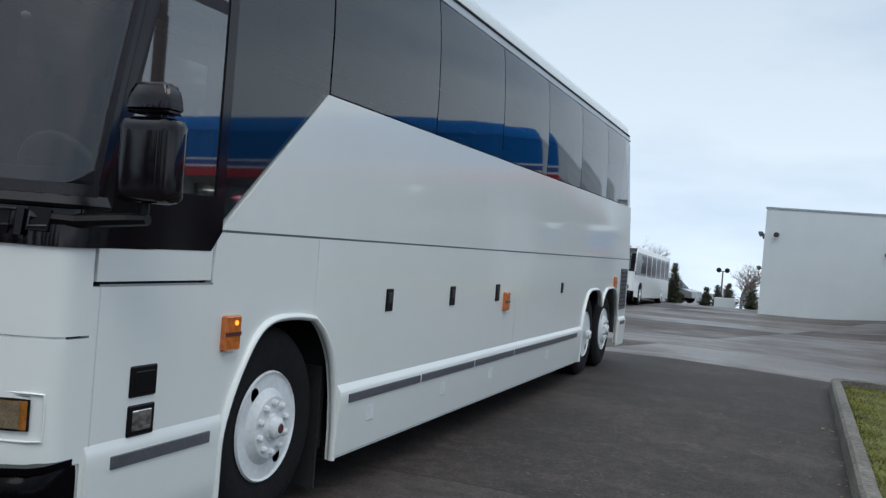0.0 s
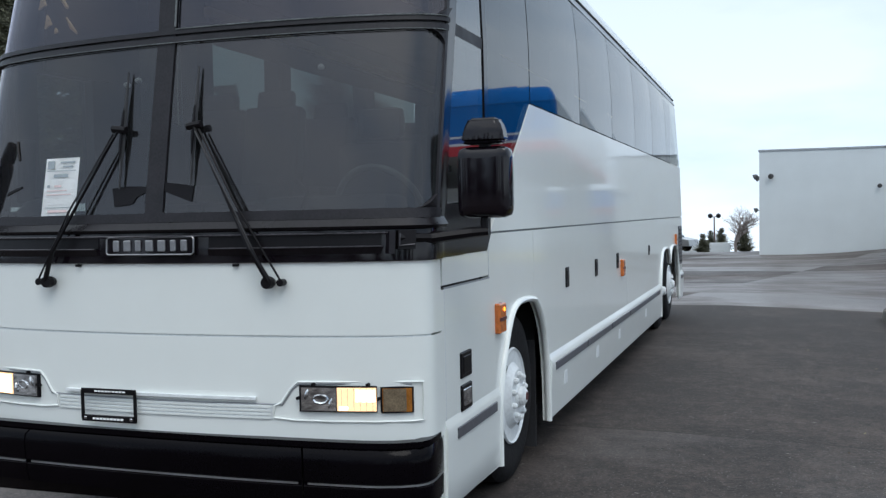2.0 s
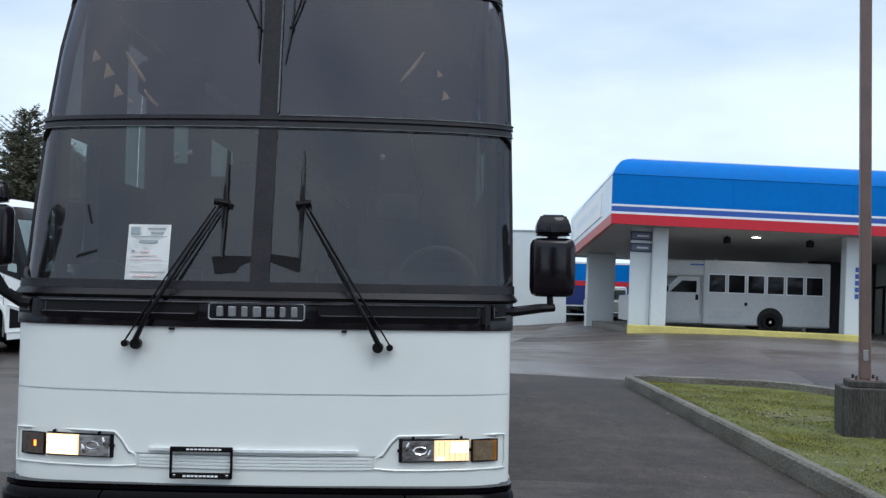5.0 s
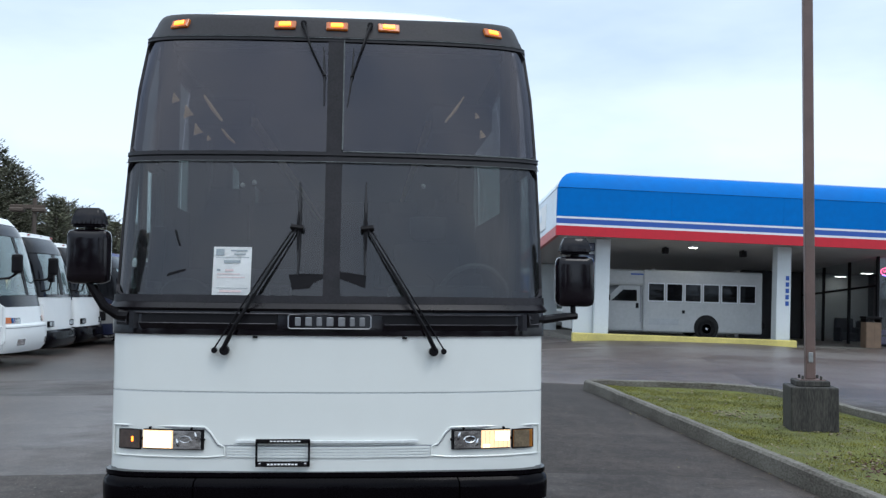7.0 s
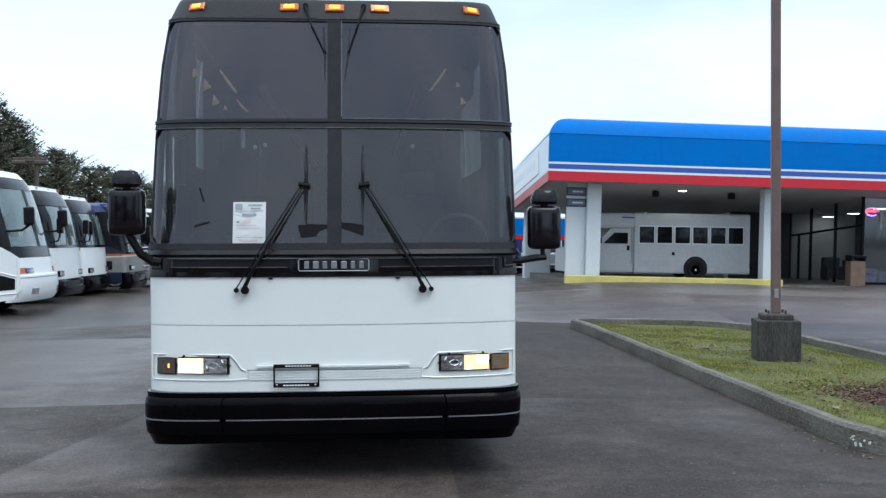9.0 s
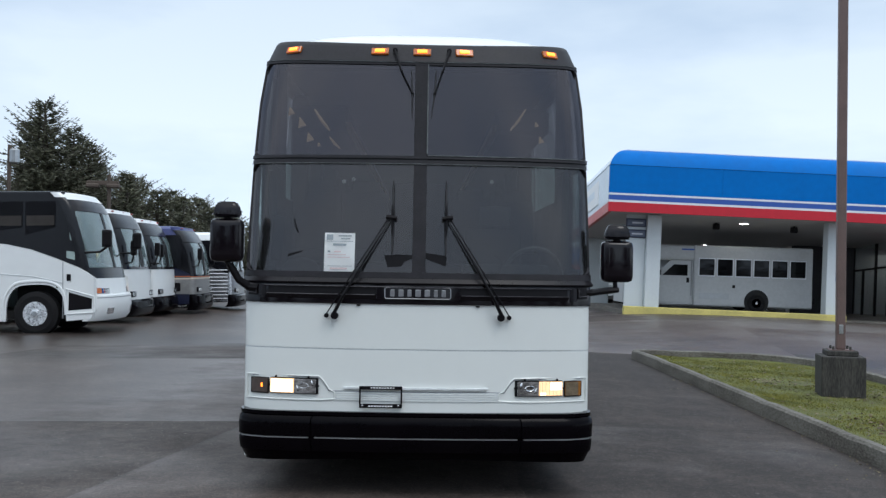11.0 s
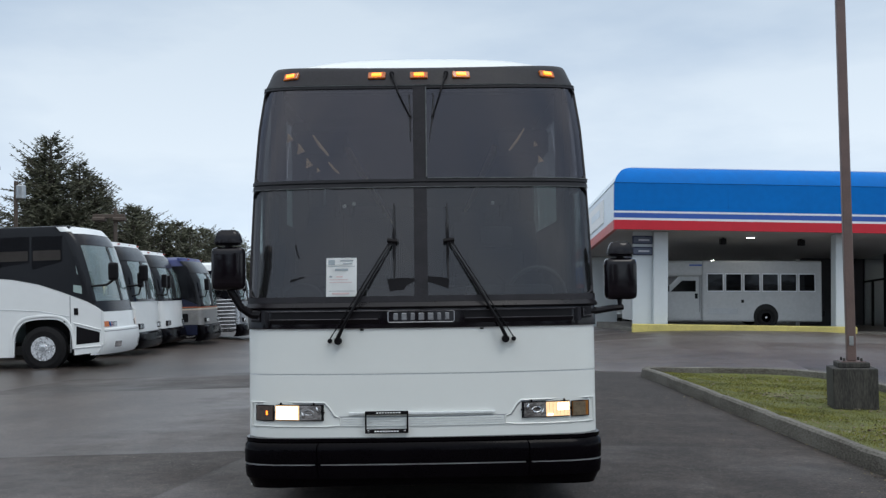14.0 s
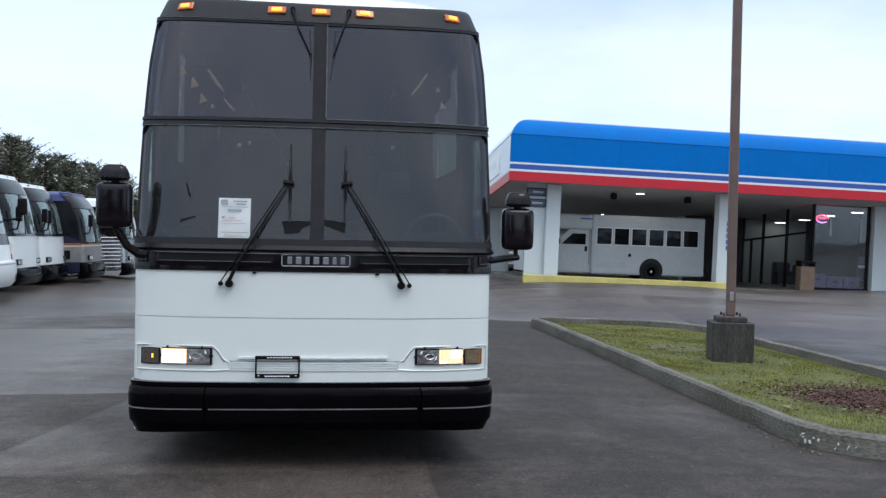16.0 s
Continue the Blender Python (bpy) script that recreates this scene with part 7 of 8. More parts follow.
    part("white_cap", loft_sections([[(x, y * (1 if x > -1.5 else 1), z) for (x, y, z) in [(xx, yy, zz) for yy, zz in ((-w, t - 0.16), (-w * 0.8, t - 0.03), (0, t), (w * 0.8, t - 0.03), (w, t - 0.16), (0, t - 0.3))]] for xx, w, t in ((-0.84, 0.98, 3.32), (-0.96, 1.08, 3.42), (-1.12, 1.15, 3.475), (-1.3, 1.165, 3.49), (-1.7, 1.165, 3.49))]), PAINT2, c, smooth=True)
    part("white_brow", sheet(us, [3.27, 3.33, 3.39, 3.44], lambda u, z, d: (ns(u, z, d)[0] + 0.012, *ns(u, z, d)[1:]), 0.05), PAINT2, c, smooth=True)
    part("far_pillar", tube([(ns(79, z, 0)[0] + 0.02, ns(79, z, 0)[1] + 0.01, z) for z in steps(2.2, 3.3, 6)], 0.04, 6), PAINT2, c)
    part("roof", B(-L, -1.02, -1.16, 1.16, 3.36, 3.47, 0.05, 2), COACH2_BLACK, c)
    part("tail", B(-L - 0.05, -L + 0.1, -1.25, 1.25, 0.5, 3.4, 0.05), PAINT2, c)
    part("underside", B(-L + 0.5, -0.5, -1.1, 1.1, 0.4, 0.6), UNDER, c)
    for y in (-1.2, 1.2):
        mr = part("wing_mirror", B(-0.1, 0.14, y - 0.08, y + 0.08, 2.1, 2.54, 0.07, 2), BLACKPLASTIC, c)
        part("arm", tube([(-0.62, y, 1.98), (-0.15, y, 2.0), (0.02, y, 2.12)], 0.03, 6), BLACKPLASTIC, mr)
    part("paper_sign", B(-0.34, -0.32, -0.9, -0.66, 1.74, 2.0), mat_note, c)
    return c


REDLENS = mat("red_marker_lens", (0.35, 0.05, 0.03), 0.25, vary=0.2, coat=0.4)
mat_note = mat("faded_yellow_note", (0.6, 0.58, 0.4), 0.8)


def upright_coach(m, body, band, label, stripe=None, fluted=False, low_front=None, top=3.4, sill=1.62, guard_top=0.7, belt=1.91):
    """Older square coach with a tall flat windscreen; nose to +x at x = 0."""
    c = thing("parked_coach", label, "coach", "row of parked coaches", m)
    L = 12.2
    for s in (1, -1):
        place = lambda a, b, d, s=s: (a, -s * (1.28 - d), b)
        part("side_panel", slab([(-L, 0.4), (-2.75, 0.4), (-2.7, 0.9), (-2.4, 1.12), (-1.8, 1.12), (-1.5, 0.9), (-1.45, 0.4), (-0.3, 0.45), (-0.25, min(1.5, belt - 0.01)), (-1.2, belt - 0.01), (-L, belt - 0.01)], place, 0.05), FLUTED if fluted else body, c)
        part("window_band", slab([(-L, belt), (-1.2, belt), (-0.25, min(1.51, belt)), (-0.35, 2.2), (-0.62, top - 0.35), (-L, top - 0.35)], lambda a, b, d, s=s: (a, -s * (1.275 - d - max(0, b - 2.2) * 0.05), b), 0.05), COACH2_BLACK, c)
        part("roof_side", slab([(-L, top - 0.34), (-0.66, top - 0.34), (-0.95, top - 0.12), (-L, top - 0.12)], lambda a, b, d, s=s: (a, -s * (1.22 - d - max(0, b - top + 0.34) * 0.4), b), 0.05), band, c)
        for i in range(6):
            x = -2.0 - i * 1.65
            part("side_window", slab([(x, belt + 0.09), (x - 1.5, belt + 0.09), (x - 1.5, top - 0.45), (x, top - 0.45)], lambda a, b, d, s=s: (a, -s * (1.281 - d - max(0, b - 2.2) * 0.05), b), 0.02), ROWSIDE, c)
            if belt < 1.9:
                part("window_post", slab([(x - 1.5, belt), (x - 1.65, belt), (x - 1.65, top - 0.36), (x - 1.5, top - 0.36)], lambda a, b, d, s=s: (a, -s * (1.29 - d - max(0, b - 2.2) * 0.05), b), 0.02), band, c)
        if stripe:
            part("silver_corner", slab([(-0.26, guard_top + 0.02), (-1.15, guard_top + 0.02), (-1.15, sill - 0.1), (-0.26, sill - 0.1)], lambda a, b, d, s=s: (a, -s * (1.286 - d), b), 0.02), SILVERFRONT, c)
            part("stripe", B(-L, -0.25, -s * 1.288 - 0.004, -s * 1.288 + 0.004, sill - 0.02, sill + 0.02), stripe, c)
            part("stripe", B(-L, -0.25, -s * 1.288 - 0.004, -s * 1.288 + 0.004, sill - 0.1, sill - 0.045), CREAM, c)
            part("square_lamp", B(-0.9, -0.6, -s * 1.29 - 0.01, -s * 1.29 + 0.01, 0.9, 1.2, 0.02), BLACKPLASTIC, c)
        if fluted:
            for k in range(9):
                part("flute", tube([(-L, -s * 1.285, 0.55 + k * 0.14), (-0.3, -s * 1.285, 0.55 + k * 0.14)], 0.03, 6), FLUTED, c)
        row_wheel(c, -2.1, s)
        row_wheel(c, -9.5, s)
        part("wheel_well", B(-2.7, -1.5, -0.7 if s > 0 else 0.66, -0.66 if s > 0 else 0.7, 0.3, 1.15), UNDER, c)
    def ns(u, z, d):
        a = radians(u)
        p = lerp(z, [0.3, 0.85, 1.6, 2.4, top - 0.35, top - 0.1], [0.0, 0.0, -0.02, -0.14, -0.4, -0.62])
        return (p - 0.3 * (1 - abs(math.cos(a)) ** 0.7) - d, 1.275 * math.copysign(abs(math.sin(a)) ** 0.7, a) * (1 - 0.04 * max(0, z - 2.2)), z)
    us = steps(-90, 90, 24)
    part("front_panel", sheet(us, [guard_top + 0.01, 0.95, 1.2, sill], ns, 0.05), low_front or body, c, smooth=True)
    if stripe:
        part("front_stripe", sheet(us, [sill - 0.03, sill + 0.005], lambda u, z, d: (ns(u, z, d)[0] + 0.012, *ns(u, z, d)[1:]), 0.02), stripe, c)
        part("front_stripe", sheet(us, [sill - 0.09, sill - 0.045], lambda u, z, d: (ns(u, z, d)[0] + 0.012, *ns(u, z, d)[1:]), 0.02), CREAM, c)
    part("front_bumper", sheet(us, [0.22, 0.26, 0.34, 0.45, 0.56, guard_top - 0.05, guard_top], lambda u, z, d: (ns(u, z, d)[0] + lerp(z, [0.22, 0.3, 0.45, guard_top - 0.05, guard_top], [0.0, 0.1, 0.13, 0.09, 0.03]), *ns(u, z, d)[1:]), 0.12), BUMPER, c, smooth=True)
    part("windscreen", sheet(us, [sill + 0.04, 2.0, 2.4, top - 0.62], ns, 0.03), ROWGLASS, c, "tall curved windscreen", smooth=True)
    part("sill", sheet(us, [sill - 0.02, sill + 0.06], lambda u, z, d: (ns(u, z, d)[0] + 0.01, *ns(u, z, d)[1:]), 0.03), BLACKTRIM, c)
    part("mullion", sheet([-2, 2], [sill + 0.04, 2.0, 2.4, top - 0.62], lambda u, z, d: (ns(u, z, d)[0] + 0.014, *ns(u, z, d)[1:]), 0.03), BLACKPLASTIC, c)
    part("destination_glass", sheet(us, [top - 0.6, top - 0.45, top - 0.3, top - 0.17], ns, 0.03), COACH2_BLACK, c, smooth=True)
    part("brow", sheet(us, [top - 0.17, top - 0.12, top - 0.06], ns, 0.05), band, c, smooth=True)
    for sg in (-1, 1):
        part("corner_post", sheet([sg * u for u in steps(50, 90, 8)], [sill + 0.02, 2.0, 2.4, top - 0.62], lambda u, z, d: (ns(u, z, d)[0] + 0.006, ns(u, z, d)[1] * 1.003, z), 0.04), COACH2_BLACK, c, smooth=True)
    part("roof", loft_sections([[(x, y, z) for y, z in ((-1.13 * w, t - 0.16), (-0.98 * w, t - 0.06), (-0.6 * w, t), (0.6 * w, t), (0.98 * w, t - 0.06), (1.13 * w, t - 0.16), (0, t - 0.24))] for x, w, t in ((-L, 1, top), (-1.2, 1, top), (-0.86, 0.99, top - 0.02), (-0.7, 0.95, top - 0.07), (-0.6, 0.88, top - 0.13))]), band, c, smooth=True)
    part("far_pillar", tube([(ns(80, z, 0)[0] + 0.02, ns(80, z, 0)[1] + 0.01, z) for z in steps(sill, top - 0.2, 5)], 0.035, 6), band, c)
    part("tail", B(-L - 0.05, -L + 0.1, -1.25, 1.25, 0.5, top - 0.1, 0.05), body, c)
    part("underside", B(-L + 0.5, -0.5, -1.1, 1.1, 0.4, 0.6), UNDER, c)
    for y in (-0.95, -0.75, 0.75, 0.95):
        lamp_x = ns(math.copysign(40, y), 0.95, 0)[0]
        hl = part("headlamp", B(lamp_x - 0.06, lamp_x + 0.05, y - 0.09, y + 0.09, guard_top + 0.1, guard_top + 0.24, 0.02), HEADLIGHT_OFF, c)
        part("bezel", B(lamp_x - 0.07, lamp_x + 0.04, y - 0.105, y + 0.105, guard_top + 0.085, guard_top + 0.255, 0.02), BLACKPLASTIC, hl)
    for y in (-1.22, 1.22):
        mr = part("wing_mirror", B(0.0, 0.16, y - 0.09, y + 0.09, 2.0, 2.42, 0.04, 2), BLACKPLASTIC, c)
        part("arm", tube([(-0.25, y * 0.97, 1.75), (0.02, y, 1.8), (0.08, y, 2.02)], 0.025, 6), BLACKPLASTIC, mr)
    for y in (-0.6, 0.6):
        wp = part("wiper", tube([(0.06, y, 1.66), (-0.02, y * 0.7, 2.1), (-0.08, y * 0.6, 2.5)], 0.015, 5), BLACKPLASTIC, c)
    for y in (-0.9, 0, 0.9):
        part("roof_marker", B(-0.66, -0.6, y - 0.04, y + 0.04, top - 0.12, top - 0.085, 0.01), REDLENS, c)
    return c


def row_pose(x, y, lift=0.0):
    return pose(x, y, ground_z(x - 5, y) + lift, 0, -1.3, 0)


swoop_coach(row_pose(-7.87, 18.1, 0.02) @ Matrix.Scale(1.045, 4))
upright_coach(row_pose(-8.50, 22.2, 0.02) @ Matrix.Scale(1.02, 4), PAINT2, PAINT2, "white coach with tall black-framed windscreen")
upright_coach(row_pose(-8.65, 25.7) @ Matrix.Scale(1.02, 4), PAINT2, PAINT2, "white coach with tall black-framed windscreen", top=3.3)
upright_coach(row_pose(-7.92, 28.0, -0.05), NAVYBODY, NAVYROOF, "navy blue coach with cream and orange stripes", ORANGE, low_front=SILVERFRONT, top=3.24, sill=1.42, guard_top=0.78)
upright_coach(row_pose(-7.35, 31.9, -0.1), FLUTED, PAINT2, "coach with fluted steel sides and white roof", fluted=True, low_front=FLUTED, top=3.2)
far = upright_coach(pose(0, 0, 0), PAINT2, PAINT2, "white coach with large dark windows parked far behind the lot", top=2.85, belt=1.45)
far.matrix_basis = pose(-4.55, 41.0, ground_z(-4.0, 41.0) - 0.02, 0, -1.8, -90)


# ---- trees and distance ----
def conifer(x, y, h, w, seed, base=None, dense=1.0, size=1.0, scale=1.0):
    """A ragged fir: trunk, limbs, and a crown of many small drooping sprays."""
    rng = random.Random(seed)
    z0 = ground_z(x, y) - 0.1 if base is None else base
    t = thing("conifer", "dark green fir tree with ragged drooping branches", "tree", "conifers behind the lot", pose(x, y, z0) @ Matrix.Scale(scale, 4))
    part("trunk", tube([(0, 0, 0), (0.03 * w, 0, h * 0.4), (0, 0.02 * w, h * 0.8), (0, 0, h)], [0.06 * w + 0.06, 0.05 * w + 0.04, 0.03 * w, 0.012], 8), BARK, t)
    verts, faces, lv, lf = [], [], [], []
    lean = [rng.uniform(0.7, 1.15) for _ in range(8)]
    def spray(p, b, el, ln):
        ex, ey, ez = p[0] + ln * math.cos(b) * math.cos(el), p[1] + ln * math.sin(b) * math.cos(el), p[2] + ln * math.sin(el)
        ww, tw = ln * 0.15, rng.uniform(-1, 1)
        nx, ny, nz = -math.sin(b) * ww * (1 - abs(tw)), math.cos(b) * ww * (1 - abs(tw)), ww * tw
        mx, my, mz = p[0] * 0.5 + ex * 0.5, p[1] * 0.5 + ey * 0.5, p[2] * 0.5 + ez * 0.5
        k0 = len(verts)
        verts.extend([p, (mx + nx, my + ny, mz + nz), (ex, ey, ez), (mx - nx, my - ny, mz - nz)])
        faces.append((k0, k0 + 1, k0 + 2, k0 + 3))
    z = h * 0.04
    while z < h * 0.985:
        f = z / h
        reach = w * (1 - f) ** 0.78 * (0.75 + 0.25 * min(1, f * 5)) + 0.12
        for k in range(max(3, int((4 + 8 * (1 - f)) * dense))):
            a = rng.uniform(0, 6.283)
            r = reach * rng.choice((0.55, 0.8, 0.95, 1.05, 1.2)) * rng.uniform(0.85, 1.1) * lean[int(a / 6.2832 * 8) % 8]
            rise = rng.uniform(0.0, 0.4) * r + (0.5 * r if f > 0.75 else 0)
            n = max(3, int(r / 0.2))
            line = [(0.0, 0.0, z)]
            for i in range(1, n + 1):
                q = i / n
                line.append((r * q * math.cos(a), r * q * math.sin(a), z + rise * q - 0.28 * r * q * q + 0.5 * r * max(0, q - 0.5)))
                for s in range(int(5 if dense > 0.9 else 4)):
                    spray(line[-1], a + rng.choice((-1, 1)) * rng.uniform(0.2, 1.3), rng.uniform(-0.4, 0.55), rng.uniform(0.16, 0.42) * (1.45 - 0.95 * q) * size)
            spray(line[-1], a, 0.6, 0.22 * size)
            k0 = len(lv)
            for i, c in enumerate(line):
                hw = 0.024 * (1 - i / len(line)) + 0.007
                lv += [(c[0], c[1], c[2] - hw), (c[0], c[1], c[2] + hw)]
                if i:
                    j = k0 + 2 * i
                    lf.append((j - 2, j, j + 1, j - 1))
        z += 0.15 + 0.13 * (1 - f) * rng.uniform(0.6, 1.3)
    # upright shoots round the top
    tall = min(1.0, h / 8)
    for k in range(int(14 * dense)):
        a, q = rng.uniform(0, 6.283), rng.uniform(0.0, 0.75) ** 0.8
        rr = w * q * 0.8
        zz = h * (1 - (q ** 1.25) * 0.85) * rng.uniform(0.93, 1.02)
        for i in range(7):
            for s in range(4):
                spray((rr * math.cos(a), rr * math.sin(a), zz + (i * 0.17 - 0.9) * tall), rng.uniform(0, 6.283), 0.7, 0.3 * (1 - i / 9) * size * tall)
    for name, v, fc, mt in (("crown", verts, faces, NEEDLE), ("limb_frame", lv, lf, BARK)):
        me = bpy.data.meshes.new(name)
        me.from_pydata(v, [], fc)
        me.materials.append(mt)
        ob = new(name, me)
        ob.parent = t


def bare_tree(x, y, h, seed):
    rng = random.Random(seed)
    t = thing("bare_tree", "leafless winter tree with fine pale twigs", "tree", m=pose(x, y, ground_z(x, y)))
    bm, verts, faces = bmesh.new(), [], []
    def twig(p, q, r):
        side = (q - p).cross(Vector((0.3, 1, 0.2))).normalized() * r
        k0 = len(verts)
        verts.extend([tuple(p - side), tuple(p + side), tuple(q)])
        faces.append((k0, k0 + 1, k0 + 2))
    def grow(p, d, ln, r, depth):
        q = p + d * ln
        if depth < 4:
            tube([p, (p + q) / 2 + Vector((rng.uniform(-1, 1), rng.uniform(-1, 1), 0)) * ln * 0.08, q], [r, r * 0.85, r * 0.66], 6 if depth < 2 else 4, bm)
        else:
            twig(p, q, r)
        if depth < 7:
            for k in range((6, 4, 3, 3, 3, 2, 2)[depth]):
                e = (d + Vector((rng.uniform(-1, 1), rng.uniform(-1, 1), rng.uniform(-0.25, 0.5))) * (1.15 if depth < 2 else 0.85)).normalized()
                grow(p + d * ln * rng.uniform(0.45, 1.0), e, ln * rng.uniform(0.55, 0.82), r * 0.6, depth + 1)
    grow(Vector((0, 0, 0)), Vector((0.05, 0, 1)).normalized(), h * 0.26, 0.11, 0)
    part("branchwork", bm, TWIG, t)
    me = bpy.data.meshes.new("twigs")
    me.from_pydata(verts, [], faces)
    me.materials.append(TWIG)
    ob = new("twigs", me)
    ob.parent = t


# firs behind the row of coaches: a tall one, then a lower belt falling away
for x, y, h, w, sd in ((-20.5, 44.5, 10.7, 4.6, 3), (-21.9, 46, 9.8, 3.8, 4), (-19.3, 45.5, 9.4, 3.4, 57), (-18.6, 46, 8.6, 3.4, 5), (-25.4, 44, 8.4, 3.2, 6), (-28.6, 46, 9.0, 3.6, 7), (-32.0, 45, 9.4, 3.8, 8),
                       (-17.3, 48.5, 7.1, 3.2, 9), (-15.9, 50, 6.9, 3.2, 10), (-14.6, 51, 6.5, 3.0, 13), (-13.2, 52.5, 5.9, 2.8, 14), (-12.2, 54, 5.5, 2.6, 15), (-11.2, 56, 5.0, 2.6, 16),
                       (-19.4, 49.5, 7.0, 3.6, 17), (-23.8, 50, 7.4, 3.8, 18), (-16.6, 46.5, 6.0, 2.8, 19), (-14.0, 48.5, 5.4, 2.6, 20), (-12.6, 51, 4.8, 2.4, 21), (-10.3, 58, 4.4, 2.2, 22), (-26.5, 50, 7.6, 3.8, 23),
                       (-20.0, 52, 8.0, 4.2, 51), (-18.0, 53, 7.4, 4.0, 52), (-16.2, 54, 7.2, 3.8, 53), (-14.6, 55, 6.8, 3.6, 54), (-13.0, 56.5, 6.2, 3.4, 55), (-22.6, 53, 7.6, 4.2, 56)):
    conifer(x, y, h * (0.9 if x > -16.5 else 1.0), w * 1.1, sd, dense=1.5)
# taller firs beside the first coach of the row
for x, y, h, w, sd in ((-26.0, 27.2, 17.5, 4.2, 24), (-23.2, 28.5, 17.0, 3.8, 25), (-20.3, 27.4, 14.2, 3.0, 26), (-21.6, 30.5, 11.0, 3.6, 27), (-28.5, 29.0, 15.0, 4.0, 28)):
    conifer(x, y, h, w, sd, dense=1.5, size=1.25)
# tall firs along the far side of the lot behind the viewer
for i in range(16):
    rg = random.Random(100 + i)
    conifer(-52 + i * 6.6 + rg.uniform(-1.5, 1.5), -44 + rg.uniform(-4, 4), rg.uniform(10, 17), rg.uniform(3.4, 4.6), 100 + i, dense=0.45, size=1.8)


def yard_lamp(x, y, h, turn, reach=((-1.5, -1.2), (1.5, 1.2))):
    l = thing("yard_lamp", "timber pole with a box floodlight on a crossarm", "street lamp", "yard lamps", pose(x, y, ground_z(x, y), 0, 0, turn))
    part("pole", tube([(0, 0, 0), (0, 0, h)], [0.12, 0.09], 10), WOOD, l)
    part("crossarm", B(reach[0][0], reach[1][0], -0.08, 0.08, h - 0.5, h - 0.3, 0.02), WOOD, l)
    for at in (reach[0][1], reach[1][1]):
        part("lamp_head", B(at - 0.3, at + 0.3, -0.22, 0.22, h - 0.64, h - 0.44, 0.05), WOOD, l)


yard_lamp(-15.1, 22.9, 6.5, 8)
yard_lamp(-15.0, 38.5, 6.0, 5, ((-1.05, -0.75), (0.45, 0.2)))


def wooden_post(x, y, h):
    p = thing("power_pole", "pale timber power pole with a grey drum", "pole", m=pose(x, y, ground_z(x, y)))
    part("pole", tube([(0, 0, 0), (0, 0, h)], [0.13, 0.1], 8), WOOD, p)
    part("drum", lathe([(h - 0.9, 0.2), (h - 0.85, 0.24), (h - 0.25, 0.24), (h - 0.2, 0.2)], 12, "z", (0.25, 0, 0)), STEEL, p)


wooden_post(-20.4, 40.0, 7.6)

# distance beyond the gap between the coach and the hall, where the ground falls away
bare_tree(0.05, 67, 4.6, 21)
bare_tree(-6.5, 62, 5.5, 22)
for x, y, h, w, sd in ((-3.55, 58, 2.6, 0.85, 31), (-4.4, 56, 1.9, 0.7, 32), (-1.72, 60, 1.25, 0.6, 33), (0.5, 72, 2.1, 1.0, 34), (-1.2, 72, 1.9, 0.9, 35), (-1.9, 71, 1.7, 0.6, 36)):
    conifer(x, y, h * 4, w * 4, sd, dense=1.1, size=1.6, scale=0.25)


def twin_floodlight(x, y, h):
    l = thing("floodlight_mast", "slim mast with two round floodlights", "street lamp", m=pose(x, y, ground_z(x, y)))
    part("mast", tube([(0, 0, 0), (0, 0, h)], [0.07, 0.05], 8), POLE, l)
    part("bar", tube([(-0.35, 0, h), (0.35, 0, h)], 0.035, 6), POLE, l)
    for s in (-1, 1):
        part("lamp_head", lathe([(-0.1, 0.09), (0.05, 0.17), (0.22, 0.19), (0.28, 0.07)], 12, "y", (s * 0.3, -0.1, h + 0.08)), BLACKPLASTIC, l)


twin_floodlight(-1.65, 71, 2.65)


def low_wall(x0, x1, y, h):
    solid("wall_low", B(x0, x1, y, y + 0.3, ground_z(x0, y) - 0.2, ground_z(x0, y) + h, 0.02), STUCCO, "low white yard wall", "wall", "structure")


low_wall(-3.6, -2.4, 66, 0.65)
low_wall(-1.7, -0.3, 66, 0.65)


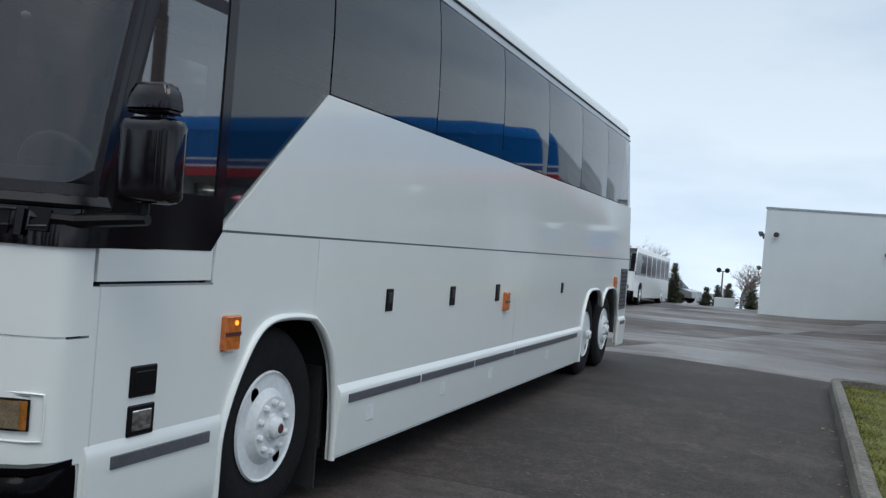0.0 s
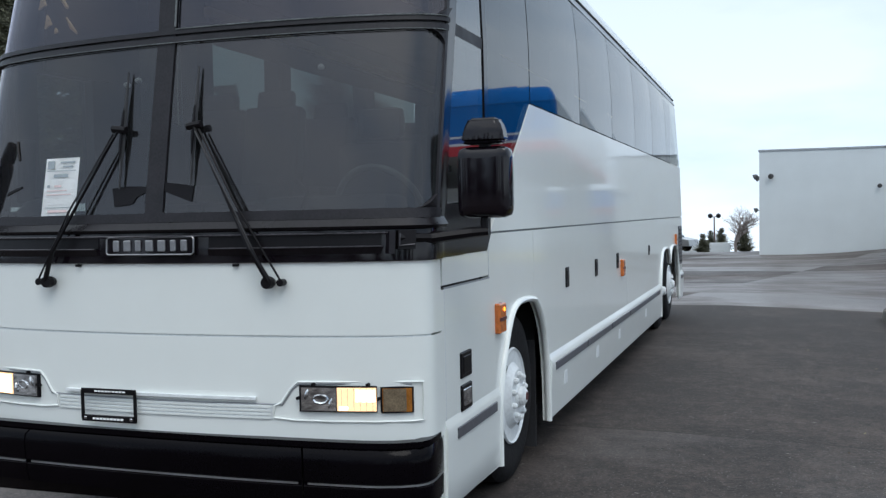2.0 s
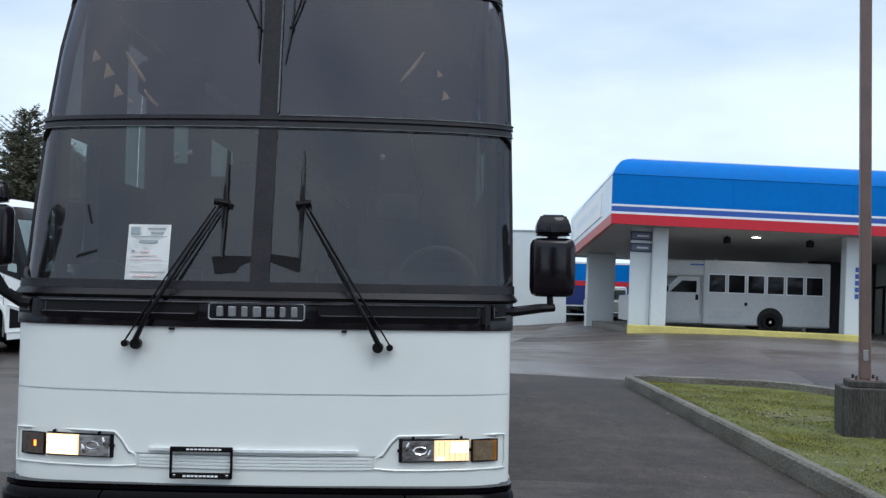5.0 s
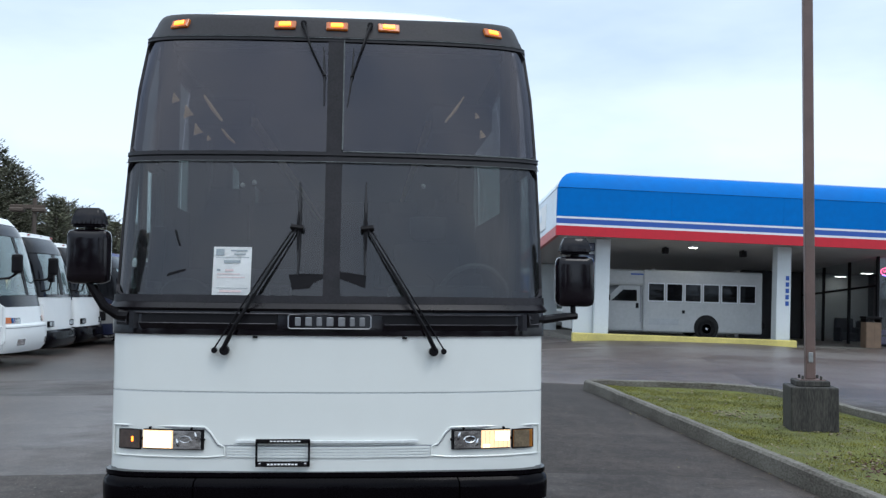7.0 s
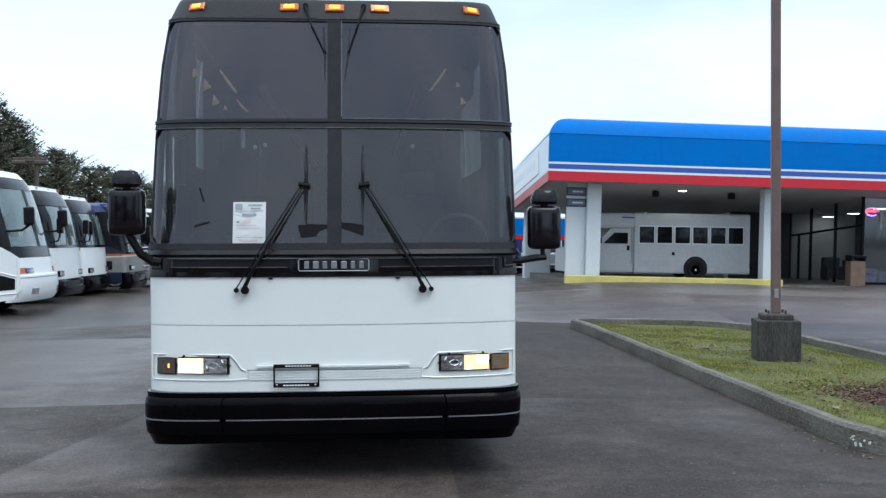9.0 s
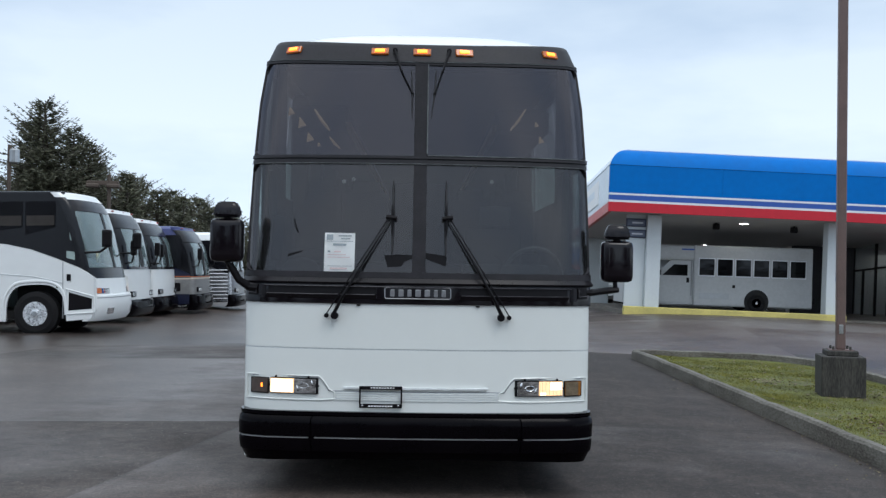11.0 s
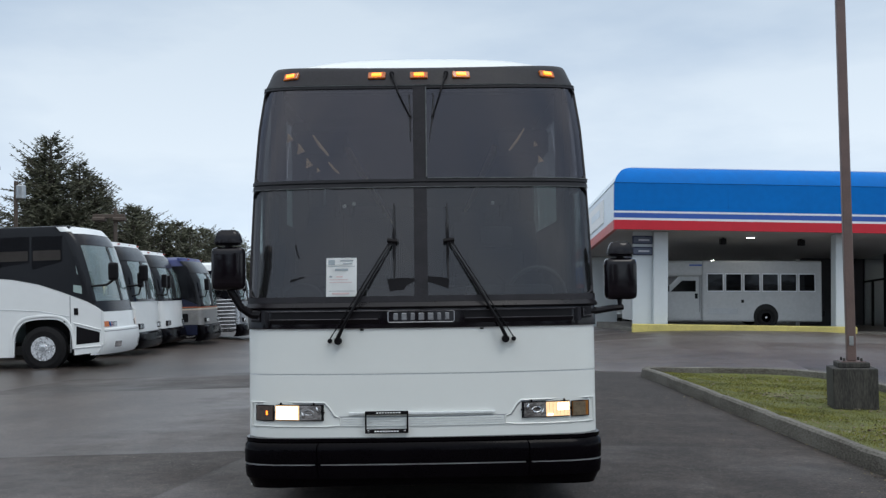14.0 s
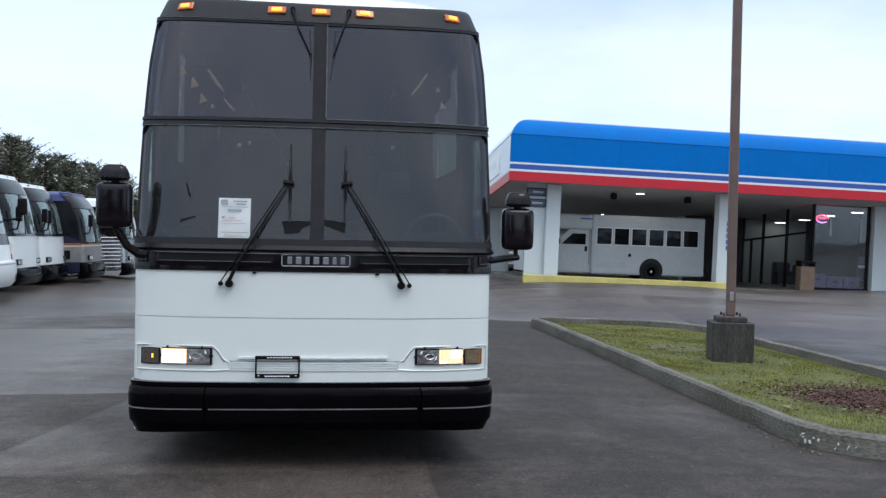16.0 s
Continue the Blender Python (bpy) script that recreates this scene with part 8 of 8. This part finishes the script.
def parked_car(x, y, turn, material, label):
    v = thing("car", label, "car", "cars behind the lot", pose(x, y, ground_z(x, y), 0, 0, turn))
    part("body", slab([(-2.15, 0.4), (2.1, 0.4), (2.15, 0.75), (1.6, 0.92), (-1.4, 0.94), (-2.1, 0.8)], lambda a, b, d: (-0.88 + d, a, b), 1.76), material, v)
    part("cabin", slab([(-1.3, 0.94), (1.5, 0.94), (0.9, 1.45), (-0.7, 1.45)], lambda a, b, d: (-0.76 + d, a, b), 1.52), SIDE_GLASS, v)
    part("roof", B(-0.7, 0.7, -0.7, 0.9, 1.44, 1.49, 0.02), material, v)
    for sx in (-0.85, 0.85):
        for sy in (-1.35, 1.35):
            part("wheel", lathe([(sx - 0.1, 0.2), (sx - 0.1, 0.33), (sx + 0.1, 0.33), (sx + 0.1, 0.2)], 18, "x", (0, sy, 0.33)), TYRE, v)


CARSILVER = mat("silver_car_paint", (0.35, 0.36, 0.37), 0.3, 0.4, coat=0.4)
parked_car(-4.4, 61, 75, CARSILVER, "silver parked car beyond the lot")


def far_woods():
    """A low line of dark shrubs and trees closing the view all round."""
    rng = random.Random(9)
    verts, faces = [], []
    for i in range(900):
        a = rng.uniform(0, 6.283)
        r = rng.uniform(95, 150)
        x, y = r * math.cos(a), r * math.sin(a)
        if abs(math.atan2(x, y)) < 0.5:
            continue
        elif abs(math.atan2(x, y)) < 0.7:
            hmax = 3.0
        else:
            hmax = 8.0
        h = rng.uniform(0.4, 1.0) * hmax
        for s in range(70):
            px, py, pz = x + rng.gauss(0, 1.6), y + rng.gauss(0, 1.6), ground_z(max(-60, min(60, x)), max(-30, y)) + h * rng.random() ** 1.2
            k0, q = len(verts), rng.uniform(0.15, 0.5)
            verts += [(px + rng.uniform(-q, q), py + rng.uniform(-q, q), pz + rng.uniform(-q, q)) for _ in range(3)]
            faces.append((k0, k0 + 1, k0 + 2))
    me = bpy.data.meshes.new("far_woods")
    me.from_pydata(verts, [], faces)
    me.materials.append(SHRUB)
    tagged(new("far_woods", me), "low dark tree line in the distance", "woods", "", "stuff")


far_woods()
